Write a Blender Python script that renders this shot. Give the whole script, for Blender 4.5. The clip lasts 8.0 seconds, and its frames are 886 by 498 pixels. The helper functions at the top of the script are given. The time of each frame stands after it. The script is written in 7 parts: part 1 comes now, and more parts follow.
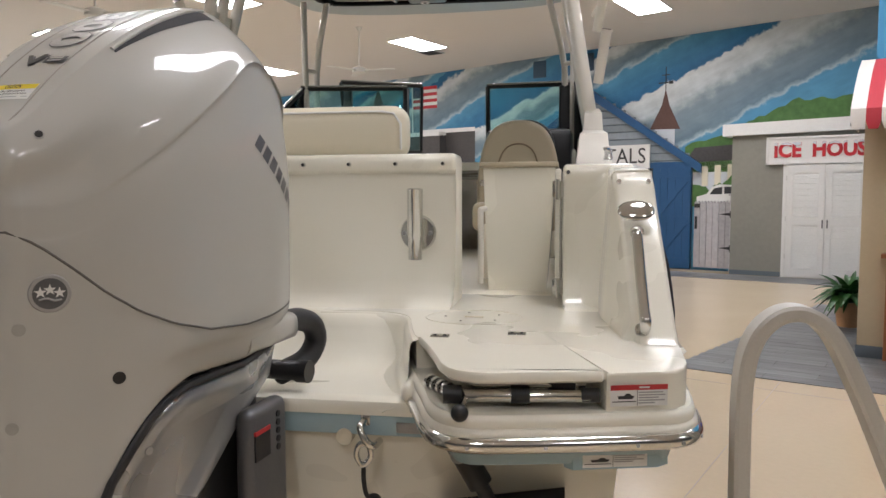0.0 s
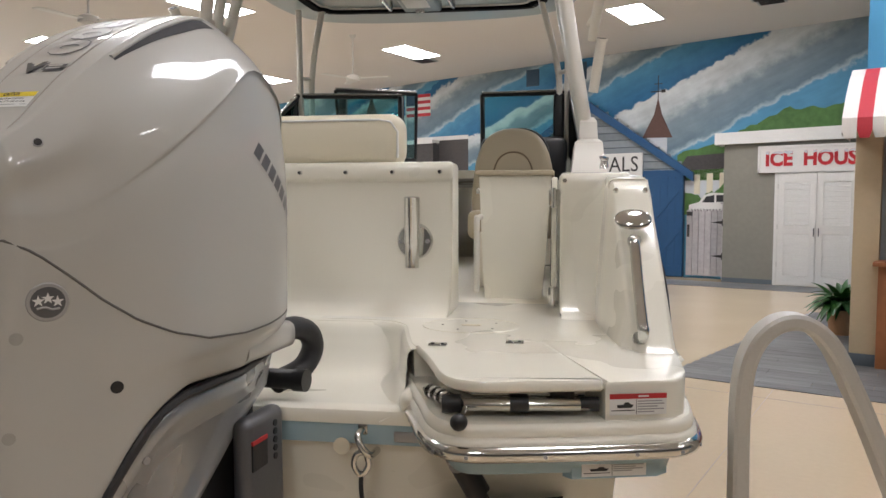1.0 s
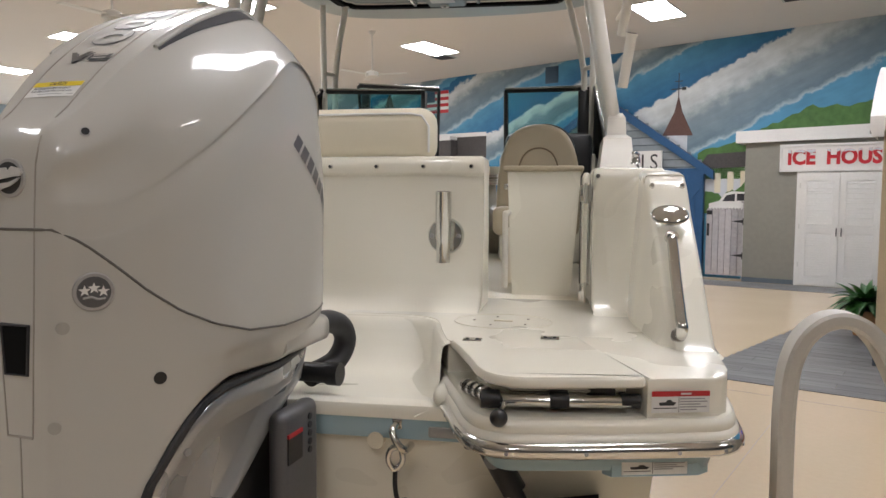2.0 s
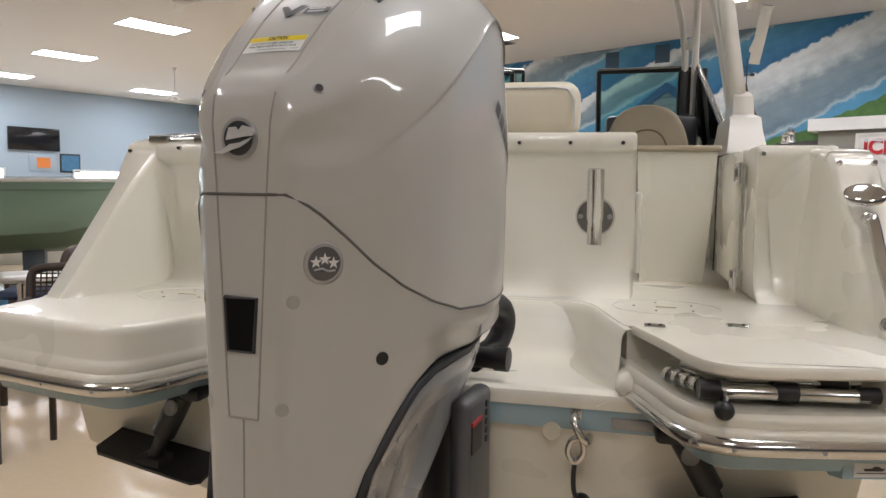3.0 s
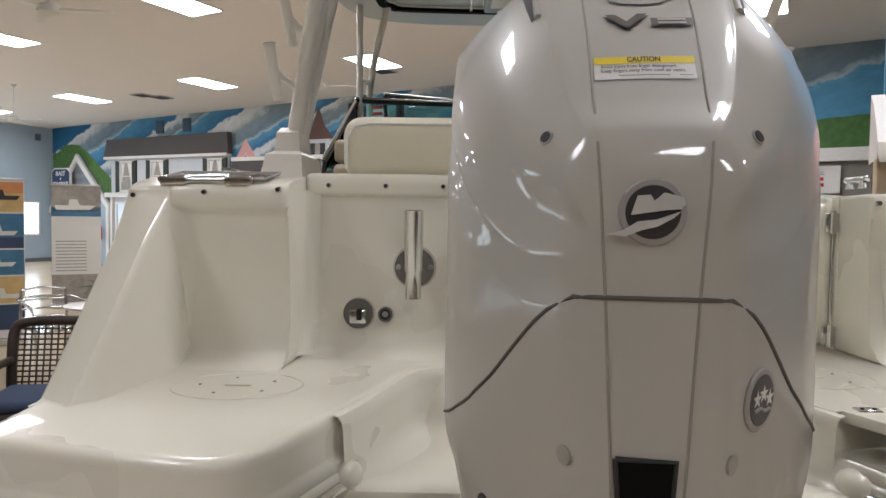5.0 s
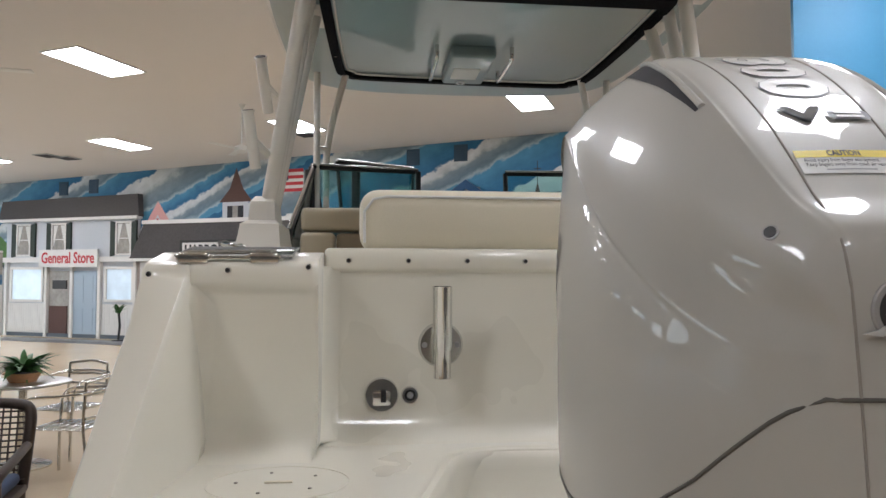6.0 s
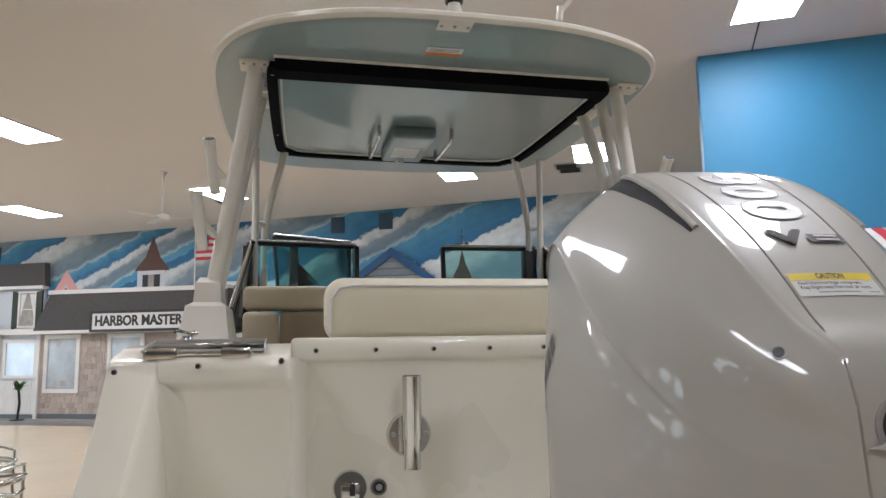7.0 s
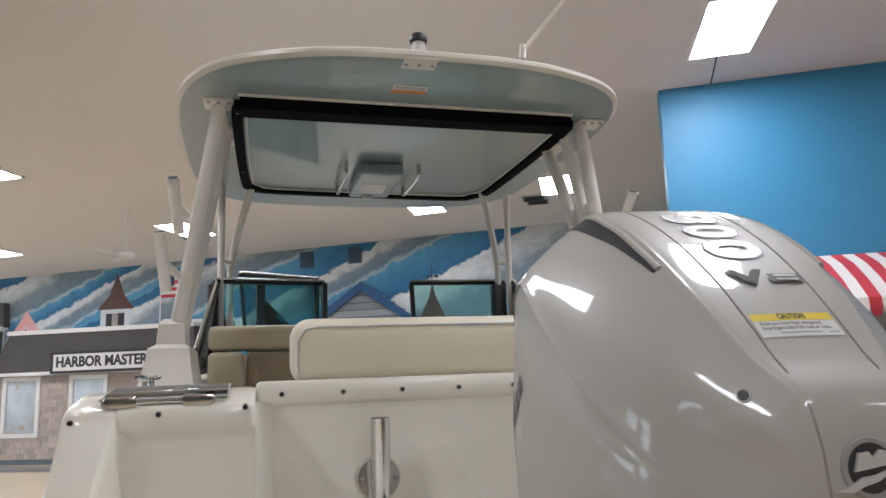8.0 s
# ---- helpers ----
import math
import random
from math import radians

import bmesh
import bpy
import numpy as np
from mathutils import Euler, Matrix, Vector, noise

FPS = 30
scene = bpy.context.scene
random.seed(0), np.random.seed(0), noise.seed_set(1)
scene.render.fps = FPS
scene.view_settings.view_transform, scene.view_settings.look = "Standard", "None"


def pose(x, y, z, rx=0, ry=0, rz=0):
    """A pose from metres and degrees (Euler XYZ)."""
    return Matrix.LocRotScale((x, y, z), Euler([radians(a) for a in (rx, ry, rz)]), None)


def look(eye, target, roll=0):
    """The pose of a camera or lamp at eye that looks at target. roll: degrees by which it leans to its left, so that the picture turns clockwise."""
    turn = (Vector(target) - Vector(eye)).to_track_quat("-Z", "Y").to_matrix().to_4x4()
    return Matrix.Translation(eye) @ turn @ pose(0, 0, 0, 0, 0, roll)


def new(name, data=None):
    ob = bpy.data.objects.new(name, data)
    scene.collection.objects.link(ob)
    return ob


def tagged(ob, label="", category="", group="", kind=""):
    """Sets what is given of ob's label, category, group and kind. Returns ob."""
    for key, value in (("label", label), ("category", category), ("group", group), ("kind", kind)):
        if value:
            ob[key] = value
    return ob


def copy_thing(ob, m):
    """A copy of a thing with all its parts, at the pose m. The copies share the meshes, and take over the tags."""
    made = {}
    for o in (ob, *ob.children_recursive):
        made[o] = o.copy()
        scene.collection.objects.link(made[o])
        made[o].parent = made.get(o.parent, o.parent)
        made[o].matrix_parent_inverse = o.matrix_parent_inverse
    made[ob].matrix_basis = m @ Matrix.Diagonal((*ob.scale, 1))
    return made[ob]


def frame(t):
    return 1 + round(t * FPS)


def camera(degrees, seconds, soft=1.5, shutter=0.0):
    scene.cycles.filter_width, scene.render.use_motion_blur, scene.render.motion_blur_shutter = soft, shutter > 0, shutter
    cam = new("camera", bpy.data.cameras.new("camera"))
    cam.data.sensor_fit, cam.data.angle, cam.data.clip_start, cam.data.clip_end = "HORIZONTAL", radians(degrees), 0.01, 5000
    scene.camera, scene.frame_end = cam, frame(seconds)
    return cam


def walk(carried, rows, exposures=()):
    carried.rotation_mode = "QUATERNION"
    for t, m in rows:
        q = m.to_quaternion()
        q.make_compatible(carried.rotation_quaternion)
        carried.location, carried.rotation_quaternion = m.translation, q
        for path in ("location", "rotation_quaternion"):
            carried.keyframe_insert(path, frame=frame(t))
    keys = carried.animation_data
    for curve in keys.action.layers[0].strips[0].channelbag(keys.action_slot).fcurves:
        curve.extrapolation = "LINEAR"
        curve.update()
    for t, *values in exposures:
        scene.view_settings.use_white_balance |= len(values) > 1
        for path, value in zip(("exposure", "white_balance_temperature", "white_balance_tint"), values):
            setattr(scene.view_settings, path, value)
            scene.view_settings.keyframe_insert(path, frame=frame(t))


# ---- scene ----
cam = camera(63.3, 8.0)
PATH = [
    (0, (0.976, -2.42, 1.563), (0.651, -0.453, 1.412), -0.2),
    (0.5, (0.968, -2.409, 1.566), (0.657, -0.438, 1.428), -0.1),
    (1, (0.962, -2.421, 1.565), (0.657, -0.449, 1.435), -0.1),
    (2.3, (0.84, -2.415, 1.546), (0.452, -0.459, 1.401), 0.6),
    (2.5, (0.773, -2.422, 1.532), (0.339, -0.475, 1.381), 0.5),
    (3, (0.549, -2.37, 1.516), (0.095, -0.43, 1.348), 0.8),
    (3.5, (0.349, -2.304, 1.526), (-0.064, -0.355, 1.344), 0.9),
    (4, (0.093, -2.279, 1.539), (-0.215, -0.31, 1.361), 0.7),
    (4.2, (0.018, -2.265, 1.557), (-0.247, -0.29, 1.386), 0.6),
    (5.3, (-0.273, -2.01, 1.581), (-0.243, -0.011, 1.537), 0.5),
    (5.5, (-0.334, -1.998, 1.579), (-0.258, 0.0, 1.566), 0.2),
    (6, (-0.517, -2.002, 1.618), (-0.317, -0.014, 1.701), 0.1),
    (6.5, (-0.613, -2.009, 1.666), (-0.273, -0.047, 1.852), -0.3),
    (7, (-0.653, -2.027, 1.683), (-0.234, -0.089, 1.943), -0.9),
    (7.5, (-0.648, -2.035, 1.696), (-0.175, -0.119, 2.022), -1.6),
    (8, (-0.642, -2.022, 1.702), (-0.143, -0.117, 2.048), -2.2),
]
walk(cam, [(t, look(eye, target, roll)) for t, eye, target, roll in PATH],
     [(0.0, -0.02, 6400, 11), (3.0, -0.02, 6400, 11), (4.0, -0.1, 6400, 11), (5.5, -0.22, 6200, 10), (6.5, -0.14, 6120, 10), (8.0, -0.06, 6080, 10)])

# ---- room frame: u along the mural wall, y away from the viewer, z up ----
ROOM = pose(-2.05, 15.725, 0, 0, 0, -25.0)
XB = 0.09
SKEW = 0.027


def ceil_z(u):
    return 4.63 + SKEW * u


# ---- world ----
world = bpy.data.worlds.new("world")
scene.world = world
world.use_nodes = True
sky = world.node_tree.nodes.new("ShaderNodeTexSky")
sky.sky_type = "NISHITA"
sky.sun_disc = False
sky.sun_elevation = radians(35)
sky.sun_rotation = radians(200)
world.node_tree.links.new(sky.outputs[0], world.node_tree.nodes["Background"].inputs[0])
world.node_tree.nodes["Background"].inputs[1].default_value = 0.1


# ---- materials ----
def mat(name, col, rough=0.5, metal=0.0, coat=0.0, grain=40.0, vary=0.06, bump=0.02, big=2.0, bigvary=0.05, emit=0.0, spec=0.5, island=False, stretch=None):
    """A procedural surface with variation at two scales and a fine relief."""
    m = bpy.data.materials.new(name)
    m.use_nodes = True
    nt = m.node_tree
    b = nt.nodes["Principled BSDF"]
    co = nt.nodes.new("ShaderNodeTexCoord")
    n1 = nt.nodes.new("ShaderNodeTexNoise")
    n1.inputs["Scale"].default_value = grain
    n1.inputs["Detail"].default_value = 4
    n2 = nt.nodes.new("ShaderNodeTexNoise")
    n2.inputs["Scale"].default_value = big
    n2.inputs["Detail"].default_value = 3
    src = co.outputs["Object"]
    if stretch:
        mp = nt.nodes.new("ShaderNodeMapping")
        mp.inputs["Scale"].default_value = stretch
        nt.links.new(src, mp.inputs["Vector"])
        src = mp.outputs[0]
    for n in (n1, n2):
        nt.links.new(src, n.inputs["Vector"])
    a = nt.nodes.new("ShaderNodeMath")
    a.operation = "MULTIPLY_ADD"
    nt.links.new(n1.outputs["Fac"], a.inputs[0])
    a.inputs[1].default_value = 2 * vary
    a.inputs[2].default_value = 1 - vary - bigvary
    c = nt.nodes.new("ShaderNodeMath")
    c.operation = "MULTIPLY_ADD"
    nt.links.new(n2.outputs["Fac"], c.inputs[0])
    c.inputs[1].default_value = 2 * bigvary
    nt.links.new(a.outputs[0], c.inputs[2])
    last = c
    if island:
        oi = nt.nodes.new("ShaderNodeObjectInfo")
        d = nt.nodes.new("ShaderNodeMath")
        d.operation = "MULTIPLY_ADD"
        nt.links.new(oi.outputs["Random"], d.inputs[0])
        d.inputs[1].default_value = 0.35
        e = nt.nodes.new("ShaderNodeMath")
        e.operation = "SUBTRACT"
        nt.links.new(c.outputs[0], e.inputs[0])
        e.inputs[1].default_value = 0.17
        nt.links.new(e.outputs[0], d.inputs[2])
        last = d
    v = nt.nodes.new("ShaderNodeVectorMath")
    v.operation = "SCALE"
    v.inputs[0].default_value = col
    nt.links.new(last.outputs[0], v.inputs["Scale"])
    nt.links.new(v.outputs[0], b.inputs["Base Color"])
    r = nt.nodes.new("ShaderNodeMath")
    r.operation = "MULTIPLY_ADD"
    nt.links.new(n2.outputs["Fac"], r.inputs[0])
    r.inputs[1].default_value = 0.3 * rough
    r.inputs[2].default_value = 0.85 * rough
    nt.links.new(r.outputs[0], b.inputs["Roughness"])
    b.inputs["Metallic"].default_value = metal
    b.inputs["Coat Weight"].default_value = coat
    b.inputs["Coat Roughness"].default_value = 0.025
    b.inputs["Specular IOR Level"].default_value = spec
    if bump:
        bp = nt.nodes.new("ShaderNodeBump")
        bp.inputs["Strength"].default_value = bump
        bp.inputs["Distance"].default_value = 0.01
        nt.links.new(n1.outputs["Fac"], bp.inputs["Height"])
        nt.links.new(bp.outputs[0], b.inputs["Normal"])
    if emit:
        b.inputs["Emission Color"].default_value = (*col, 1)
        b.inputs["Emission Strength"].default_value = emit
    return m


GEL = mat("gelcoat_cream", (0.80, 0.77, 0.67), 0.28, coat=0.5, grain=300, vary=0.015, bump=0.004, bigvary=0.03)
COWL = mat("cowl_white", (0.445, 0.435, 0.402), 0.40, coat=0.6, spec=0.3, grain=400, vary=0.012, bump=0.003, bigvary=0.03)
NONSKID = mat("nonskid_cream", (0.76, 0.71, 0.60), 0.45, grain=500, vary=0.04, bump=0.15, bigvary=0.04)
SILVER = mat("bracket_silver", (0.40, 0.41, 0.425), 0.28, metal=0.55, coat=0.5, grain=200, vary=0.03)
CHROME = mat("stainless", (0.66, 0.66, 0.64), 0.14, metal=1.0, grain=120, vary=0.05, bump=0.01)
RAILM = mat("satin_aluminium", (0.52, 0.505, 0.47), 0.42, metal=0.35, grain=160, vary=0.06, bump=0.02)
BRUSHED = mat("brushed_aluminium", (0.62, 0.61, 0.59), 0.33, metal=1.0, grain=160, vary=0.08, bump=0.03)
BLACK = mat("black_plastic", (0.013, 0.013, 0.014), 0.4, grain=200, vary=0.2, bump=0.05)
RUBBER = mat("black_rubber", (0.02, 0.02, 0.022), 0.55, grain=150, vary=0.2, bump=0.08)
SEAM = mat("seam_grey", (0.30, 0.28, 0.25), 0.6, grain=100)
PARTING = mat("parting_dark", (0.10, 0.095, 0.085), 0.7, grain=100)
MATTE = mat("black_matte", (0.006, 0.006, 0.006), 0.9, grain=100, spec=0.1)
VINYL = mat("vinyl_cream", (0.70, 0.645, 0.51), 0.42, grain=350, vary=0.05, bump=0.12, bigvary=0.05)
TANVINYL = mat("vinyl_tan", (0.42, 0.36, 0.255), 0.45, grain=350, vary=0.06, bump=0.12)
BROWNVINYL = mat("vinyl_brown", (0.22, 0.17, 0.105), 0.5, grain=300, vary=0.08, bump=0.1)
HULLBLUE = mat("hull_pale_blue", (0.30, 0.42, 0.47), 0.25, coat=0.4, grain=300, vary=0.02, bump=0.005)
TOPGREY = mat("underside_blue_grey", (0.27, 0.34, 0.355), 0.3, coat=0.3, grain=250, vary=0.02, bump=0.01)
TOPLIGHT = mat("underside_pale", (0.20, 0.265, 0.28), 0.3, coat=0.4, grain=250, vary=0.03, bump=0.01, big=3)
POWDER = mat("powder_coat_white", (0.72, 0.69, 0.63), 0.3, coat=0.2, grain=300, vary=0.02, bump=0.02)
CANVAS = mat("black_canvas", (0.006, 0.006, 0.008), 0.9, spec=0.1, grain=400, vary=0.3, bump=0.3)
PAPER = mat("label_white", (0.72, 0.72, 0.70), 0.5, grain=80, vary=0.04)
YELLOW = mat("label_yellow", (0.75, 0.58, 0.02), 0.45, grain=80)
EMBLEM = mat("emblem_silver", (0.62, 0.62, 0.61), 0.35, metal=0.3, grain=120)
SAND = mat("print_sand", (0.62, 0.45, 0.20), 0.4, grain=8, vary=0.3, big=3, bigvary=0.2)
RED = mat("label_red", (0.45, 0.025, 0.03), 0.45, grain=80)
INK = mat("label_ink", (0.03, 0.03, 0.03), 0.6, grain=80)
GREYINK = mat("label_grey_print", (0.32, 0.32, 0.33), 0.6, grain=80)
ORANGE = mat("label_orange", (0.7, 0.22, 0.05), 0.5, grain=80)
# darker than the cowl: the shade inside the dimples, put into the colour
DIMPLESHADE = mat("dimple_shade", (0.34, 0.33, 0.30), 0.6, grain=100)
DARKMETAL = mat("bracket_dark_grey", (0.12, 0.12, 0.125), 0.4, metal=0.5, grain=150, vary=0.1)
NUMERAL = mat("numeral_outline", (0.10, 0.10, 0.105), 0.5, metal=0.2, grain=200, vary=0.1)
BADGE = mat("badge_silver", (0.38, 0.375, 0.37), 0.5, metal=0.5, grain=200, vary=0.1)
FLOORM = mat("floor_beige", (0.64, 0.52, 0.37), 0.19, grain=25, vary=0.04, bump=0.004, big=0.9, bigvary=0.05, spec=0.4)
PLANK = mat("plank_grey", (0.17, 0.175, 0.18), 0.42, grain=34, vary=0.7, bump=0.06, big=9, bigvary=0.5, island=True, stretch=(0.07, 1, 1))
CEILM = mat("ceiling_paint", (0.70, 0.665, 0.635), 0.8, grain=60, vary=0.02, bump=0.02, big=0.4, bigvary=0.03)
WALLBLUE = mat("wall_sky_blue", (0.05, 0.25, 0.45), 0.5, grain=30, vary=0.03, bump=0.02, big=0.5, bigvary=0.05)
WALLGREY = mat("wall_blue_grey", (0.36, 0.45, 0.54), 0.6, grain=30, vary=0.03, bump=0.03, big=0.4, bigvary=0.05)
WALLDIM = mat("wall_far_grey", (0.36, 0.355, 0.345), 0.8, grain=30, vary=0.05)
WALLPALE = mat("wall_grey", (0.40, 0.43, 0.44), 0.7, grain=30, vary=0.03, bump=0.03)
WHITEP = mat("painted_white_wood", (0.72, 0.71, 0.69), 0.5, grain=30, vary=0.06, bump=0.04)
SIDING = mat("white_siding", (0.56, 0.59, 0.63), 0.5, grain=20, vary=0.05, bump=0.04)
SHINGLE = mat("weathered_shingle", (0.42, 0.36, 0.32), 0.8, grain=18, vary=0.25, bump=0.2, island=True)
ROOFM = mat("roof_dark", (0.075, 0.07, 0.07), 0.8, grain=25, vary=0.3, bump=0.3)
GREYWALL = mat("stained_grey_plywood", (0.235, 0.225, 0.195), 0.7, grain=12, vary=0.1, bump=0.05, bigvary=0.1)
BOARD = mat("grey_board", (0.22, 0.25, 0.275), 0.7, grain=14, vary=0.18, bump=0.1, island=True)
FENCE = mat("fence_washed_grey", (0.44, 0.42, 0.43), 0.8, grain=16, vary=0.2, bump=0.1, island=True)
SHEDBLUE = mat("shed_blue", (0.013, 0.075, 0.19), 0.5, grain=25, vary=0.1, bump=0.05)
VENTBLUE = mat("vent_blue_grey", (0.035, 0.075, 0.12), 0.6, grain=30, vary=0.1)
NUMFILL = mat("numeral_silver", (0.40, 0.39, 0.365), 0.42, metal=0.25, grain=300, vary=0.05)
DARKRED = mat("steeple_brown", (0.11, 0.06, 0.05), 0.8, grain=30, vary=0.2)
GREENP = mat("hill_green", (0.075, 0.17, 0.045), 0.7, grain=9, vary=0.45, big=2, bigvary=0.3)
PINK = mat("pink_paint", (0.72, 0.38, 0.36), 0.6, grain=30)
NAVY = mat("sign_navy", (0.02, 0.04, 0.10), 0.5, grain=40)
LETTERRED = mat("letter_red", (0.50, 0.02, 0.03), 0.45, grain=40)
SHUTTER = mat("shutter_dark_green", (0.02, 0.03, 0.022), 0.6, grain=40, vary=0.2)
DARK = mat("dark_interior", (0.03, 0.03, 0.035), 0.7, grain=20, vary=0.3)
BEIGE = mat("kiosk_beige", (0.60, 0.49, 0.33), 0.6, grain=30, vary=0.05, bump=0.03)
SKIRT = mat("skirting_dark", (0.10, 0.125, 0.15), 0.5, grain=30)
WOOD = mat("counter_wood", (0.33, 0.13, 0.055), 0.4, grain=18, vary=0.2, bump=0.05)
STRIPE_R = mat("awning_red", (0.52, 0.04, 0.06), 0.7, grain=60, vary=0.08, bump=0.06)
STRIPE_W = mat("awning_white", (0.75, 0.72, 0.69), 0.7, grain=60, vary=0.05, bump=0.06)
LEAF = mat("leaf_green", (0.035, 0.12, 0.025), 0.4, grain=30, vary=0.35, bump=0.05)
POT = mat("terracotta", (0.40, 0.21, 0.10), 0.7, grain=40, vary=0.15)
RATTAN = mat("rattan_brown", (0.045, 0.030, 0.024), 0.5, grain=90, vary=0.3, bump=0.1)
CUSHION = mat("cushion_blue", (0.05, 0.075, 0.14), 0.8, grain=120, vary=0.15, bump=0.1)
MINT = mat("hull_mint_green", (0.20, 0.30, 0.235), 0.3, coat=0.3, grain=60, vary=0.03, big=1, bigvary=0.06)
MINTDARK = mat("hull_bottom_green", (0.13, 0.19, 0.13), 0.5, grain=60, vary=0.08)
PICBLUE = mat("print_sea_blue", (0.06, 0.19, 0.33), 0.4, grain=8, vary=0.3, big=3, bigvary=0.2)
PICORANGE = mat("print_sunset", (0.65, 0.28, 0.11), 0.4, grain=6, vary=0.2, big=3, bigvary=0.2)
PICGREY = mat("print_grey", (0.32, 0.30, 0.27), 0.4, grain=10, vary=0.4, big=4, bigvary=0.3)
SCREEN = mat("screen_black", (0.008, 0.008, 0.010), 0.15, grain=30)
SCREENLIT = mat("screen_blue_lit", (0.05, 0.08, 0.55), 0.2, emit=1.2)
LAMP = mat("troffer_diffuser", (0.985, 0.975, 1.0), 0.5, emit=34.0, vary=0.0, bigvary=0.0, bump=0)
DAY = mat("daylight_pane", (0.80, 0.92, 1.0), 0.4, emit=6.0, vary=0.0, big=1.5, bigvary=0.1, bump=0)
# slight emission added so the store panes look bright; they are no lamps
PANEGLOW = mat("store_pane_glow", (0.55, 0.66, 0.76), 0.15, emit=0.3, grain=2.5, vary=0.3, bump=0)
PANEWARM = mat("shop_pane", (0.42, 0.47, 0.50), 0.12, grain=4, vary=0.2, bump=0, big=2, bigvary=0.2)


def glass(name, col, rough=0.02, mix=0.5):
    m = bpy.data.materials.new(name)
    m.use_nodes = True
    nt = m.node_tree
    out = nt.nodes["Material Output"]
    nt.nodes.remove(nt.nodes["Principled BSDF"])
    t = nt.nodes.new("ShaderNodeBsdfTransparent")
    t.inputs[0].default_value = (*col, 1)
    g = nt.nodes.new("ShaderNodeBsdfGlossy")
    g.inputs["Roughness"].default_value = rough
    f = nt.nodes.new("ShaderNodeFresnel")
    f.inputs[0].default_value = 1.5
    x = nt.nodes.new("ShaderNodeMixShader")
    nt.links.new(f.outputs[0], x.inputs[0])
    nt.links.new(t.outputs[0], x.inputs[1])
    nt.links.new(g.outputs[0], x.inputs[2])
    nt.links.new(x.outputs[0], out.inputs[0])
    return m


TINT = glass("glass_teal_tint", (0.70, 0.89, 0.89))
SMOKE = glass("glass_smoke", (0.42, 0.56, 0.56))
CLEAR = glass("acrylic_clear", (0.80, 0.82, 0.82))


# diagonal cloud bands of the mural: upper edge, start of the grey belly and lower edge,
# as heights on the line u = 0 of a slope of 0.45
BANDS = [(1.22, 0.62, -0.10), (2.70, 2.42, 2.05), (4.25, 3.90, 3.40), (5.20, 5.0, 4.72), (6.50, 6.05, 5.60), (7.60, 7.38, 7.12), (9.10, 8.75, 8.30)]


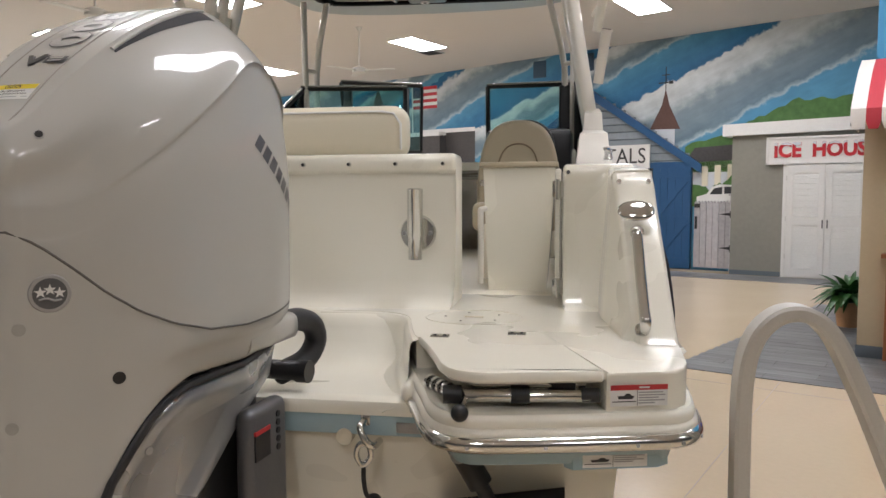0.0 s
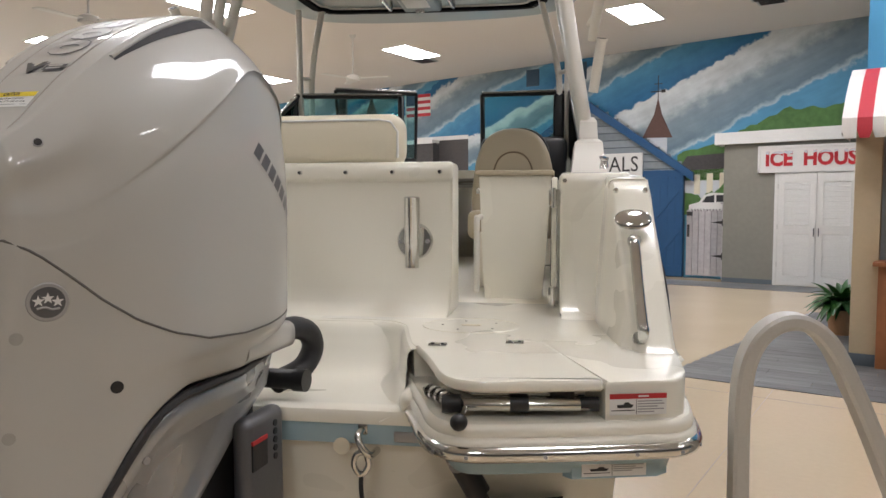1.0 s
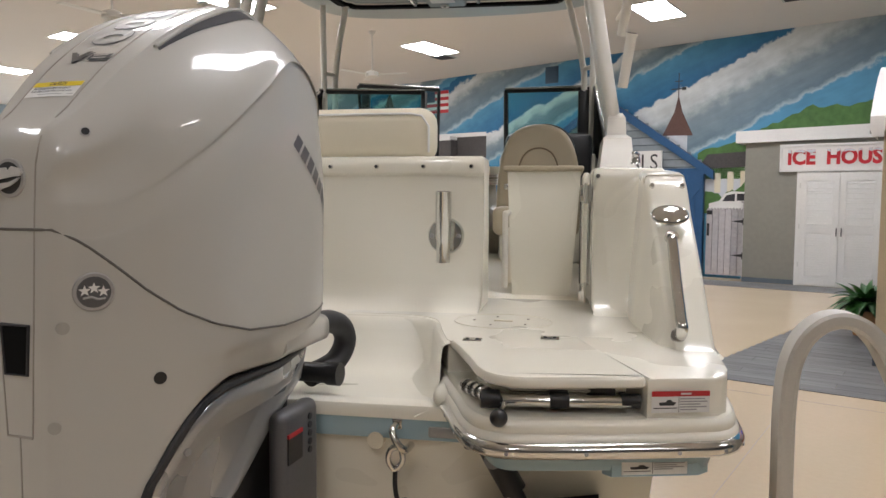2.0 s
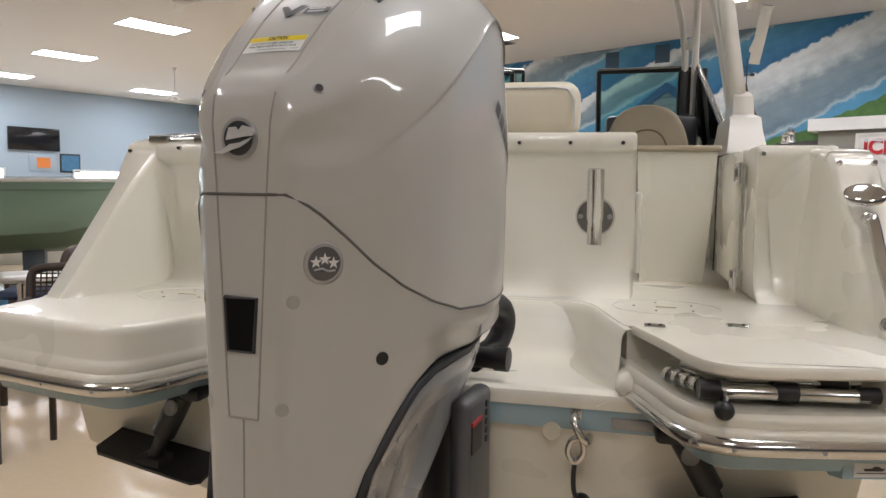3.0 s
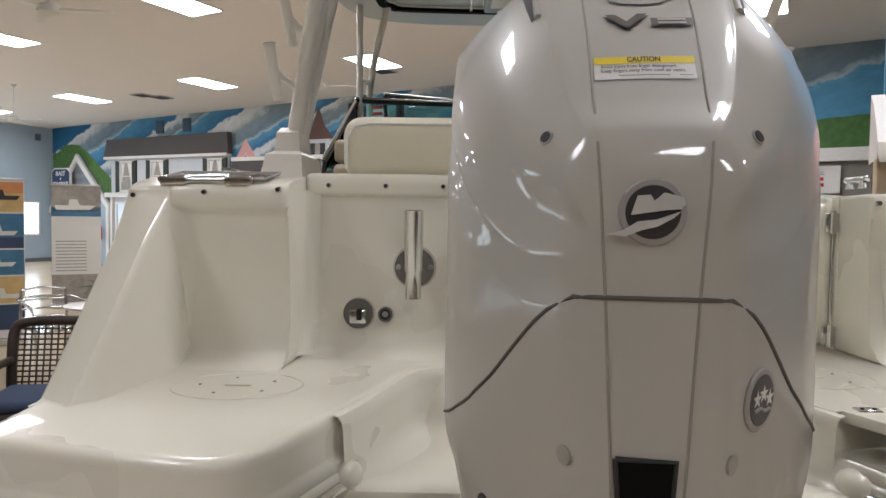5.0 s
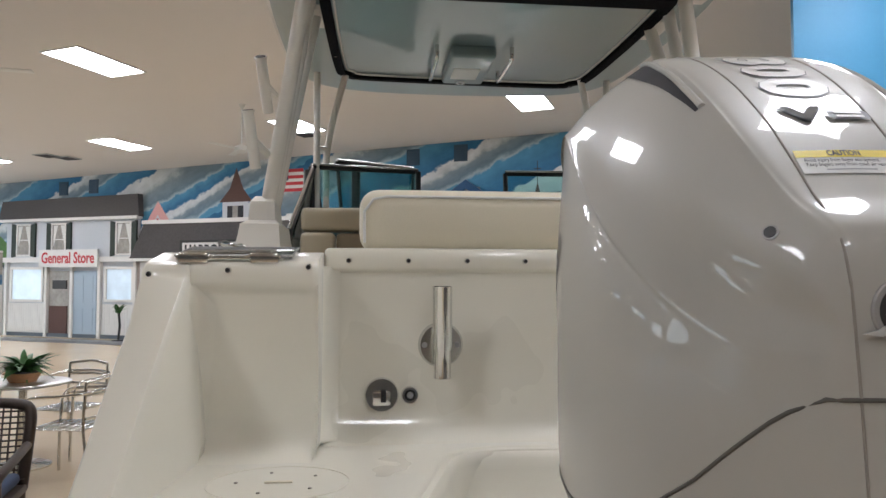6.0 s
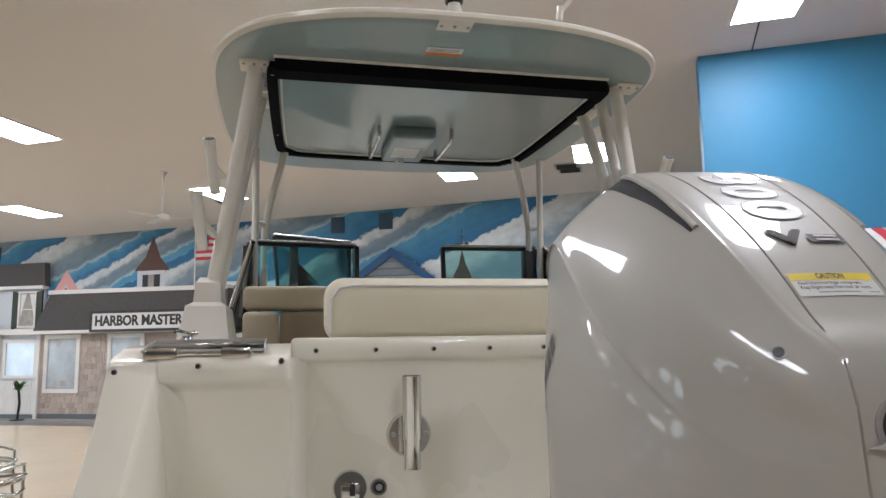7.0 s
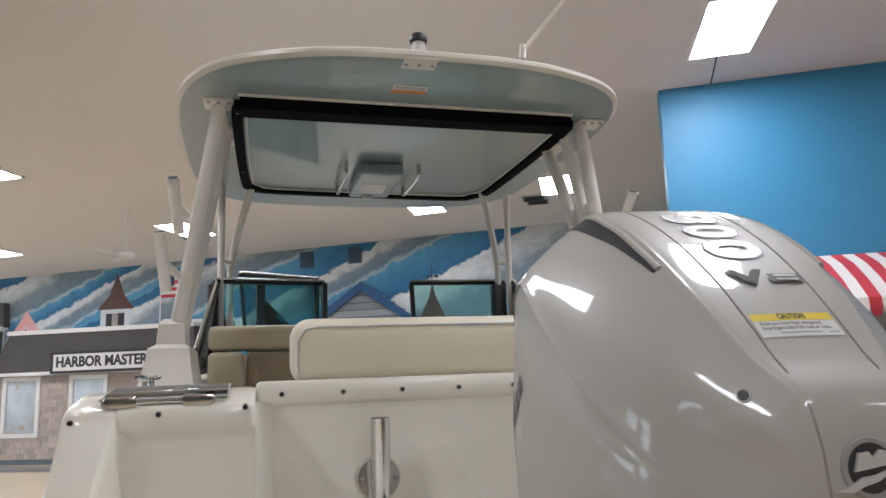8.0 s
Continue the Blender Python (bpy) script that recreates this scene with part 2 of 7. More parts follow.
def mural_material():
    """Painted sky: slanting bands of cloud with puffed tops, grey bellies and a pale lower streak."""
    m = bpy.data.materials.new("mural_sky")
    m.use_nodes = True
    nt = m.node_tree
    link = nt.links.new
    b = nt.nodes["Principled BSDF"]
    b.inputs["Roughness"].default_value = 0.6

    def math_node(op, a, c, d=None):
        n = nt.nodes.new("ShaderNodeMath")
        n.operation = op
        for i, v in enumerate((a, c, d)):
            if v is None:
                continue
            if isinstance(v, (int, float)):
                n.inputs[i].default_value = v
            else:
                link(v, n.inputs[i])
        return n.outputs[0]

    co = nt.nodes.new("ShaderNodeTexCoord")
    sep = nt.nodes.new("ShaderNodeSeparateXYZ")
    link(co.outputs["Object"], sep.inputs[0])
    q = math_node("MULTIPLY_ADD", sep.outputs["X"], -0.45, sep.outputs["Z"])
    turn = nt.nodes.new("ShaderNodeMapping")
    turn.inputs["Rotation"].default_value = (0, radians(24), 0)
    link(co.outputs["Object"], turn.inputs["Vector"])
    long_ = nt.nodes.new("ShaderNodeMapping")
    long_.inputs["Scale"].default_value = (0.22, 1.0, 1.0)
    link(turn.outputs[0], long_.inputs["Vector"])

    def noise(src, scale, detail, rough=0.55):
        n = nt.nodes.new("ShaderNodeTexNoise")
        n.inputs["Scale"].default_value = scale
        n.inputs["Detail"].default_value = detail
        n.inputs["Roughness"].default_value = rough
        link(src, n.inputs["Vector"])
        return n.outputs["Fac"]

    sway = noise(long_.outputs[0], 1.1, 3)
    puff = noise(co.outputs["Object"], 3.2, 7, 0.6)
    brush = noise(long_.outputs[0], 7.0, 5)
    q = math_node("MULTIPLY_ADD", sway, 0.55, math_node("ADD", q, -0.275))
    q = math_node("MULTIPLY_ADD", puff, 0.42, math_node("ADD", q, -0.21))

    def ramp(bands, lo, hi):
        r = nt.nodes.new("ShaderNodeValToRGB")
        stops = []
        for top_, belly, low in bands[::1]:
            stops += [(low - 0.05, (0.075, 0.27, 0.44)), (low, (0.36, 0.46, 0.52)), (low + 0.10, (0.13, 0.20, 0.255)), (belly, (0.20, 0.265, 0.31)),
                      (belly + 0.45 * (top_ - belly), (0.50, 0.545, 0.56)), (top_, (0.62, 0.65, 0.655)), (top_ + 0.04, (0.014, 0.125, 0.275))]
        e = r.color_ramp.elements
        while len(e) < len(stops):
            e.new(0.5)
        for el, (p, c) in zip(e, stops):
            el.position = (p - lo) / (hi - lo)
            el.color = (*c, 1)
        v = math_node("DIVIDE", math_node("ADD", q, -lo), hi - lo)
        link(v, r.inputs[0])
        return r.outputs[0]

    mid = 4.48
    low_, high_ = ramp(BANDS[:3], -0.6, mid), ramp(BANDS[3:], mid, 9.8)
    mx = nt.nodes.new("ShaderNodeMix")
    mx.data_type = "RGBA"
    link(math_node("GREATER_THAN", q, mid), mx.inputs["Factor"])
    link(low_, mx.inputs["A"])
    link(high_, mx.inputs["B"])
    tone = nt.nodes.new("ShaderNodeVectorMath")
    tone.operation = "SCALE"
    link(mx.outputs["Result"], tone.inputs[0])
    link(math_node("MULTIPLY_ADD", brush, 0.55, math_node("MULTIPLY_ADD", puff, 0.3, 0.575)), tone.inputs["Scale"])
    link(tone.outputs[0], b.inputs["Base Color"])
    return m


MURAL = mural_material()


# ---- building helpers ----
def thing(name, label, category, m=None, group="", kind=""):
    ob = new(name)
    ob.matrix_basis = m if m is not None else Matrix.Identity(4)
    return tagged(ob, label, category, group, kind)


def mesh_of(name, verts, faces, material, smooth=True):
    me = bpy.data.meshes.new(name)
    me.from_pydata([tuple(v) for v in verts], [], faces)
    me.materials.append(material)
    if smooth:
        me.shade_smooth()
        me.set_sharp_from_angle(angle=radians(38))
    return me


def part(name, bm, material, parent, label="", smooth=True):
    """Links a bmesh, or (verts, faces), as one mesh object under a thing or a part."""
    if isinstance(bm, tuple):
        b2 = bmesh.new()
        vs = [b2.verts.new(v) for v in bm[0]]
        for f in bm[1]:
            try:
                b2.faces.new([vs[i] for i in f])
            except ValueError:
                pass
        bm = b2
    bmesh.ops.recalc_face_normals(bm, faces=bm.faces[:])
    me = bpy.data.meshes.new(name)
    bm.to_mesh(me)
    bm.free()
    me.materials.append(material)
    if smooth:
        me.shade_smooth()
        me.set_sharp_from_angle(angle=radians(38))
    ob = new(name, me)
    if parent is not None:
        ob.parent = parent
    return tagged(ob, label)


def box(x0, x1, y0, y1, z0, z1, bev=0.0, seg=2, bm=None):
    bm = bm or bmesh.new()
    r = bmesh.ops.create_cube(bm, size=1, matrix=Matrix.Translation(((x0 + x1) / 2, (y0 + y1) / 2, (z0 + z1) / 2)) @ Matrix.Diagonal((x1 - x0, y1 - y0, z1 - z0, 1)))
    if bev:
        es = list({e for v in r["verts"] for e in v.link_edges})
        bmesh.ops.bevel(bm, geom=es, offset=bev, segments=seg, profile=0.5, affect="EDGES")
    return bm


def tube(points, rad, sides=12, bm=None, cap=True, squash=None):
    """A round bar along points; rad may be one radius a point."""
    bm = bm or bmesh.new()
    pts = [Vector(p) for p in points]
    rs = rad if isinstance(rad, (list, tuple)) else [rad] * len(pts)
    up = None
    rings = []
    for i, p in enumerate(pts):
        d = (pts[min(i + 1, len(pts) - 1)] - pts[max(i - 1, 0)]).normalized()
        if up is None:
            up = d.orthogonal().normalized()
        up = (up - d * up.dot(d)).normalized()
        side = d.cross(up)
        rings.append([bm.verts.new(p + (up * math.cos(2 * math.pi * k / sides) + side * math.sin(2 * math.pi * k / sides)) * rs[i]) for k in range(sides)])
    for a, b in zip(rings, rings[1:]):
        for k in range(sides):
            bm.faces.new((a[k], a[(k + 1) % sides], b[(k + 1) % sides], b[k]))
    if cap:
        bm.faces.new(rings[0][::-1])
        bm.faces.new(rings[-1])
    return bm


def curve_pts(ctrl, n=8):
    """Points on a smooth line through the control points."""
    P = [np.array(p, float) for p in ctrl]
    P = [2 * P[0] - P[1]] + P + [2 * P[-1] - P[-2]]
    out = []
    for i in range(1, len(P) - 2):
        for k in range(n):
            t = k / n
            a, b, c, d = P[i - 1:i + 3]
            out.append(0.5 * (2 * b + (c - a) * t + (2 * a - 5 * b + 4 * c - d) * t * t + (3 * b - a - 3 * c + d) * t ** 3))
    out.append(P[-2])
    return [tuple(p) for p in out]


def disc(center, normal, r, depth, sides=24, bev=0.0, bm=None):
    bm = bm or bmesh.new()
    m = Matrix.Translation(center) @ Vector(normal).to_track_quat("Z", "Y").to_matrix().to_4x4()
    res = bmesh.ops.create_cone(bm, cap_ends=True, segments=sides, radius1=r, radius2=r - bev, depth=depth, matrix=m)
    return bm


def prism(outline, z0, z1, bm=None):
    bm = bm or bmesh.new()
    a = [bm.verts.new((x, y, z0)) for x, y in outline]
    b = [bm.verts.new((x, y, z1)) for x, y in outline]
    n = len(outline)
    for i in range(n):
        bm.faces.new((a[i], a[(i + 1) % n], b[(i + 1) % n], b[i]))
    bm.faces.new(a[::-1])
    bm.faces.new(b)
    return bm


def slab(poly, y0, y1, bm=None):
    """A flat shape given in u and z, between two depths."""
    bm = bm or bmesh.new()
    a = [bm.verts.new((u, y0, z)) for u, z in poly]
    b = [bm.verts.new((u, y1, z)) for u, z in poly]
    n = len(poly)
    for i in range(n):
        bm.faces.new((a[i], a[(i + 1) % n], b[(i + 1) % n], b[i]))
    bm.faces.new(a[::-1])
    bm.faces.new(b)
    return bm


def rect(u0, u1, z0, z1):
    return [(u0, z0), (u1, z0), (u1, z1), (u0, z1)]


def inset_line(outline, d):
    """The open outline moved d to its left side."""
    P = [np.array(p, float) for p in outline]
    out = []
    for i in range(len(P)):
        t = P[min(i + 1, len(P) - 1)] - P[max(i - 1, 0)]
        t /= max(np.linalg.norm(t), 1e-9)
        out.append(P[i] + d * np.array([-t[1], t[0]]))
    return out


def skirted(outline, levels, close_top=True, close_bottom=True):
    """A moulding: the open outline swept through levels of (z, offset), and closed along a straight back."""
    bm = bmesh.new()
    if close_top:
        levels = [(levels[0][0], levels[0][1] + 0.006)] + list(levels)
    rings = [[bm.verts.new((p[0], p[1], z)) for p in inset_line(outline, d)] for z, d in levels]
    for a, b in zip(rings, rings[1:]):
        for k in range(len(a) - 1):
            bm.faces.new((a[k], a[k + 1], b[k + 1], b[k]))
    if close_top:
        bm.faces.new(rings[0])
    if close_bottom:
        bm.faces.new(rings[-1][::-1])
    return bm


def text_geo(body, size, extrude=0.0, bold=0.0):
    """Vertices (x, y, z) and faces of a line of lettering, centred on its middle."""
    cu = bpy.data.curves.new("lettering", "FONT")
    cu.body = body
    cu.size = size
    cu.extrude = extrude
    cu.offset = bold
    cu.align_x = "CENTER"
    cu.align_y = "CENTER"
    cu.resolution_u = 3
    ob = bpy.data.objects.new("lettering", cu)
    scene.collection.objects.link(ob)
    me = bpy.data.meshes.new_from_object(ob)
    vs = [tuple(v.co) for v in me.vertices]
    fs = [tuple(p.vertices) for p in me.polygons]
    bpy.data.objects.remove(ob)
    bpy.data.meshes.remove(me)
    bpy.data.curves.remove(cu)
    return vs, fs


def lettering(name, body, size, width, m, material, parent, label="", extrude=0.004, bold=0.0):
    """Lettering of a given width on a plane whose x is along, y is up and z is out."""
    vs, fs = text_geo(body, size, extrude, bold)
    w = max(v[0] for v in vs) - min(v[0] for v in vs)
    k = width / w if width else 1
    bm = bmesh.new()
    vv = [bm.verts.new(m @ Vector((v[0] * k, v[1], v[2]))) for v in vs]
    for f in fs:
        try:
            bm.faces.new([vv[i] for i in f])
        except ValueError:
            pass
    return part(name, bm, material, parent, label, smooth=False)


def on_wall(u, y, z):
    """A plane for lettering on the mural side, facing the viewer."""
    return pose(u, y, z, 90, 0, 0)


def mirror(bm):
    bmesh.ops.scale(bm, vec=(-1, 1, 1), verts=bm.verts[:])
    return bm


def extrude_x(profile, x0, x1, bm=None, bev=0.0):
    """A profile of (y, z) pulled along x."""
    bm = bm or bmesh.new()
    a = [bm.verts.new((x0, y, z)) for y, z in profile]
    b = [bm.verts.new((x1, y, z)) for y, z in profile]
    n = len(profile)
    for i in range(n):
        bm.faces.new((a[i], a[(i + 1) % n], b[(i + 1) % n], b[i]))
    fa, fb = bm.faces.new(a[::-1]), bm.faces.new(b)
    if bev:
        bmesh.ops.bevel(bm, geom=list(fa.edges) + list(fb.edges), offset=bev, segments=3, profile=0.5, affect="EDGES")
    return bm


def loft(sections, closed=False, caps=False, bm=None):
    bm = bm or bmesh.new()
    rings = [[bm.verts.new(p) for p in s] for s in sections]
    n = len(rings[0])
    for a, b in zip(rings, rings[1:]):
        for k in range(n if closed else n - 1):
            bm.faces.new((a[k], a[(k + 1) % n], b[(k + 1) % n], b[k]))
    if caps:
        bm.faces.new(rings[0][::-1])
        bm.faces.new(rings[-1])
    return bm


# ================= the boat =================
boat = thing("motor_boat", "cream white fibreglass motor boat with grey hardtop on a showroom floor", "boat", pose(XB, 0, 0))
SIDE = [(0.10, 0.0), (0.10, -0.145), (0.25, -0.142), (0.31, -0.149), (0.36, -0.169), (0.40, -0.206), (0.426, -0.26), (0.446, -0.34), (0.474, -0.45), (0.502, -0.55), (0.535, -0.65), (0.575, -0.76), (0.605, -0.85), (0.635, -0.905), (0.67, -0.93), (0.72, -0.935),
        (0.85, -0.910), (1.0, -0.874), (1.10, -0.848), (1.135, -0.832), (1.158, -0.80), (1.168, -0.755), (1.175, -0.66), (1.185, -0.4), (1.19, 0.0), (1.19, 0.3)]
side = [tuple(p) for p in curve_pts([(x, y, 0) for x, y in SIDE[1:-1]], 3)]
side = [SIDE[0]] + [(p[0], p[1]) for p in side] + [SIDE[-1]]
rim = [p for p in side if p[1] < -0.625]

hull_sec = []
for y, pts in ((-0.65, [(0, .42), (1.02, .76), (1.035, .96), (1.04, 1.0)]), (-0.1, [(0, .40), (1.03, .75), (1.10, 1.0), (1.17, 1.15)]),
               (0.1, [(0, .40), (1.03, .75), (1.11, 1.0), (1.185, 1.64)]), (2.0, [(0, .38), (1.0, .65), (1.14, 1.05), (1.22, 1.68)]),
               (4.0, [(0, .42), (.85, .78), (1.05, 1.15), (1.14, 1.76)]), (5.5, [(0, .62), (.45, 1.0), (.68, 1.3), (.80, 1.86)]), (6.5, [(0, 1.35), (.04, 1.45), (.08, 1.6), (.10, 1.95)])):
    rake = 0.25 if y == -0.65 else 0.0
    hull_sec.append([(-s, y + rake * (1.0 - z), z) for s, z in pts[::-1]] + [(s, y + rake * (1.0 - z), z) for s, z in pts[1:]])
bm = loft(hull_sec)
bm.faces.new([bm.verts[i] for i in range(7)] if bm.verts.ensure_lookup_table() is None else [])
hull = part("hull", bm, GEL, boat, "cream gelcoat hull")
for sg in (1, -1):
    fl = part("hull_flank", loft([[(sg * (x + dx), y, z + dz) for x, z in ((1.15, 1.46), (1.185, 1.452), (1.205, 1.42), (1.232, 1.33), (1.246, 1.25), (1.257, 1.16), (1.258, 1.08), (1.19, 0.98))] for y, dx, dz in ((0.08, -0.012, 0), (0.095, 0, 0), (1.0, 0.02, 0.01), (2.6, 0.0, 0.06))], caps=True), GEL, hull, "flared side of the hull")
    part("side_strip", tube([(sg * x, 0.10, z) for x, z in ((1.212, 1.42), (1.240, 1.33), (1.254, 1.25), (1.265, 1.16), (1.266, 1.08))], 0.005, 8), RUBBER, fl)
part("boot_stripe", box(-0.99, 0.99, -0.664, -0.648, 0.945, 1.012, 0.003), HULLBLUE, boat, "pale blue stripe across the transom")

# swim platforms
LV = [(1.182, 0.022), (1.1805, 0.013), (1.176, 0.006), (1.168, 0.001), (1.158, -0.001), (1.105, -0.006), (1.099, -0.009), (1.094, -0.015), (1.084, -0.018), (1.070, -0.017), (1.063, -0.012), (1.02, -0.012), (1.012, 0.0), (1.008, 0.03)]
port = part("swim_platform", mirror(skirted(side, LV)), GEL, boat, "moulded cream swim platform with rounded corner")
LOW = [(1.10, 0.006), (1.098, 0.0)] + LV[6:]
star = part("swim_platform", skirted(side, LOW), GEL, boat, "cream swim platform with boarding ladder locker")
bm = prism([(0.10, 0.3), (0.10, -0.145)] + [(p[0], p[1]) for p in side[2:] if p[1] > -0.52 and p[0] < 0.6] + [(0.506, -0.560), (0.852, -0.462), (0.984, -0.878), (1.0, -0.873), (1.10, -0.847), (1.135, -0.831), (1.157, -0.80), (1.167, -0.755), (1.174, -0.66), (1.188, -0.4), (1.19, 0.3)], 1.09, 1.182)
bmesh.ops.bevel(bm, geom=[e for e in bm.edges if all(v.co.z > 1.15 for v in e.verts)], offset=0.007, segments=3, profile=0.5, affect="EDGES")
part("deck_top", bm, GEL, star)
part("foredeck_strip", box(-0.30, 0.30, -0.146, 0.1, 1.06, 1.1815, 0.010), GEL, boat)
lid_pts = [(0.513, -0.566), (0.548, -0.65), (0.588, -0.76), (0.617, -0.85), (0.640, -0.896), (0.665, -0.920), (0.70, -0.934), (0.74, -0.935), (0.85, -0.912), (0.974, -0.886), (0.979, -0.876), (0.847, -0.470)]
lid = part("locker_lid", skirted(lid_pts, [(1.188, 0.010), (1.187, 0.004), (1.18, 0.0), (1.168, 0.0), (1.163, 0.006)]), GEL, star, "closed cream ladder locker lid")
for sx, sy in ((0.570, -0.560), (0.770, -0.500)):
    h = part("hinge", box(sx - 0.025, sx + 0.025, sy - 0.017, sy + 0.015, 1.184, 1.192, 0.003), CHROME, lid, "small stainless hinge")
    for k in (-0.013, 0.013):
        part("screw", disc((sx + k, sy - 0.004, 1.193), (0, 0, 1), 0.0045, 0.003, 8), BLACK, lid)
# folded ladder in the locker
lad = part("boarding_ladder", tube([(0.60, -0.80, 1.128), (0.655, -0.885, 1.128), (0.69, -0.90, 1.128), (0.95, -0.865, 1.128)], 0.014), CHROME, star, "folded stainless boarding ladder")
part("rail", tube([(0.62, -0.77, 1.145), (0.70, -0.868, 1.145), (0.94, -0.84, 1.145)], 0.012), CHROME, lad)
part("step", box(0.72, 0.92, -0.86, -0.77, 1.135, 1.155, 0.006), BLACK, lad, "black plastic step")
for sx, r in ((0.655, 0.020), (0.80, 0.019), (0.95, 0.016)):
    part("clamp", tube([(sx - 0.02, -0.905 + 0.13 * (sx - 0.655), 1.130), (sx + 0.02, -0.90 + 0.13 * (sx - 0.655), 1.130)], r), BLACK, lad, "black clamp")
bm = bmesh.new()
bmesh.ops.create_uvsphere(bm, u_segments=14, v_segments=10, radius=0.019, matrix=Matrix.Translation((0.678, -0.955, 1.105)))
part("knob", bm, BLACK, lad, "round black knob")
part("knob_stem", tube([(0.685, -0.90, 1.125), (0.678, -0.955, 1.105)], 0.008), CHROME, lad)
for k in range(5):
    x = 0.60 + 0.017 * k
    part("ferrule", tube([(x - 0.012, -0.795 - 0.022 * k, 1.128), (x - 0.006, -0.806 - 0.022 * k, 1.128)], 0.018), CHROME, lad)

# rub rails, lower mouldings and stickers on both sides
for sg in (1, -1):
    line = [(sg * p[0], p[1], 1.038) for p in inset_line(rim, -0.020)]
    rl = part("rub_rail", tube(line, 0.0185, 12), CHROME, boat, "polished stainless rub rail")
    ext = inset_line(rim, -0.006)
    part("rail_backing", tube([(sg * p[0], p[1], 1.056) for p in ext], 0.02, 10), GEL, boat)
    for k in range(2, len(line) - 2, 4):
        p = line[k]
        q = inset_line(rim, -0.037)[k]
        part("screw", disc((sg * q[0], q[1], 1.036), (sg * (q[0] - rim[k][0]), q[1] - rim[k][1], 0), 0.0045, 0.004, 8), BADGE, rl)
    b = skirted(rim, [(1.02, 0.025), (0.998, 0.028), (0.974, 0.036), (0.967, 0.06)])
    part("lower_moulding", b if sg > 0 else mirror(b), HULLBLUE, boat, "pale blue lower moulding")


def sticker(x, y, z, w, h, yaw, parent, red=True, lean=0.0):
    m = pose(x, y, z, 90 + lean, 0, yaw)
    s = part("sticker", _flat(m, -w / 2, w / 2, -h / 2, h / 2, 0.001), PAPER, parent, "white and red warning sticker")
    if red:
        part("band", _flat(m, -w / 2, w / 2, h / 2 - h * 0.24, h / 2, 0.0018), RED, s)
    hull_ = [(-0.36, -0.16), (-0.12, -0.16), (-0.08, -0.02), (-0.13, 0.0), (-0.17, 0.10), (-0.23, 0.10), (-0.26, 0.0), (-0.38, -0.02)]
    bm = bmesh.new()
    lo_ = [bm.verts.new(m @ Vector((a * w, b * h, 0.0012))) for a, b in hull_]
    hi_ = [bm.verts.new(m @ Vector((a * w, b * h, 0.0019))) for a, b in hull_]
    bm.faces.new(hi_)
    for i in range(len(hull_)):
        bm.faces.new((lo_[i], lo_[(i + 1) % len(hull_)], hi_[(i + 1) % len(hull_)], hi_[i]))
    part("picture", bm, INK, s)
    part("bar", _flat(m, -w * 0.47, -w * 0.06, -h * 0.30, -h * 0.26, 0.0018), INK, s)
    part("divider", _flat(m, -w * 0.035, -w * 0.028, -h * 0.48, h * (0.24 if red else 0.48), 0.0018), INK, s)
    top_ = 0.17 if red else 0.36
    for k, e in enumerate((0.42, 0.46, 0.34, 0.45, 0.28)):
        part("bar", _flat(m, -0.01 * w, w * e, h * (top_ - 0.055 - 0.125 * k), h * (top_ - 0.125 * k), 0.0018), GREYINK, s)
    if red:
        part("bar", _flat(m, w * 0.0, w * 0.18, h * 0.34, h * 0.42, 0.0022), PAPER, s)
    return s


def _flat(m, x0, x1, y0, y1, z):
    bm = bmesh.new()
    q = [m @ Vector(p) for p in ((x0, y0, 0), (x1, y0, 0), (x1, y1, 0), (x0, y1, 0), (x0, y0, z), (x1, y0, z), (x1, y1, z), (x0, y1, z))]
    v = [bm.verts.new(p) for p in q]
    for f in ((0, 3, 2, 1), (4, 5, 6, 7), (0, 1, 5, 4), (1, 2, 6, 5), (2, 3, 7, 6), (3, 0, 4, 7)):
        bm.faces.new([v[i] for i in f])
    return bm


sticker(1.052, -0.868, 1.135, 0.125, 0.046, 14.5, star)
part("sticker_pad", prism([(0.915, -0.862), (1.10, -0.815), (1.125, -0.79), (1.125, -0.62), (0.895, -0.62), (0.895, -0.845)], 0.960, 1.005), HULLBLUE, boat)
sticker(1.006, -0.8405, 0.983, 0.145, 0.036, 14.3, boat, red=False)

# engine well
prof = [(-0.672, 1.0), (-0.674, 1.02), (-0.668, 1.034), (-0.65, 1.04), (-0.61, 1.037), (-0.54, 1.027), (-0.42, 1.020), (-0.33, 1.017), (-0.275, 1.022), (-0.24, 1.035), (-0.216, 1.058), (-0.198, 1.09), (-0.182, 1.135), (-0.172, 1.16), (-0.158, 1.174), (-0.14, 1.179), (-0.14, 1.0)]
well = part("engine_well", extrude_x(prof, -0.56, 0.56), GEL, boat, "moulded cream engine well")
WALL = [(1.1805, 0.004), (1.178, -0.010), (1.168, -0.018), (1.15, -0.021), (1.075, -0.026), (1.05, -0.034), (1.033, -0.052), (1.022, -0.075), (1.010, -0.100)]


def well_wall(y0, y1, levels, sg):
    """The smooth inner wall of the well along the platform's edge."""
    line = [p for p in side[1:] if p[0] < 0.6]
    rows_ = []
    for z, d in levels:
        rows_.append([(sg * q[0], q[1], z) for p, q in zip(line, inset_line(line, d)) if y0 <= p[1] <= y1])
    return part("well_wall", loft(rows_), GEL, well)


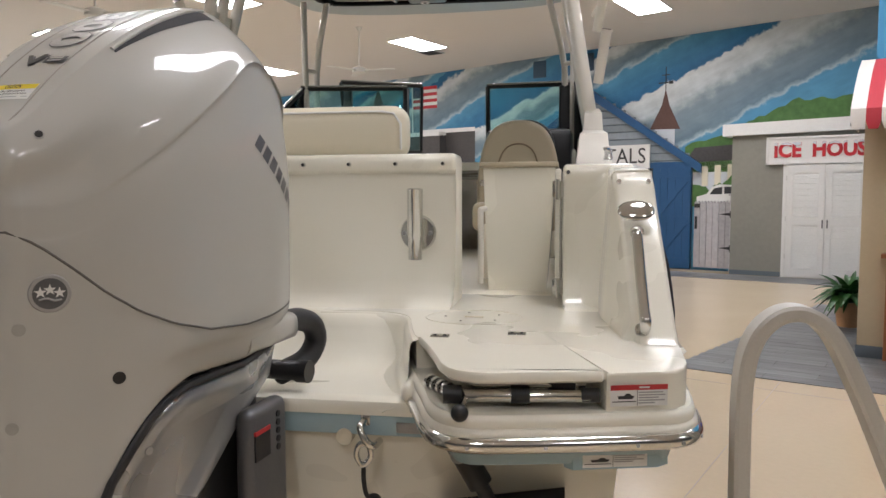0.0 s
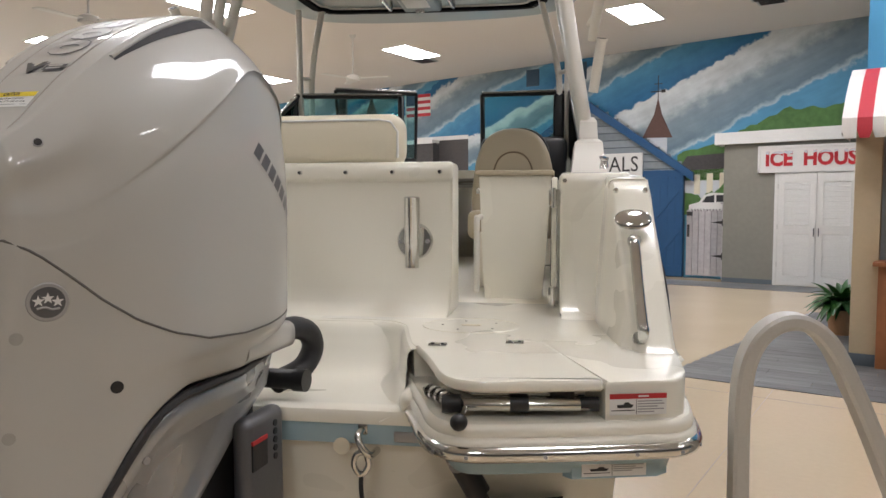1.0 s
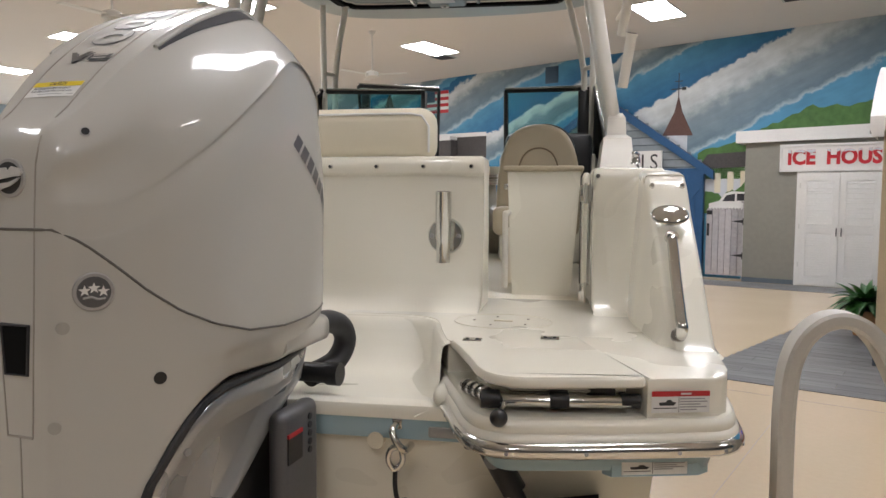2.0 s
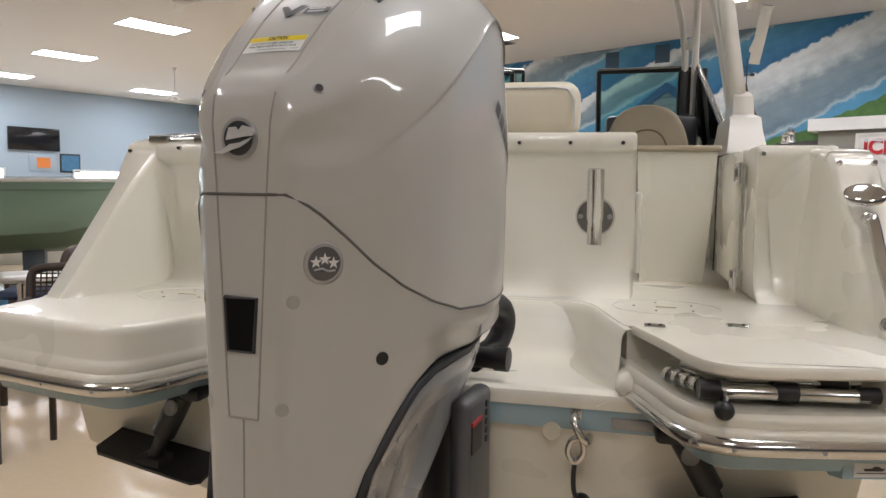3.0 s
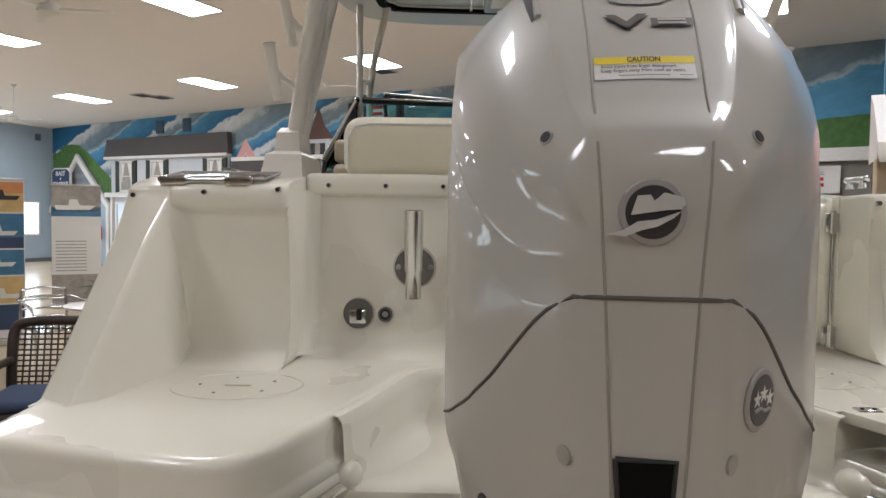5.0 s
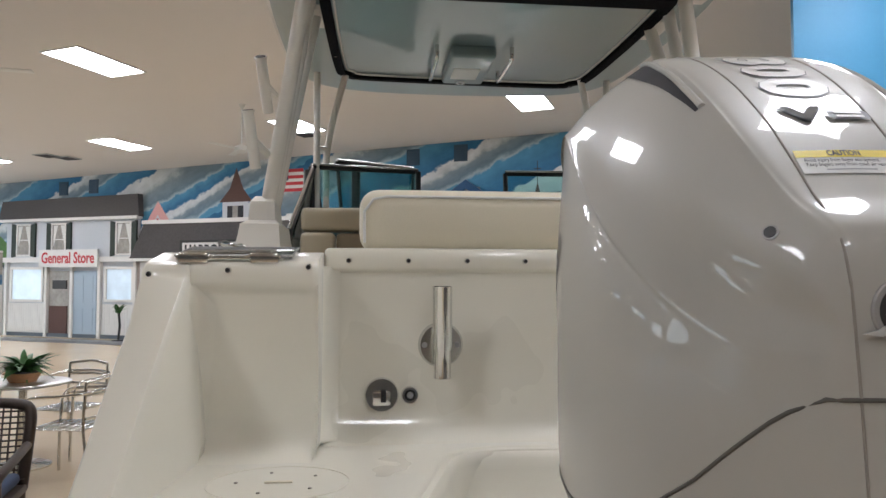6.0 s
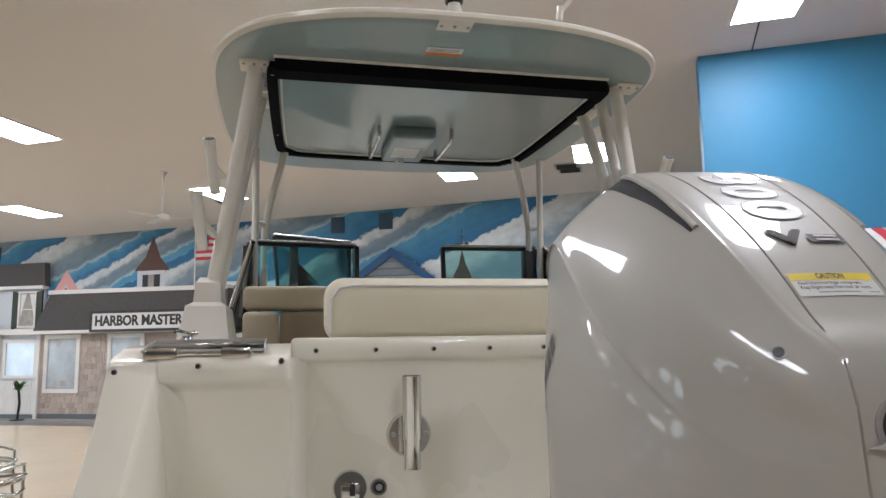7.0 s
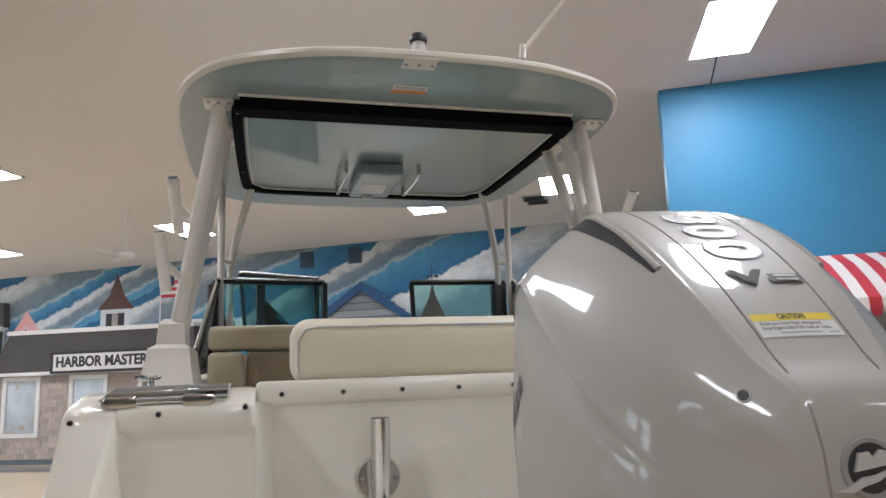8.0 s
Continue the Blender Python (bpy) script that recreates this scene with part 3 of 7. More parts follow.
well_wall(-0.66, 0.0, WALL, -1)
well_wall(-0.605, 0.0, WALL, 1)
well_wall(-0.67, -0.57, [(1.098, 0.006), (1.094, -0.014)] + WALL[4:], 1)
for sg in (1, -1):
    bm = bmesh.new()
    bmesh.ops.create_uvsphere(bm, u_segments=18, v_segments=12, radius=1, matrix=Matrix.Translation((sg * 0.515, -0.628, 1.052)) @ Matrix.Diagonal((0.036, 0.05, 0.036, 1)))
    part("rail_boss", bm, GEL, boat, "rounded boss where the rail ends")
part("splash_plug", disc((0.335, -0.652, 0.938), (0, -1, 0), 0.022, 0.03, 20), VINYL, boat, "cream drain plug")
part("name_plate", box(0.473, 0.570, -0.668, -0.662, 0.955, 0.982, 0.004), BADGE, boat, "small stainless maker's plate")
tow = part("tow_eye", tube(curve_pts([(0.392, -0.655, 0.985), (0.388, -0.70, 0.978), (0.402, -0.71, 0.95), (0.42, -0.70, 0.93), (0.424, -0.645, 0.925)], 6), 0.0095), CHROME, boat, "stainless tow eye")
part("base", box(0.379, 0.405, -0.668, -0.655, 0.97, 1.0, 0.004), CHROME, tow)
hook = part("drain_hook", tube(curve_pts([(0.412, -0.70, 0.94), (0.384, -0.70, 0.93), (0.376, -0.695, 0.90), (0.392, -0.69, 0.876), (0.412, -0.69, 0.90), (0.408, -0.695, 0.935)], 6), 0.008), CHROME, boat, "stainless snap hook with black lanyard")
part("lanyard", tube(curve_pts([(0.393, -0.69, 0.878), (0.390, -0.68, 0.83), (0.394, -0.67, 0.79), (0.41, -0.66, 0.77)], 6), 0.006), RUBBER, hook)
bm = bmesh.new()
bmesh.ops.create_uvsphere(bm, u_segments=14, v_segments=10, radius=0.024, matrix=Matrix.Translation((0.41, -0.66, 0.765)))
part("float", bm, RUBBER, hook)

# trim tabs
for sg in (1, -1):
    bmt = prism([(sg * 0.58, -0.58), (sg * 0.90, -0.58), (sg * 0.90, -0.715), (sg * 0.88, -0.735), (sg * 0.60, -0.735), (sg * 0.58, -0.715)], 0.0, 0.008)
    bmesh.ops.transform(bmt, matrix=Matrix.Translation((0, 0, 0.78)) @ Matrix.Translation((0, -0.66, 0)) @ Matrix.Rotation(radians(9), 4, "X") @ Matrix.Translation((0, 0.66, 0)), verts=bmt.verts[:])
    for v in bmt.verts:
        v.co.z += 0.2 * (abs(v.co.x) - 0.76) - 0.01
    tab = part("trim_tab", bmt, BLACK, boat, "black trim tab with hydraulic ram")
    part("ram", tube([(sg * 0.63, -0.71, 0.965), (sg * 0.695, -0.705, 0.85)], 0.031, 16), BLACK, tab)
    part("ram_rod", tube([(sg * 0.695, -0.705, 0.85), (sg * 0.735, -0.695, 0.765)], 0.019, 12), BLACK, tab)
    part("bracket", box(sg * 0.62 - 0.05, sg * 0.62 + 0.05, -0.735, -0.66, 0.95, 0.985, 0.012), BLACK, tab)
    part("cap", disc((sg * 0.645, -0.745, 0.935), (sg * 0.2, -0.9, 0.3), 0.02, 0.008, 16), BADGE, tab)
    part("foot", box(sg * 0.735 - 0.04, sg * 0.735 + 0.04, -0.73, -0.66, 0.755, 0.785, 0.008), BLACK, tab)

# transom bulkhead
prof = [(0.17, 1.69), (0.15, 1.702), (0.025, 1.704), (0.006, 1.70), (0.0, 1.69), (0.0, 1.650), (0.004, 1.642), (0.017, 1.635), (0.019, 1.62), (0.003, 1.45), (-0.018, 1.27), (-0.028, 1.225), (-0.045, 1.20), (-0.075, 1.186), (-0.10, 1.18), (0.17, 1.18)]
transom = part("transom_bulkhead", extrude_x(prof, -0.735, 0.53, bev=0.014), GEL, boat, "cream transom bulkhead with bolted top lip")
for k in range(8):
    x = -0.667 + k * 1.154 / 7
    b = part("bolt", disc((x, -0.004, 1.668), (0, -1, 0), 0.0085, 0.010, 12, 0.002), CHROME, transom, "small snap stud")
    part("stud", disc((x, -0.011, 1.668), (0, -1, 0), 0.005, 0.006, 10), BLACK, transom)
# quarter pods
prof = [(0.3, 1.69), (-0.02, 1.689), (-0.12, 1.676), (-0.19, 1.663), (-0.210, 1.657), (-0.218, 1.645), (-0.220, 1.612), (-0.216, 1.597), (-0.206, 1.588), (-0.203, 1.575), (-0.181, 1.40), (-0.166, 1.27), (-0.172, 1.222), (-0.195, 1.196), (-0.235, 1.184), (-0.28, 1.18), (0.3, 1.18)]
pod = part("quarter_pod", extrude_x(prof, -1.05, -0.735, bev=0.016), GEL, boat, "cream quarter moulding")
secs = []
for k in range(8):
    z = 1.19 + 0.066 * k
    yt = float(np.interp(z, [1.186, 1.2, 1.225, 1.27, 1.45, 1.61, 1.64], [-0.075, -0.045, -0.028, -0.018, 0.0, 0.013, 0.01]))
    r = 0.045
    secs.append([(-0.7365 + r * (1 - math.cos(math.pi / 2 * j / 6)), yt - 0.002 - r + r * math.sin(math.pi / 2 * j / 6), z) for j in range(7)])
part("corner_fillet", loft(secs), GEL, pod)
for x, z in ((-1.134, 1.628), (-0.95, 1.638), (-0.758, 1.646)):
    part("bolt", disc((x, -0.222, z), (0, -1, 0), 0.0085, 0.010, 12, 0.002), CHROME, pod)
    part("stud", disc((x, -0.229, z), (0, -1, 0), 0.005, 0.006, 10), BLACK, pod)
prof = [(0.3, 1.66), (0.05, 1.664), (0.026, 1.66), (0.018, 1.648), (0.018, 1.61), (0.026, 1.59), (0.045, 1.50), (0.035, 1.30), (0.015, 1.225), (-0.02, 1.192), (-0.06, 1.182), (0.3, 1.18)]
pod2 = part("quarter_pod", extrude_x(prof, 0.892, 1.12, bev=0.012), GEL, boat, "cream quarter moulding beside the gate")
part("bolt", disc((0.906, 0.014, 1.636), (0, -1, 0), 0.0085, 0.010, 12, 0.002), CHROME, pod2)


def wing(sg, z_top):
    """Sloping buttress from the gunwale down to the swim platform."""
    if sg < 0:
        ctrl = [(-0.64, 1.178), (-0.615, 1.183), (-0.585, 1.205), (-0.43, 1.385), (-0.285, 1.555), (-0.238, 1.609), (-0.223, 1.628), (-0.218, 1.646), (-0.205, 1.656), (-0.18, 1.664), (-0.12, 1.675), (-0.02, 1.688), (0.35, 1.69)]
    else:
        ctrl = [(-0.595, 1.178), (-0.565, 1.183), (-0.53, 1.205), (-0.365, 1.405), (-0.255, 1.525), (-0.205, z_top - 0.035), (-0.165, z_top - 0.006), (-0.11, z_top + 0.01), (0.35, z_top + 0.04)]
    line = curve_pts(ctrl, 4)
    secs = []
    for y, z in line:
        k = (z - 1.18) / 0.47
        si, so = 1.075 - 0.04 * k, 1.185 - 0.03 * k
        k = min(k, 1.0)
        r = 0.012
        tw = min(1.0, max(0.0, (1.62 - z) / 0.10)) if sg < 0 else 0.0
        yi, yo = y - 0.018 * tw, y + 0.034 * tw
        secs.append([(sg * (si - 0.03), yi + 0.02, 1.17), (sg * si, yi + 0.012, z - r - 0.004), (sg * (si + 0.004), yi + 0.004, z - 0.005), (sg * (si + r), yi, z), (sg * (so - r), yo, z), (sg * (so - 0.004), yo + 0.004, z - 0.005), (sg * so, yo + 0.012, z - r - 0.004), (sg * (so + 0.012), yo + 0.02, 1.17)])
    bm = loft(secs)
    return part("buttress", bm, GEL, boat, "sloping cream buttress")


wp, wsb = wing(-1, 1.645), wing(1, 1.632)
for x in (1.052, 1.136):
    part("bolt", disc((x, -0.232, 1.60), (0, -1, 0.4), 0.008, 0.010, 12, 0.002), CHROME, wsb)
# coves between pods and buttresses
secs = []
for k in range(9):
    z = 1.185 + 0.052 * k
    yf = float(np.interp(z, [1.184, 1.196, 1.222, 1.27, 1.40, 1.575, 1.60], [-0.235, -0.195, -0.172, -0.166, -0.181, -0.203, -0.216])) - 0.0035
    si = 1.075 - 0.04 * (z - 1.18) / 0.47
    r = 0.012 + 0.053 * min(1, max(0, (1.60 - z) / 0.045))
    ring = []
    for j in range(9):
        a = math.pi / 2 * j / 8
        ring.append((-(si - r + r * math.sin(a)), yf - r + r * math.cos(a) + 0.002, z))
    secs.append(ring)
part("cove", loft(secs), GEL, pod)
secs = []
for k in range(17):
    z = 1.185 + 0.028 * k
    si = 1.075 - 0.04 * (z - 1.18) / 0.47
    r = 0.12 - 0.10 * min(1, max(0, (z - 1.50) / 0.13)) ** 2
    secs.append([((si - r + r * math.sin(math.pi / 2 * j / 8)), float(np.interp(z, [1.19, 1.225, 1.30, 1.50, 1.59, 1.61, 1.65], [-0.02, 0.015, 0.035, 0.045, 0.026, 0.018, 0.018])) - 0.003 - r + r * math.cos(math.pi / 2 * j / 8), z) for j in range(9)])
part("cove", loft(secs), GEL, pod2)
# inspection plate outline on the starboard pod
part("gasket", tube(curve_pts([(1.035, -0.10, 1.21), (1.03, -0.13, 1.25), (1.03, -0.13, 1.36), (1.03, -0.10, 1.40)], 6), 0.005), VINYL, pod2)
# round deck plates in the platforms
for sg, x, y in ((-1, -0.80, -0.42), (1, 0.62, -0.22)):
    pts = [(x + 0.15 * math.cos(a), y + 0.13 * math.sin(a), 1.1825) for a in np.linspace(0, 2 * math.pi, 49)]
    pl = part("deck_plate", tube(pts, 0.0014, 6), GEL, port if sg < 0 else star, "round moulded deck plate")
    for k in range(5):
        a = 0.6 + 1.25 * k
        part("screw", disc((x + 0.09 * math.cos(a), y + 0.08 * math.sin(a), 1.1835), (0, 0, 1), 0.0038, 0.002, 8), SEAM, pl)
    part("latch", box(x - 0.03, x + 0.03, y - 0.006, y + 0.006, 1.182, 1.186, 0.002), VINYL, pl)

# stern grab handle and oval vent
gh = part("grab_handle", tube(curve_pts([(1.09, -0.345, 1.455), (1.09, -0.385, 1.452), (1.092, -0.405, 1.43), (1.094, -0.455, 1.36), (1.096, -0.545, 1.265), (1.098, -0.565, 1.24), (1.098, -0.548, 1.22), (1.098, -0.52, 1.215)], 5), 0.0145), CHROME, boat, "polished stainless grab handle")
for y, z in ((-0.355, 1.456), (-0.525, 1.212)):
    part("foot", disc((1.094, y, z), (0, -0.75, 0.6), 0.019, 0.01, 16), CHROME, gh)
bm = bmesh.new()
bmesh.ops.create_uvsphere(bm, u_segments=28, v_segments=12, radius=1, matrix=Matrix.Translation((1.094, -0.312, 1.515)) @ pose(0, 0, 0, -38, 0, 0) @ Matrix.Diagonal((0.052, 0.014, 0.036, 1)))
part("oval_vent", bm, CHROME, boat, "oval stainless vent cover")


def rod_holder(x, y, z0, z1, parent):
    rh = part("rod_holder", tube([(x, y, z0), (x, y, z0 + 0.075), (x, y, z0 + 0.08), (x, y, z1 - 0.002), (x, y, z1)], [0.0225, 0.0225, 0.026, 0.026, 0.0275], 20), CHROME, parent, "polished stainless rod holder on a round flange")
    part("flange", disc((x, y + 0.047, z0 + 0.085), (0, -1, 0), 0.062, 0.014, 28, 0.006), CHROME, rh)
    for k in (-0.045, 0.045):
        part("bolt", disc((x + k, y + 0.038, z0 + 0.085), (0, -1, 0), 0.009, 0.008, 12, 0.003), BADGE, rh)
    part("mouth", disc((x, y, z1 + 0.0005), (0, 0, 1), 0.022, 0.002, 18), BLACK, rh)


rod_holder(-0.415, -0.082, 1.353, 1.597, transom)
rod_holder(0.408, -0.092, 1.349, 1.581, transom)
fc = part("filler_cap", disc((-0.575, -0.022, 1.302), (0, -1, 0.1), 0.047, 0.018, 28, 0.004), CHROME, transom, "hinged stainless water inlet")
part("flap", box(-0.60, -0.55, -0.046, -0.034, 1.275, 1.315, 0.006), CHROME, fc)
part("slot", box(-0.578, -0.563, -0.05, -0.045, 1.285, 1.318, 0.002), BLACK, fc)
sk = part("socket", disc((-0.498, -0.022, 1.30), (0, -1, 0.1), 0.024, 0.014, 24, 0.003), CHROME, transom, "round socket with dark centre")
part("centre", disc((-0.498, -0.031, 1.301), (0, -1, 0.1), 0.0155, 0.004, 20), BLACK, sk)
part("ring", disc((-0.498, -0.033, 1.3015), (0, -1, 0.1), 0.009, 0.003, 16), BADGE, sk)

# clear hatch with hinges on the port pod, and cleats
hbm = box(-1.08, -0.80, -0.19, -0.02, 1.700, 1.709, 0.003)
bmesh.ops.transform(hbm, matrix=Matrix.Translation((0, -0.195, 1.668)) @ Matrix.Rotation(radians(8.6), 4, "X") @ Matrix.Translation((0, 0.19, -1.70)), verts=hbm.verts[:])
hat = part("clear_hatch", hbm, CLEAR, pod, "clear acrylic lid")
part("lid_edge", tube([(-1.08, -0.197, 1.674), (-0.80, -0.197, 1.674), (-0.80, -0.028, 1.700), (-1.08, -0.028, 1.700), (-1.08, -0.197, 1.674)], 0.0035, 8), BADGE, hat)
for x in (-1.035, -0.865):
    hg = part("hinge", box(x - 0.035, x + 0.035, -0.218, -0.175, 1.655, 1.681, 0.005), CHROME, pod, "stainless hinge")
    part("pin", tube([(x - 0.04, -0.206, 1.668), (x + 0.04, -0.206, 1.668)], 0.008), CHROME, hg)
part("pin_rod", tube([(-1.0, -0.203, 1.668), (-0.9, -0.203, 1.668)], 0.006), CHROME, pod)


def cleat(x, y, z, parent):
    c = part("cleat", tube(curve_pts([(x - 0.02, y - 0.11, z + 0.035), (x, y - 0.05, z + 0.03), (x, y + 0.05, z + 0.03), (x + 0.02, y + 0.11, z + 0.035)], 5), [0.006] * 2 + [0.011] * 12 + [0.006] * 2), CHROME, parent, "stainless mooring cleat")
    for k in (-0.04, 0.04):
        part("leg", tube([(x, y + k, z), (x, y + k, z + 0.03)], [0.016, 0.010]), CHROME, c)


# gunwales, cockpit and deck
for sg in (1, -1):
    g = part("gunwale", loft([[(sg * 0.985, y, 1.15), (sg * (w - 0.235), y, z - 0.03), (sg * (w - 0.22), y, z - 0.005), (sg * (w - 0.2), y, z), (sg * (w - 0.03), y, z - 0.012), (sg * (w - 0.006), y, z - 0.025), (sg * w, y, z - 0.05)] for y, w, z in ((-0.03, 1.165, 1.692) if sg < 0 else (0.22, 1.17, 1.655), (0.6, 1.195, 1.70 if sg < 0 else 1.685), (1.6, 1.21, 1.715), (2.9, 1.20, 1.74), (4.2, 1.12, 1.79))], caps=True), GEL, boat, "cream gunwale")
    cleat(sg * 1.06, 0.42, 1.695, g)
part("cockpit_sole", box(-0.99, 0.99, 0.05, 3.0, 1.10, 1.15, 0), NONSKID, boat)
part("foredeck", prism([(-1.12, 2.9), (1.12, 2.9), (1.08, 4.2), (0.76, 5.5), (0.08, 6.5), (-0.08, 6.5), (-0.76, 5.5), (-1.08, 4.2)], 1.74, 1.80), GEL, boat)

# gate swung open against the coaming
gate = part("gate", box(0.862, 0.884, 0.225, 0.66, 1.205, 1.655, 0.006), GEL, boat, "cream transom gate standing open")
part("gate_edge", box(0.858, 0.888, 0.655, 0.668, 1.205, 1.66, 0.003), BLACK, gate)
for z in (1.58, 1.225):
    h = part("hinge", box(0.852, 0.892, 0.195, 0.215, z - 0.03, z + 0.03, 0.004), CHROME, gate, "stainless hinge")
    part("knuckle", tube([(0.87, 0.192, z - 0.036), (0.87, 0.192, z + 0.036)], 0.009), CHROME, h)
part("rod", tube([(0.882, 0.215, 1.25), (0.882, 0.215, 1.55)], 0.004), CHROME, gate)
part("door_post", box(0.89, 0.93, 0.20, 0.66, 1.18, 1.66, 0.004), GEL, boat)

# cockpit seats
bench = part("bench_backrest", box(-0.64, 0.345, 0.045, 0.19, 1.69, 1.878, 0.055, 5), VINYL, boat, "cream vinyl bench backrest")
for z0 in (1.868,):
    part("piping", tube([(-0.625, 0.05, 1.72), (-0.625, 0.05, 1.81), (-0.60, 0.05, 1.845), (-0.56, 0.05, 1.853), (0.265, 0.05, 1.853), (0.305, 0.05, 1.845), (0.33, 0.05, 1.81), (0.33, 0.05, 1.72)], 0.004, 8), PAPER, bench)
helm = part("seat_module", loft([[(a, 0.66, z), (b, 0.66, z), (b, 1.30, z), (a, 1.30, z)] for a, b, z in ((0.578, 0.820, 1.13), (0.565, 0.842, 1.40), (0.553, 0.860, 1.672), (0.556, 0.857, 1.676))], closed=True, caps=True), GEL, boat, "cream seat module with tan edge")
part("edge_trim", box(0.535, 0.872, 0.645, 1.32, 1.676, 1.70, 0.008), TANVINYL, helm)
part("latch", box(0.535, 0.56, 0.70, 0.73, 1.60, 1.625, 0.004), CHROME, helm)


def bucket(x0, x1, y, z0, z1):
    w = (x1 - x0) / 2
    cx = (x0 + x1) / 2
    shape = [(-w * 1.0, 0), (-w * 0.98, 0.35), (-w * 0.88, 0.66), (-w * 0.68, 0.87), (-w * 0.38, 0.97), (0, 1.0), (w * 0.38, 0.97), (w * 0.68, 0.87), (w * 0.88, 0.66), (w * 0.98, 0.35), (w, 0)]
    sh = curve_pts([(a, 0, b) for a, b in shape], 4)
    secs = []
    for d, k in ((0.0, 0.90), (0.012, 0.97), (0.03, 1.0), (0.10, 1.0), (0.12, 0.95)):
        secs.append([(cx + p[0] * k, y + d, z0 + (z1 - z0) * p[2] * (0.5 + 0.5 * k)) for p in sh])
    bm = loft(secs, closed=True, caps=True)
    s = part("helm_chair", bm, TANVINYL, boat, "tan vinyl bucket helm chair")
    part("seam", tube([(cx + p[0] * 0.55, y - 0.001, z0 + (z1 - z0) * p[2] * 0.74) for p in sh], 0.005, 8), BROWNVINYL, s)
    part("bolster", box(cx - w * 0.96, cx + w * 0.96, y - 0.30, y, z0 - 0.10, z0 + 0.06, 0.04, 3), TANVINYL, s)
    part("pedestal", tube([(cx, y - 0.1, 1.15), (cx, y - 0.1, z0 - 0.08)], 0.05), CHROME, s)
    return s


bucket(0.388, 0.878, 1.80, 1.46, 1.995)
lg = part("companion_seat", box(-0.97, -0.20, 1.77, 1.92, 1.865, 1.99, 0.03, 4), TANVINYL, boat, "tan and brown vinyl companion seat")
part("cushion", box(-0.97, -0.79, 1.74, 1.90, 1.50, 1.858, 0.03, 3), TANVINYL, lg)
part("cushion", box(-0.785, -0.20, 1.76, 1.90, 1.50, 1.855, 0.02, 3), BROWNVINYL, lg, "brown vinyl panel")
part("base", box(-0.97, -0.20, 1.80, 2.2, 1.15, 1.55, 0.02), GEL, lg)
part("step_rail", tube(curve_pts([(0.56, 0.9, 1.50), (0.56, 0.55, 1.50), (0.56, 0.5, 1.47), (0.56, 0.5, 1.2)], 5), 0.012), POWDER, boat)
part("cooler", box(0.50, 0.66, 1.05, 1.5, 1.15, 1.42, 0.02), NONSKID, boat, "cream locker beside the helm")

# consoles and windshield
part("console", box(-0.98, -0.22, 2.35, 3.0, 1.15, 1.86, 0.04), GEL, boat, "cream port console")
dash = part("console", box(0.36, 0.98, 2.25, 3.0, 1.15, 1.86, 0.04), GEL, boat, "cream helm console with black dash")
part("dash_panel", box(0.40, 0.95, 2.22, 2.6, 1.70, 1.98, 0.04), BLACK, dash, "black dash")
bm = tube([(0.66 + 0.17 * math.cos(a), 2.12 + 0.05 * math.sin(a), 1.86 + 0.16 * math.sin(a)) for a in np.linspace(0, 2 * math.pi, 33)], 0.012)
part("steering_wheel", bm, BLACK, dash, "black steering wheel")
for k in range(3):
    a = 0.5 + 2.1 * k
    part("spoke", tube([(0.66, 2.14, 1.86), (0.66 + 0.17 * math.cos(a), 2.12 + 0.05 * math.sin(a), 1.86 + 0.16 * math.sin(a))], 0.008), CHROME, dash)
wsn = part("windshield_centre_mullion", box(-0.30, -0.265, 2.93, 2.97, 1.80, 2.36, 0.006), BLACK, boat)


def pane(name, quad, material, parent, thick=0.008):
    q = [Vector(p) for p in quad]
    n = (q[1] - q[0]).cross(q[3] - q[0]).normalized() * thick
    bm = bmesh.new()
    a = [bm.verts.new(p) for p in q]
    b = [bm.verts.new(p + n) for p in q]
    bm.faces.new(a[::-1])
    bm.faces.new(b)
    for i in range(4):
        bm.faces.new((a[i], a[(i + 1) % 4], b[(i + 1) % 4], b[i]))
    return part(name, bm, material, parent, smooth=False)


def framed(label, quad, bars, glassm=TINT):
    """A windshield panel: a tinted pane in dark bars, with a bright top rail."""
    ws = part("windshield", tube([quad[3], quad[2]], 0.017, 10), BLACK, boat, label)
    part("top_rail", tube([Vector(quad[3]) + Vector((0, -0.006, 0.014)), Vector(quad[2]) + Vector((0, -0.006, 0.014))], 0.010, 10), CHROME, ws)
    for i, j in ((0, 3), (1, 2), (0, 1)):
        part("bar", tube([quad[i], quad[j]], bars, 8), BLACK, ws)
    pane("pane", quad, glassm, ws)
    return ws


framed("port windshield panel in a black frame", [(-0.90, 2.86, 1.80), (-0.285, 2.95, 1.80), (-0.285, 3.0, 2.365), (-0.985, 2.62, 2.33)], 0.022)
w2 = framed("starboard windshield panel in a black frame", [(0.345, 2.95, 1.80), (0.93, 2.80, 1.80), (0.95, 2.74, 2.33), (0.335, 2.98, 2.36)], 0.018)
part("screen_pillar", box(0.86, 0.95, 2.70, 2.80, 1.80, 2.32, 0.015), BLACK, w2)
part("screen_pillar", box(-0.74, -0.68, 2.86, 2.91, 1.80, 2.36, 0.01), BLACK, wsn)
framed("swung-open centre windshield panel", [(-0.285, 3.55, 1.92), (-0.80, 3.12, 1.92), (-0.85, 3.15, 2.45), (-0.28, 3.58, 2.47)], 0.014)
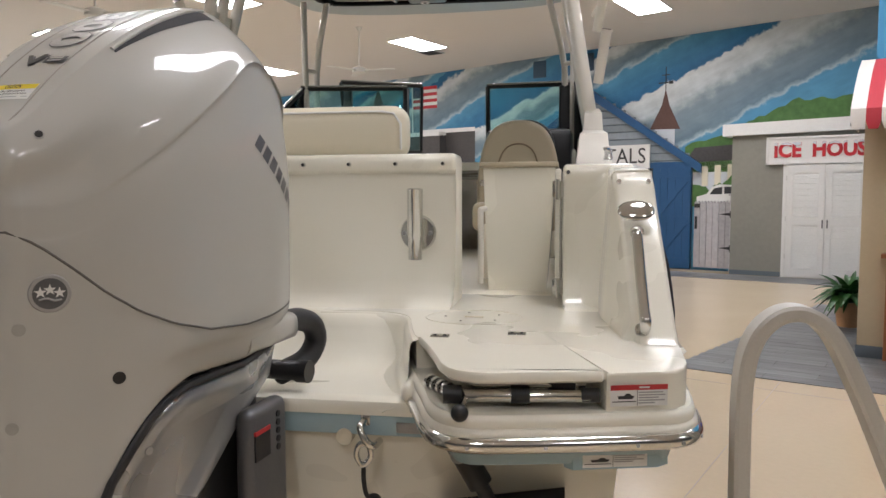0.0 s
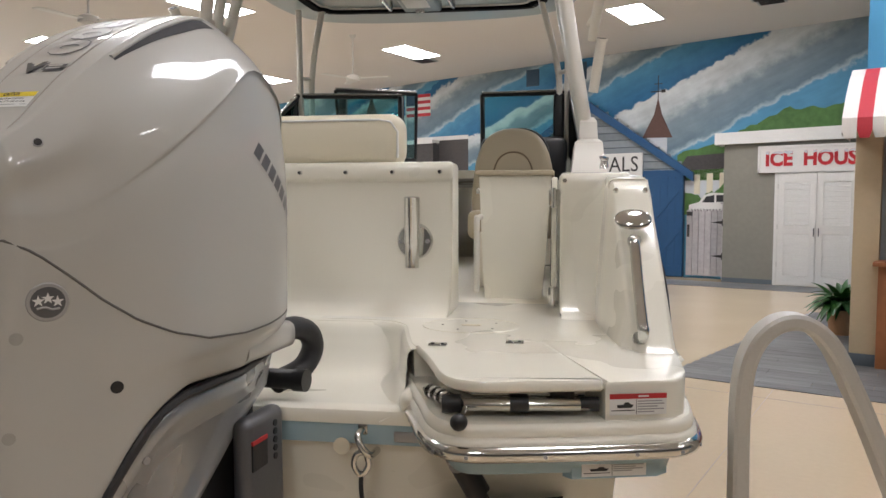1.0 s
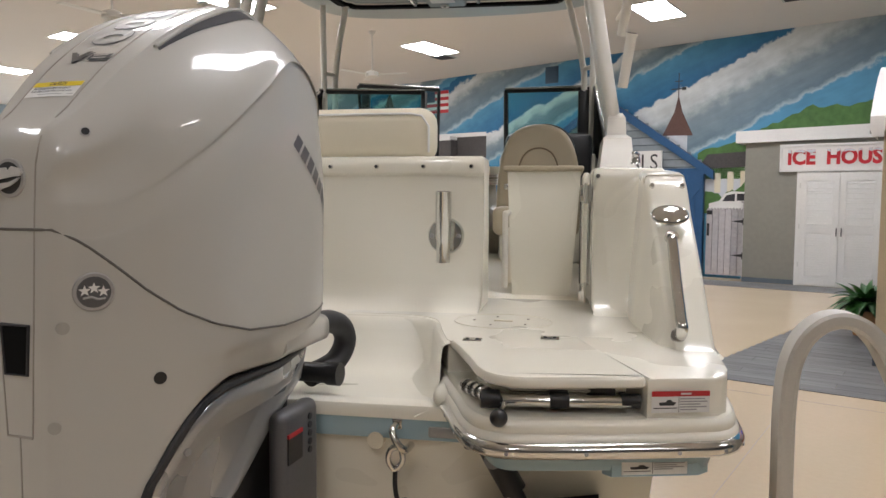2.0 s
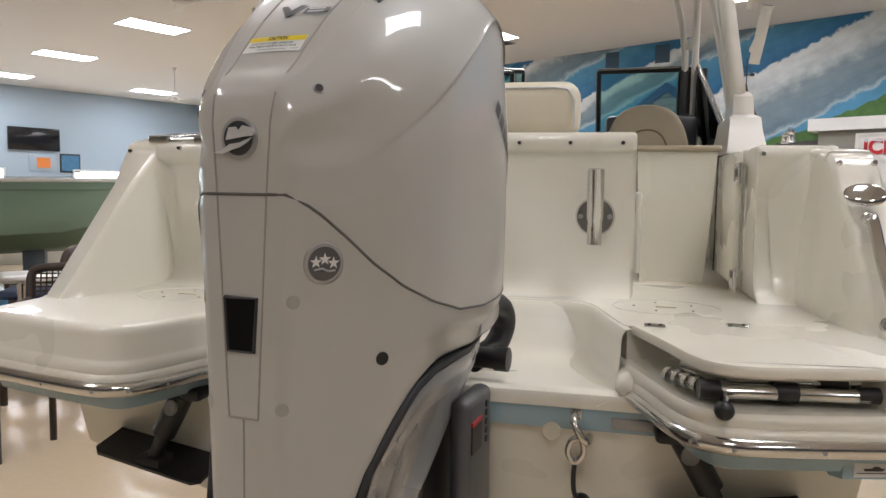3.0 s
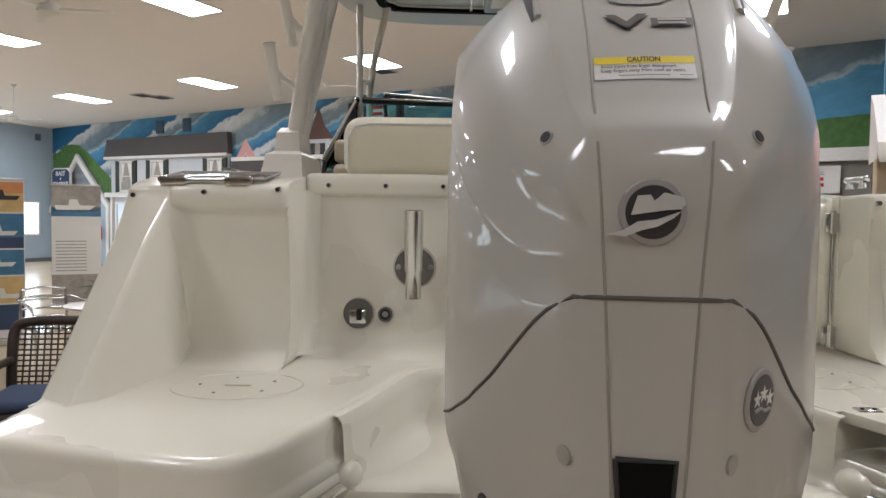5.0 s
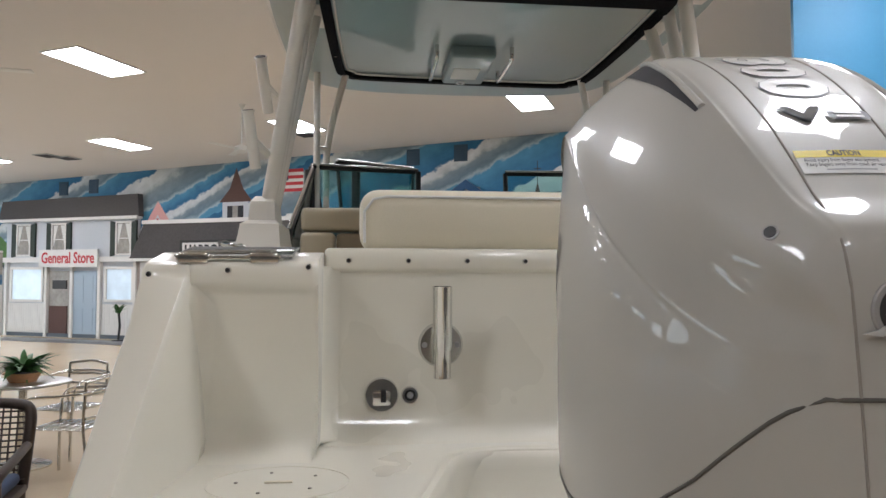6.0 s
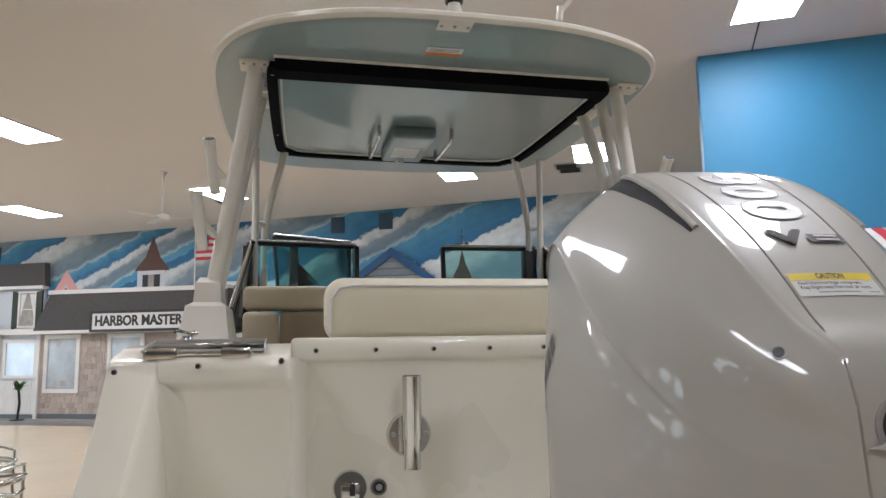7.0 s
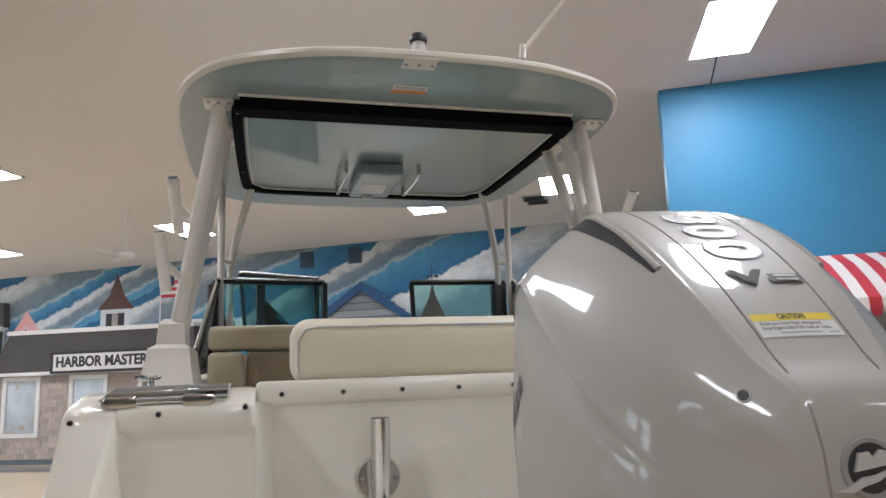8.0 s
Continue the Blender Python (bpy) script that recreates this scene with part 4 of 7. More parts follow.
for sg in (1, -1):
    framed("dark side screen sweeping down to the gunwale", [(sg * 1.03, 1.70, 1.76), (sg * 1.0, 2.85, 1.80), (sg * 0.975, 2.64, 2.325), (sg * 1.03, 1.78, 1.86)], 0.02, SMOKE)
    part("side_screen_pillar", tube([(sg * 1.0, 2.64, 2.31), (sg * 1.0, 2.60, 1.8)], 0.035, 8), BLACK, boat)

# hardtop
HT = [(0.0, 0.60), (0.35, 0.615), (0.62, 0.68), (0.86, 0.81), (1.01, 1.03), (1.08, 1.35), (1.10, 1.9), (1.09, 2.5), (1.02, 2.85), (0.85, 3.05), (0.5, 3.15), (0.0, 3.18)]
half = [(p[0], p[1]) for p in curve_pts([(x, y, 0) for x, y in HT], 4)]
out = half + [(-x, y) for x, y in half[-2:0:-1]]


def ring_at(k, z, dome=0.0):
    c = 1.9
    return [(x * k - 0.028, c + (y - c) * k, z) for x, y in out]


top = part("hardtop", loft([ring_at(0.97, 2.955), ring_at(0.99, 2.959), ring_at(1.0, 2.968), ring_at(1.0, 2.982), ring_at(0.988, 2.996), ring_at(0.9, 3.012), ring_at(0.5, 3.03)], closed=True, caps=True), POWDER, boat, "white hardtop with blue-grey underside")
under = part("underside", loft([ring_at(0.984, 2.9555), ring_at(0.972, 2.9505), ring_at(0.955, 2.9495), ring_at(0.2, 2.9495)], closed=True, caps=True), TOPGREY, top, "blue-grey underside")
fx0, fx1, fy0, fy1 = -0.81, 0.76, 1.14, 2.72
rr = [(fx0, fy0), (fx1, fy0), (fx1 + 0.05, fy0 + 0.2), (fx1 + 0.04, fy1 - 0.25), (fx1 - 0.03, fy1 - 0.06), (fx1 - 0.2, fy1 + 0.02), (fx0 + 0.22, fy1 - 0.04), (fx0 + 0.05, fy1 - 0.12), (fx0, fy1 - 0.3), (fx0 - 0.02, fy0 + 0.2)]
part("inner_panel", prism(rr, 2.942, 2.9485), TOPLIGHT, top, "glossy pale inner panel")


def strip(a, b, w, drop, bm):
    """A hanging strip of canvas along a line."""
    A, B = Vector(a), Vector(b)
    t = (B - A).normalized()
    n = Vector((-t.y, t.x, 0)) * w / 2
    lo = Vector((0, 0, -drop))
    v = [bm.verts.new(p) for p in (A - n, B - n, B + n, A + n, A - n + lo, B - n + lo, B + n + lo, A + n + lo)]
    for f in ((0, 1, 2, 3), (7, 6, 5, 4), (0, 4, 5, 1), (1, 5, 6, 2), (2, 6, 7, 3), (3, 7, 4, 0)):
        bm.faces.new([v[i] for i in f])


bm = bmesh.new()
sm = curve_pts([(x, y, 2.946) for x, y in rr[1:]] + [(rr[0][0], rr[0][1], 2.946)], 4)
for a, b in zip(sm, sm[1:]):
    strip(a, b, 0.05, 0.028, bm)
canv = part("canvas_edge", bm, CANVAS, top, "black canvas edging")
bm = bmesh.new()
strip((fx0 - 0.005, fy0, 2.947), (fx1 + 0.005, fy0 + 0.02, 2.947), 0.11, 0.062, bm)
part("canvas_roll", bm, CANVAS, canv)
part("bead", tube([(fx0 - 0.01, fy0 - 0.066, 2.945), (fx1 + 0.01, fy0 - 0.048, 2.945)], 0.008, 8), POWDER, canv)
inr = [(x * 0.95 - 0.001, 1.93 + (y - 1.93) * 0.94, 2.938) for x, y, z in sm]
part("piping", tube(inr, 0.006, 8), POWDER, canv)
for k in range(5, len(sm) - 3, 4):
    part("snap", disc((sm[k][0], sm[k][1] , 2.916), (0, 0, -1), 0.008, 0.004, 10), CHROME, canv)
rad = part("overhead_box", box(-0.16, 0.10, 1.98, 2.55, 2.87, 2.945, 0.02, 3), TOPLIGHT, top, "overhead electronics box with grab rails")
part("box_label", box(-0.12, 0.04, 2.20, 2.42, 2.866, 2.872, 0.002), PAPER, rad)
part("speaker", disc((-0.045, 2.50, 2.867), (0, 0, -1), 0.03, 0.008, 20), PAPER, rad)
part("cone", disc((-0.045, 2.50, 2.862), (0, 0, -1), 0.012, 0.004, 16), BLACK, rad)
for x in (-0.24, 0.19):
    part("grab_rail", tube(curve_pts([(x, 2.0, 2.945), (x, 2.0, 2.89), (x, 2.05, 2.87), (x, 2.42, 2.87), (x, 2.47, 2.89), (x, 2.47, 2.945)], 5), 0.012), CHROME, rad, "stainless grab rail")
st2 = part("sticker", box(-0.17, -0.01, 0.865, 0.945, 2.945, 2.9475, 0), PAPER, top, "small orange warning sticker")
part("band", box(-0.17, -0.01, 0.915, 0.945, 2.9435, 2.945, 0), ORANGE, st2)
for k in range(3):
    part("bar", box(-0.155, -0.025, 0.876 + 0.012 * k, 0.881 + 0.012 * k, 2.944, 2.945, 0), GREYINK, st2)
nav = part("anchor_light", tube([(-0.10, 0.66, 2.99), (-0.10, 0.66, 3.025), (-0.10, 0.66, 3.028), (-0.10, 0.66, 3.045)], [0.032, 0.030, 0.026, 0.026], 18), POWDER, top, "white and black anchor light")
part("lens", tube([(-0.10, 0.66, 3.045), (-0.10, 0.66, 3.05), (-0.10, 0.66, 3.065), (-0.10, 0.66, 3.08)], [0.02, 0.036, 0.038, 0.03], 18), BLACK, nav)
brk = part("light_bracket", box(-0.17, -0.03, 0.595, 0.70, 2.948, 2.953, 0.002), POWDER, top)
for x in (-0.155, -0.10, -0.045):
    part("screw", disc((x, 0.655, 2.946), (0, 0, -1), 0.008, 0.006, 10), BADGE, brk)
ant = part("antenna", tube([(0.34, 0.63, 3.03), (0.47, 0.60, 3.19), (1.10, 0.50, 3.98)], [0.010, 0.008, 0.004]), POWDER, top, "thin white whip antenna")
part("antenna_base", tube([(0.34, 0.635, 3.0), (0.345, 0.63, 3.06)], 0.014), POWDER, ant)

# hardtop legs and rod holders
for sg in (1, -1):
    px, pw, lx = (1.085, 1.0, 1.072) if sg < 0 else (1.035, 0.80, 1.028)
    ped = part("leg_pedestal", loft([[(sg * (px + dx * a * pw), 1.34 + dy * b + sh, z) for dx, dy in ((-1, -1), (1, -1), (1, 1), (-1, 1))] for a, b, z, sh in ((0.108, 0.27, 1.69, 0), (0.102, 0.26, 1.72, 0), (0.088, 0.22, 1.80, 0.01), (0.082, 0.20, 1.855, 0.01), (0.058, 0.125, 1.875, 0.0), (0.052, 0.11, 1.96, 0.0), (0.036, 0.08, 1.985, 0.0))], closed=True, caps=True), POWDER, boat, "white hardtop leg pedestal")
    leg = part("hardtop_leg", tube(curve_pts([(sg * (lx + 0.003), 1.28, 1.90), (sg * (lx - 0.067), 1.25, 2.3), (sg * (lx - 0.125), 1.22, 2.65), (sg * (lx - 0.173), 1.20, 2.95)], 5), 0.034, 14), POWDER, boat, "white powder-coated hardtop leg")
    part("leg_tube", tube(curve_pts([(sg * (lx - 0.005), 1.40, 1.90), (sg * (lx - 0.075), 1.45, 2.3), (sg * (lx - 0.135), 1.52, 2.65), (sg * (lx - 0.185), 1.60, 2.95)], 5), 0.032, 14), POWDER, leg)
    part("leg_tube", tube(curve_pts([(sg * (lx - 0.002), 1.34, 1.90), (sg * (lx - 0.070), 1.345, 2.3), (sg * (lx - 0.128), 1.36, 2.65), (sg * (lx - 0.176), 1.38, 2.95)], 5), 0.03, 14), POWDER, leg)
    part("gusset", loft([[(sg * (lx - 0.005 - 0.035 * k), 1.28 - 0.015 * k, 1.95 + 0.2 * k), (sg * (lx - 0.012 - 0.035 * k), 1.41 + 0.022 * k, 1.95 + 0.2 * k)] for k in range(4)]), POWDER, leg)
    part("foot_plate", box(min(sg * 0.84, sg * 0.97), max(sg * 0.84, sg * 0.97), 1.13, 1.26, 2.935, 2.95, 0.004), POWDER, leg)
    part("foot_plate", box(min(sg * 0.84, sg * 0.93), max(sg * 0.84, sg * 0.93), 1.48, 1.75, 2.925, 2.95, 0.004), POWDER, leg)
    for k in range(3):
        part("bolt", disc((sg * (0.86 + 0.045 * k), 1.15, 2.931), (0, 0, -1), 0.008, 0.006, 10), BADGE, leg)
    for (a, b) in (((1.083, 1.114, 2.571), (1.066, 1.248, 2.361)), ((1.12, 1.035, 2.32), (1.096, 1.10, 2.085))):
        a, b = Vector((sg * a[0], a[1], a[2])), Vector((sg * b[0], b[1], b[2]))
        if sg > 0:
            a, b = Vector((sg * 1.083, a.y, a.z)), Vector((sg * 1.05, b.y, b.z))
        rh = part("rod_holder", tube([b, a - (a - b).normalized() * 0.012, a - (a - b).normalized() * 0.010, a], [0.023, 0.024, 0.028, 0.028], 16), POWDER, leg, "white rod holder")
        part("mouth", disc(a + (a - b).normalized() * 0.001, a - b, 0.022, 0.002, 16), DARK, rh)
        mid = a.lerp(b, 0.5)
        part("web", tube([mid, (sg * (1.15 - 0.085 * (mid.z - 1.5) / 0.5 * 0.7 + 0.0), 1.25, mid.z - 0.03)], [0.02, 0.016], 8), POWDER, rh)
    fs = part("hardtop_strut", tube(curve_pts([(sg * 0.955, 2.66, 1.85), (sg * 0.955, 2.64, 2.36), (sg * 0.955, 2.62, 2.94)], 5), 0.022, 12), POWDER, boat, "white front hardtop strut")
    part("strut_tube", tube(curve_pts([(sg * 0.90, 2.74, 1.85), (sg * 0.90, 2.72, 2.36), (sg * 0.885, 2.70, 2.50), (sg * 0.85, 2.66, 2.66), (sg * 0.77, 2.60, 2.94)], 5), 0.022, 12), POWDER, fs)
    part("cross_bar", tube([(sg * 0.89, 2.71, 2.46), (sg * 0.955, 2.64, 2.46)], 0.016), POWDER, fs)
# keel blocks
for y in (0.3, 3.2):
    part("keel_block", box(-0.5, 0.5, y, y + 0.35, 0.0, 0.5, 0.01), WOOD, boat)

# ================= the outboard =================
ENG = pose(-0.005, -1.35, 0, 0, 0, -7.3)
motor = thing("outboard_motor", "white four-stroke outboard motor with silver lower bracket, hung on the transom", "outboard motor", ENG)
#        f      zt     rs    rc     zc     rm    r13    rb     zb
CS = [(-0.012, 1.618, .050, .062, 1.590, .068, .060, .042, 0.62),
      (-0.002, 1.658, .062, .080, 1.630, .086, .077, .055, 0.62),
      (0.012, 1.676, .070, .094, 1.650, .098, .089, .068, 0.66),
      (0.045, 1.702, .084, .123, 1.672, .125, .115, .098, 0.76),
      (0.090, 1.748, .098, .150, 1.695, .158, .152, .136, 0.965),
      (0.150, 1.805, .110, .188, 1.738, .200, .196, .182, 1.108),
      (0.250, 1.880, .119, .225, 1.795, .240, .234, .212, 1.190),
      (0.370, 1.945, .122, .243, 1.842, .258, .250, .222, 1.196),
      (0.470, 1.977, .120, .250, 1.858, .264, .254, .222, 1.192),
      (0.580, 1.972, .112, .240, 1.830, .255, .245, .208, 1.200),
      (0.680, 1.920, .090, .205, 1.775, .222, .212, .180, 1.220),
      (0.735, 1.850, .065, .155, 1.710, .176, .168, .135, 1.255),
      (0.752, 1.790, .040, .100, 1.665, .120, .112, .088, 1.280)]


def half_profile(row):
    f, zt, rs, rc, zc, rm, r13, rb, zb = row
    z3 = max(1.3, zb + 0.03)
    sl = (zt - zc) / max(rc - rs, .01)
    r13 += .007 * min(1, max(0, (f - .15) / .1))
    rb += .006 * min(1, max(0, (f - .15) / .1))
    zk = max(1.545, min(1.868 - .77 * (.487 - f), zc - .006))
    fade = min(1, max(0, (f - .08) / .24))
    e = .0065 * fade
    rk = rc + (rm - rc) * min(1, (zc - zk) / max(zc - 1.55, .02)) + e
    bulge = float(np.interp(f, [0, .10, .32, .42, .8], [.03, .033, .018, .009, .006])) * min(1, rk / .16)
    ax, az = rs + .004, zt - .008 * min(sl, 1.2)
    cl = math.hypot(rk - ax, az - zk)
    nx, nz = (az - zk) / cl * bulge, (rk - ax) / cl * bulge
    za = min((zc + 1.5) / 2 - .02, zk - .05)
    return np.array([(0, zt + .004), (rs * .7, zt + .0025), (rs - .008, zt), (rs + .004, zt - .008 * min(sl, 1.2)), (ax + (rk - ax) * .33 + nx * .85, az + (zk - az) * .33 + nz * .85), (min(ax + (rk - ax) * .70 + nx * .9, rk - .006), az + (zk - az) * .70 + nz * .9), (min(rk - .0012, ax + (rk - ax) * .94 + nx * (.45 - .25 * fade)), az + (zk - az) * .94 + nz * (.45 - .25 * fade)), (rk, zk), (rk - e * .7, zk - .012), (rm, za), (rm, min(1.5, za - .03)), (r13, z3), ((r13 + rb) / 2, (z3 + zb) / 2), (rb, zb + .012), (rb * .9, zb)])


def smooth_interp(xs, Y, x):
    """Cubic through rows Y at xs, taken at x."""
    xs = np.asarray(xs, float)
    Y = np.asarray(Y, float)
    i = int(np.clip(np.searchsorted(xs, x) - 1, 0, len(xs) - 2))
    h = xs[i + 1] - xs[i]

    def tan(k):
        if k == 0:
            return (Y[1] - Y[0]) / (xs[1] - xs[0])
        if k == len(xs) - 1:
            return (Y[-1] - Y[-2]) / (xs[-1] - xs[-2])
        return (Y[k + 1] - Y[k - 1]) / (xs[k + 1] - xs[k - 1])
    t = (x - xs[i]) / h
    m0, m1 = tan(i) * h, tan(i + 1) * h
    return (2 * t ** 3 - 3 * t * t + 1) * Y[i] + (t ** 3 - 2 * t * t + t) * m0 + (-2 * t ** 3 + 3 * t * t) * Y[i + 1] + (t ** 3 - t * t) * m1


CF = [r[0] for r in CS]
CP = np.array([half_profile(r) for r in CS])


def cowl_ring(f):
    row = smooth_interp(CF, CP, f)
    ps = np.linspace(0, len(row) - 1, 79)
    pts = [smooth_interp(range(len(row)), row, p) for p in ps]
    right = [(max(p[0], 0), f, p[1]) for p in pts]
    left = [(-max(p[0], 0), f, p[1]) for p in pts[:0:-1]]
    return right + left


fs = sorted(set(list(np.linspace(-0.012, 0.05, 10)) + list(np.linspace(0.05, 0.752, 46))))
bm = loft([cowl_ring(f) for f in fs], closed=True, caps=True)
bmesh.ops.recalc_face_normals(bm, faces=bm.faces[:])
from mathutils.bvhtree import BVHTree
COWLTREE = BVHTree.FromBMesh(bm)
cowl = part("cowl", bm, COWL, motor, "glossy white cowl")


def hit(o, d, lift=0.0):
    p, n, _, _ = COWLTREE.ray_cast(Vector(o), Vector(d).normalized())
    if p is None:
        return None, None
    return p + n * lift, n


def seam(pts, r=0.0026, material=SEAM, name="seam"):
    pts = [p for p in pts if p is not None]
    return part(name, tube(pts, r, 8), material, cowl)


def rear(r, z, lift=0.0):
    return hit((r, -1, z), (0, 1, 0), lift)


def over(r, f, lift=0.0):
    return hit((r, f, 3), (0, 0, -1), lift)


def beside(sg, f, z, lift=0.0):
    r = 0.15
    for _ in range(4):
        p, n = hit((sg * 1, f - 0.25 * (1 - r), z), (-sg, 0.25, 0), lift)
        if p is None:
            return None, None
        r = abs(p.x)
    return p, n


for sg in (1, -1):
    zz = np.linspace(1.15, 1.655, 26)
    rz = np.interp(zz, [1.15, 1.34, 1.5, 1.655], [0.027, 0.037, 0.045, 0.055])
    line = [rear(sg * r, z)[0] for r, z in zip(rz, zz)]
    line += [over(sg * r, f)[0] for f, r in zip(np.linspace(0.03, 0.62, 30), np.linspace(0.057, 0.085, 30))]
    seam(line, 0.0016)
    # parting line
    line = [rear(sg * r, 1.503)[0] for r in np.linspace(0.0, 0.076, 6)]
    fz = [(0.0, 1.500), (0.03, 1.474), (0.07, 1.434), (0.11, 1.390), (0.155, 1.352), (0.218, 1.319), (0.30, 1.295), (0.42, 1.285), (0.52, 1.287), (0.60, 1.293), (0.68, 1.30)]
    ff = np.linspace(0.016, 0.66, 44)
    line += [beside(sg, f, z)[0] for f, z in zip(ff, np.interp(ff, [a for a, b in fz], [b for a, b in fz]))]
    seam(line, 0.0024, PARTING, "parting_line")
seam([rear(r, 1.15)[0] for r in np.linspace(-0.027, 0.027, 6)], 0.002)
seam([rear(0, z)[0] for z in np.linspace(1.15, 0.7, 10)], 0.0016)


def patch(fn, a0, a1, b0, b1, lift, material, name, na=10, nb=6, parent=None, taper=0.0, label=""):
    """A thin sheet laid on the cowl; fn takes the two coordinates and the lift."""
    bm = bmesh.new()
    g = []
    for j in range(nb + 1):
        b = b0 + (b1 - b0) * j / nb
        k = 1 - taper * (1 - j / nb)
        c = (a0 + a1) / 2
        row = []
        for i in range(na + 1):
            a = c + (a0 + (a1 - a0) * i / na - c) * k
            p, n = fn(a, b, lift)
            row.append(bm.verts.new(p))
        g.append(row)
    for j in range(nb):
        for i in range(na):
            bm.faces.new((g[j][i], g[j][i + 1], g[j + 1][i + 1], g[j + 1][i]))
    return part(name, bm, material, parent or cowl, label)


def lay_text(body, size, fn, turn, a, b, lift, material, name, width=None, label="", parent=None, bold=0.03):
    vs, fcs = text_geo(body, size, 0.0, size * bold)
    w = max(v[0] for v in vs) - min(v[0] for v in vs)
    k = width / w if width else 1
    bm = bmesh.new()
    vv = []
    for x, y, _ in vs:
        x *= k
        u, v = (x, y) if not turn else (y, -x)
        p, n = fn(a + u, b + v, lift)
        vv.append(bm.verts.new(p))
    for f in fcs:
        try:
            bm.faces.new([vv[i] for i in f])
        except ValueError:
            pass
    return part(name, bm, material, parent or cowl, label, smooth=False)


cap = patch(over, -0.056, 0.052, 0.071, 0.100, 0.0012, PAPER, "caution_label", 12, 5, label="yellow and white caution label")
patch(over, -0.056, 0.052, 0.0905, 0.100, 0.0018, YELLOW, "band", 12, 3, cap)
lay_text("CAUTION", 0.0095, over, False, -0.002, 0.0952, 0.0024, INK, "lettering", 0.036, parent=cap)
lay_text("Avoid injury from finger entrapment.", 0.0062, over, False, -0.008, 0.0868, 0.0018, INK, "lettering", 0.082, parent=cap, bold=0.01)
lay_text("Keep fingers away from cowl air vents.", 0.0062, over, False, -0.004, 0.0812, 0.0018, INK, "lettering", 0.090, parent=cap, bold=0.01)
patch(over, -0.030, 0.024, 0.0745, 0.0758, 0.0018, GREYINK, "bar", 8, 1, cap)
patch(over, 0.034, 0.048, 0.0745, 0.0756, 0.0018, GREYINK, "bar", 4, 1, cap)
lay_text("V", 0.036, over, False, -0.016, 0.156, 0.0015, NUMERAL, "model_lettering", 0.056, bold=0.06)
lay_text("V", 0.036, over, False, -0.016, 0.156, 0.0045, PARTING, "model_lettering", 0.050)
eight = patch(over, 0.012, 0.060, 0.147, 0.163, 0.0032, NUMERAL, "model_lettering", 8, 4, label="dark block numeral")
for b0 in (0.1495, 0.1565):
    patch(over, 0.020, 0.052, b0, b0 + 0.0038, 0.0044, NUMFILL, "slot", 6, 2, eight)
for k, ch in enumerate("300"):
    lay_text(ch, 0.108, over, True, 0.0, 0.345 - 0.060 * k, 0.0013, NUMERAL, "model_lettering", 0.058, bold=0.06)
    lay_text(ch, 0.108, over, True, 0.0, 0.345 - 0.060 * k, 0.0019, NUMFILL, "model_lettering", 0.054, "silver numeral", bold=0.045)


def medallion(c, n, r, name, label, field=None):
    m = Matrix.Translation(c) @ Vector(n).to_track_quat("Z", "Y").to_matrix().to_4x4()
    o = part(name, tube([m @ Vector((0, 0, -0.004)), m @ Vector((0, 0, 0.002)), m @ Vector((0, 0, 0.0035))], [r, r, r * 0.95], 32), BADGE, cowl, label)
    part("field", tube([m @ Vector((0, 0, 0.003)), m @ Vector((0, 0, 0.0042))], r * 0.80, 28), field or INK, o)
    return o, m


p, n = rear(-0.002, 1.588)
lo, m = medallion(p, n, 0.033, "round_badge", "round silver and black badge")
for pts in ([(-0.021, -0.003), (-0.015, 0.016), (-0.003, 0.017), (0.001, 0.011), (0.010, 0.019), (0.027, 0.015), (0.030, 0.008), (0.026, 0.003), (0.012, 0.002)],
            [(-0.043, -0.022), (-0.028, -0.018), (-0.014, -0.009), (0.004, -0.007), (0.026, 0.001), (0.020, -0.005), (0.004, -0.014), (-0.012, -0.018), (-0.026, -0.024)]):
    bmx = bmesh.new()
    lowv = [bmx.verts.new(m @ Vector((q[0], q[1], 0.003))) for q in pts]
    upv = [bmx.verts.new(m @ Vector((q[0], q[1], 0.0075))) for q in pts]
    bmx.faces.new(upv)
    for i in range(len(pts)):
        bmx.faces.new((lowv[i], lowv[(i + 1) % len(pts)], upv[(i + 1) % len(pts)], upv[i]))
    part("swoosh", bmx, EMBLEM, lo)
for sg in (1,):
    p, n = beside(sg, 0.038, 1.397)
    so, m = medallion(p, n, 0.0335, "star_badge", "round grey badge with three stars", DARKMETAL)
    for sx, sy in ((-0.0145, 0.003), (0.0, 0.007), (0.0145, 0.001)):
        bmx = bmesh.new()
        vv = []
        for k in range(10):
            r = 0.0105 if k % 2 == 0 else 0.0042
            a = math.pi / 2 + k * math.pi / 5
            vv.append(bmx.verts.new(m @ Vector((sx + r * math.cos(a), sy + r * math.sin(a), 0.0055))))
        bmx.faces.new(vv)
        part("star", bmx, PAPER, so)
    part("swoosh", tube([m @ Vector(q) for q in curve_pts([(-0.017, -0.010, 0.0045), (-0.004, -0.008, 0.0045), (0.006, -0.012, 0.0045), (0.018, -0.011, 0.0045)], 4)], 0.002, 8), BADGE, so)
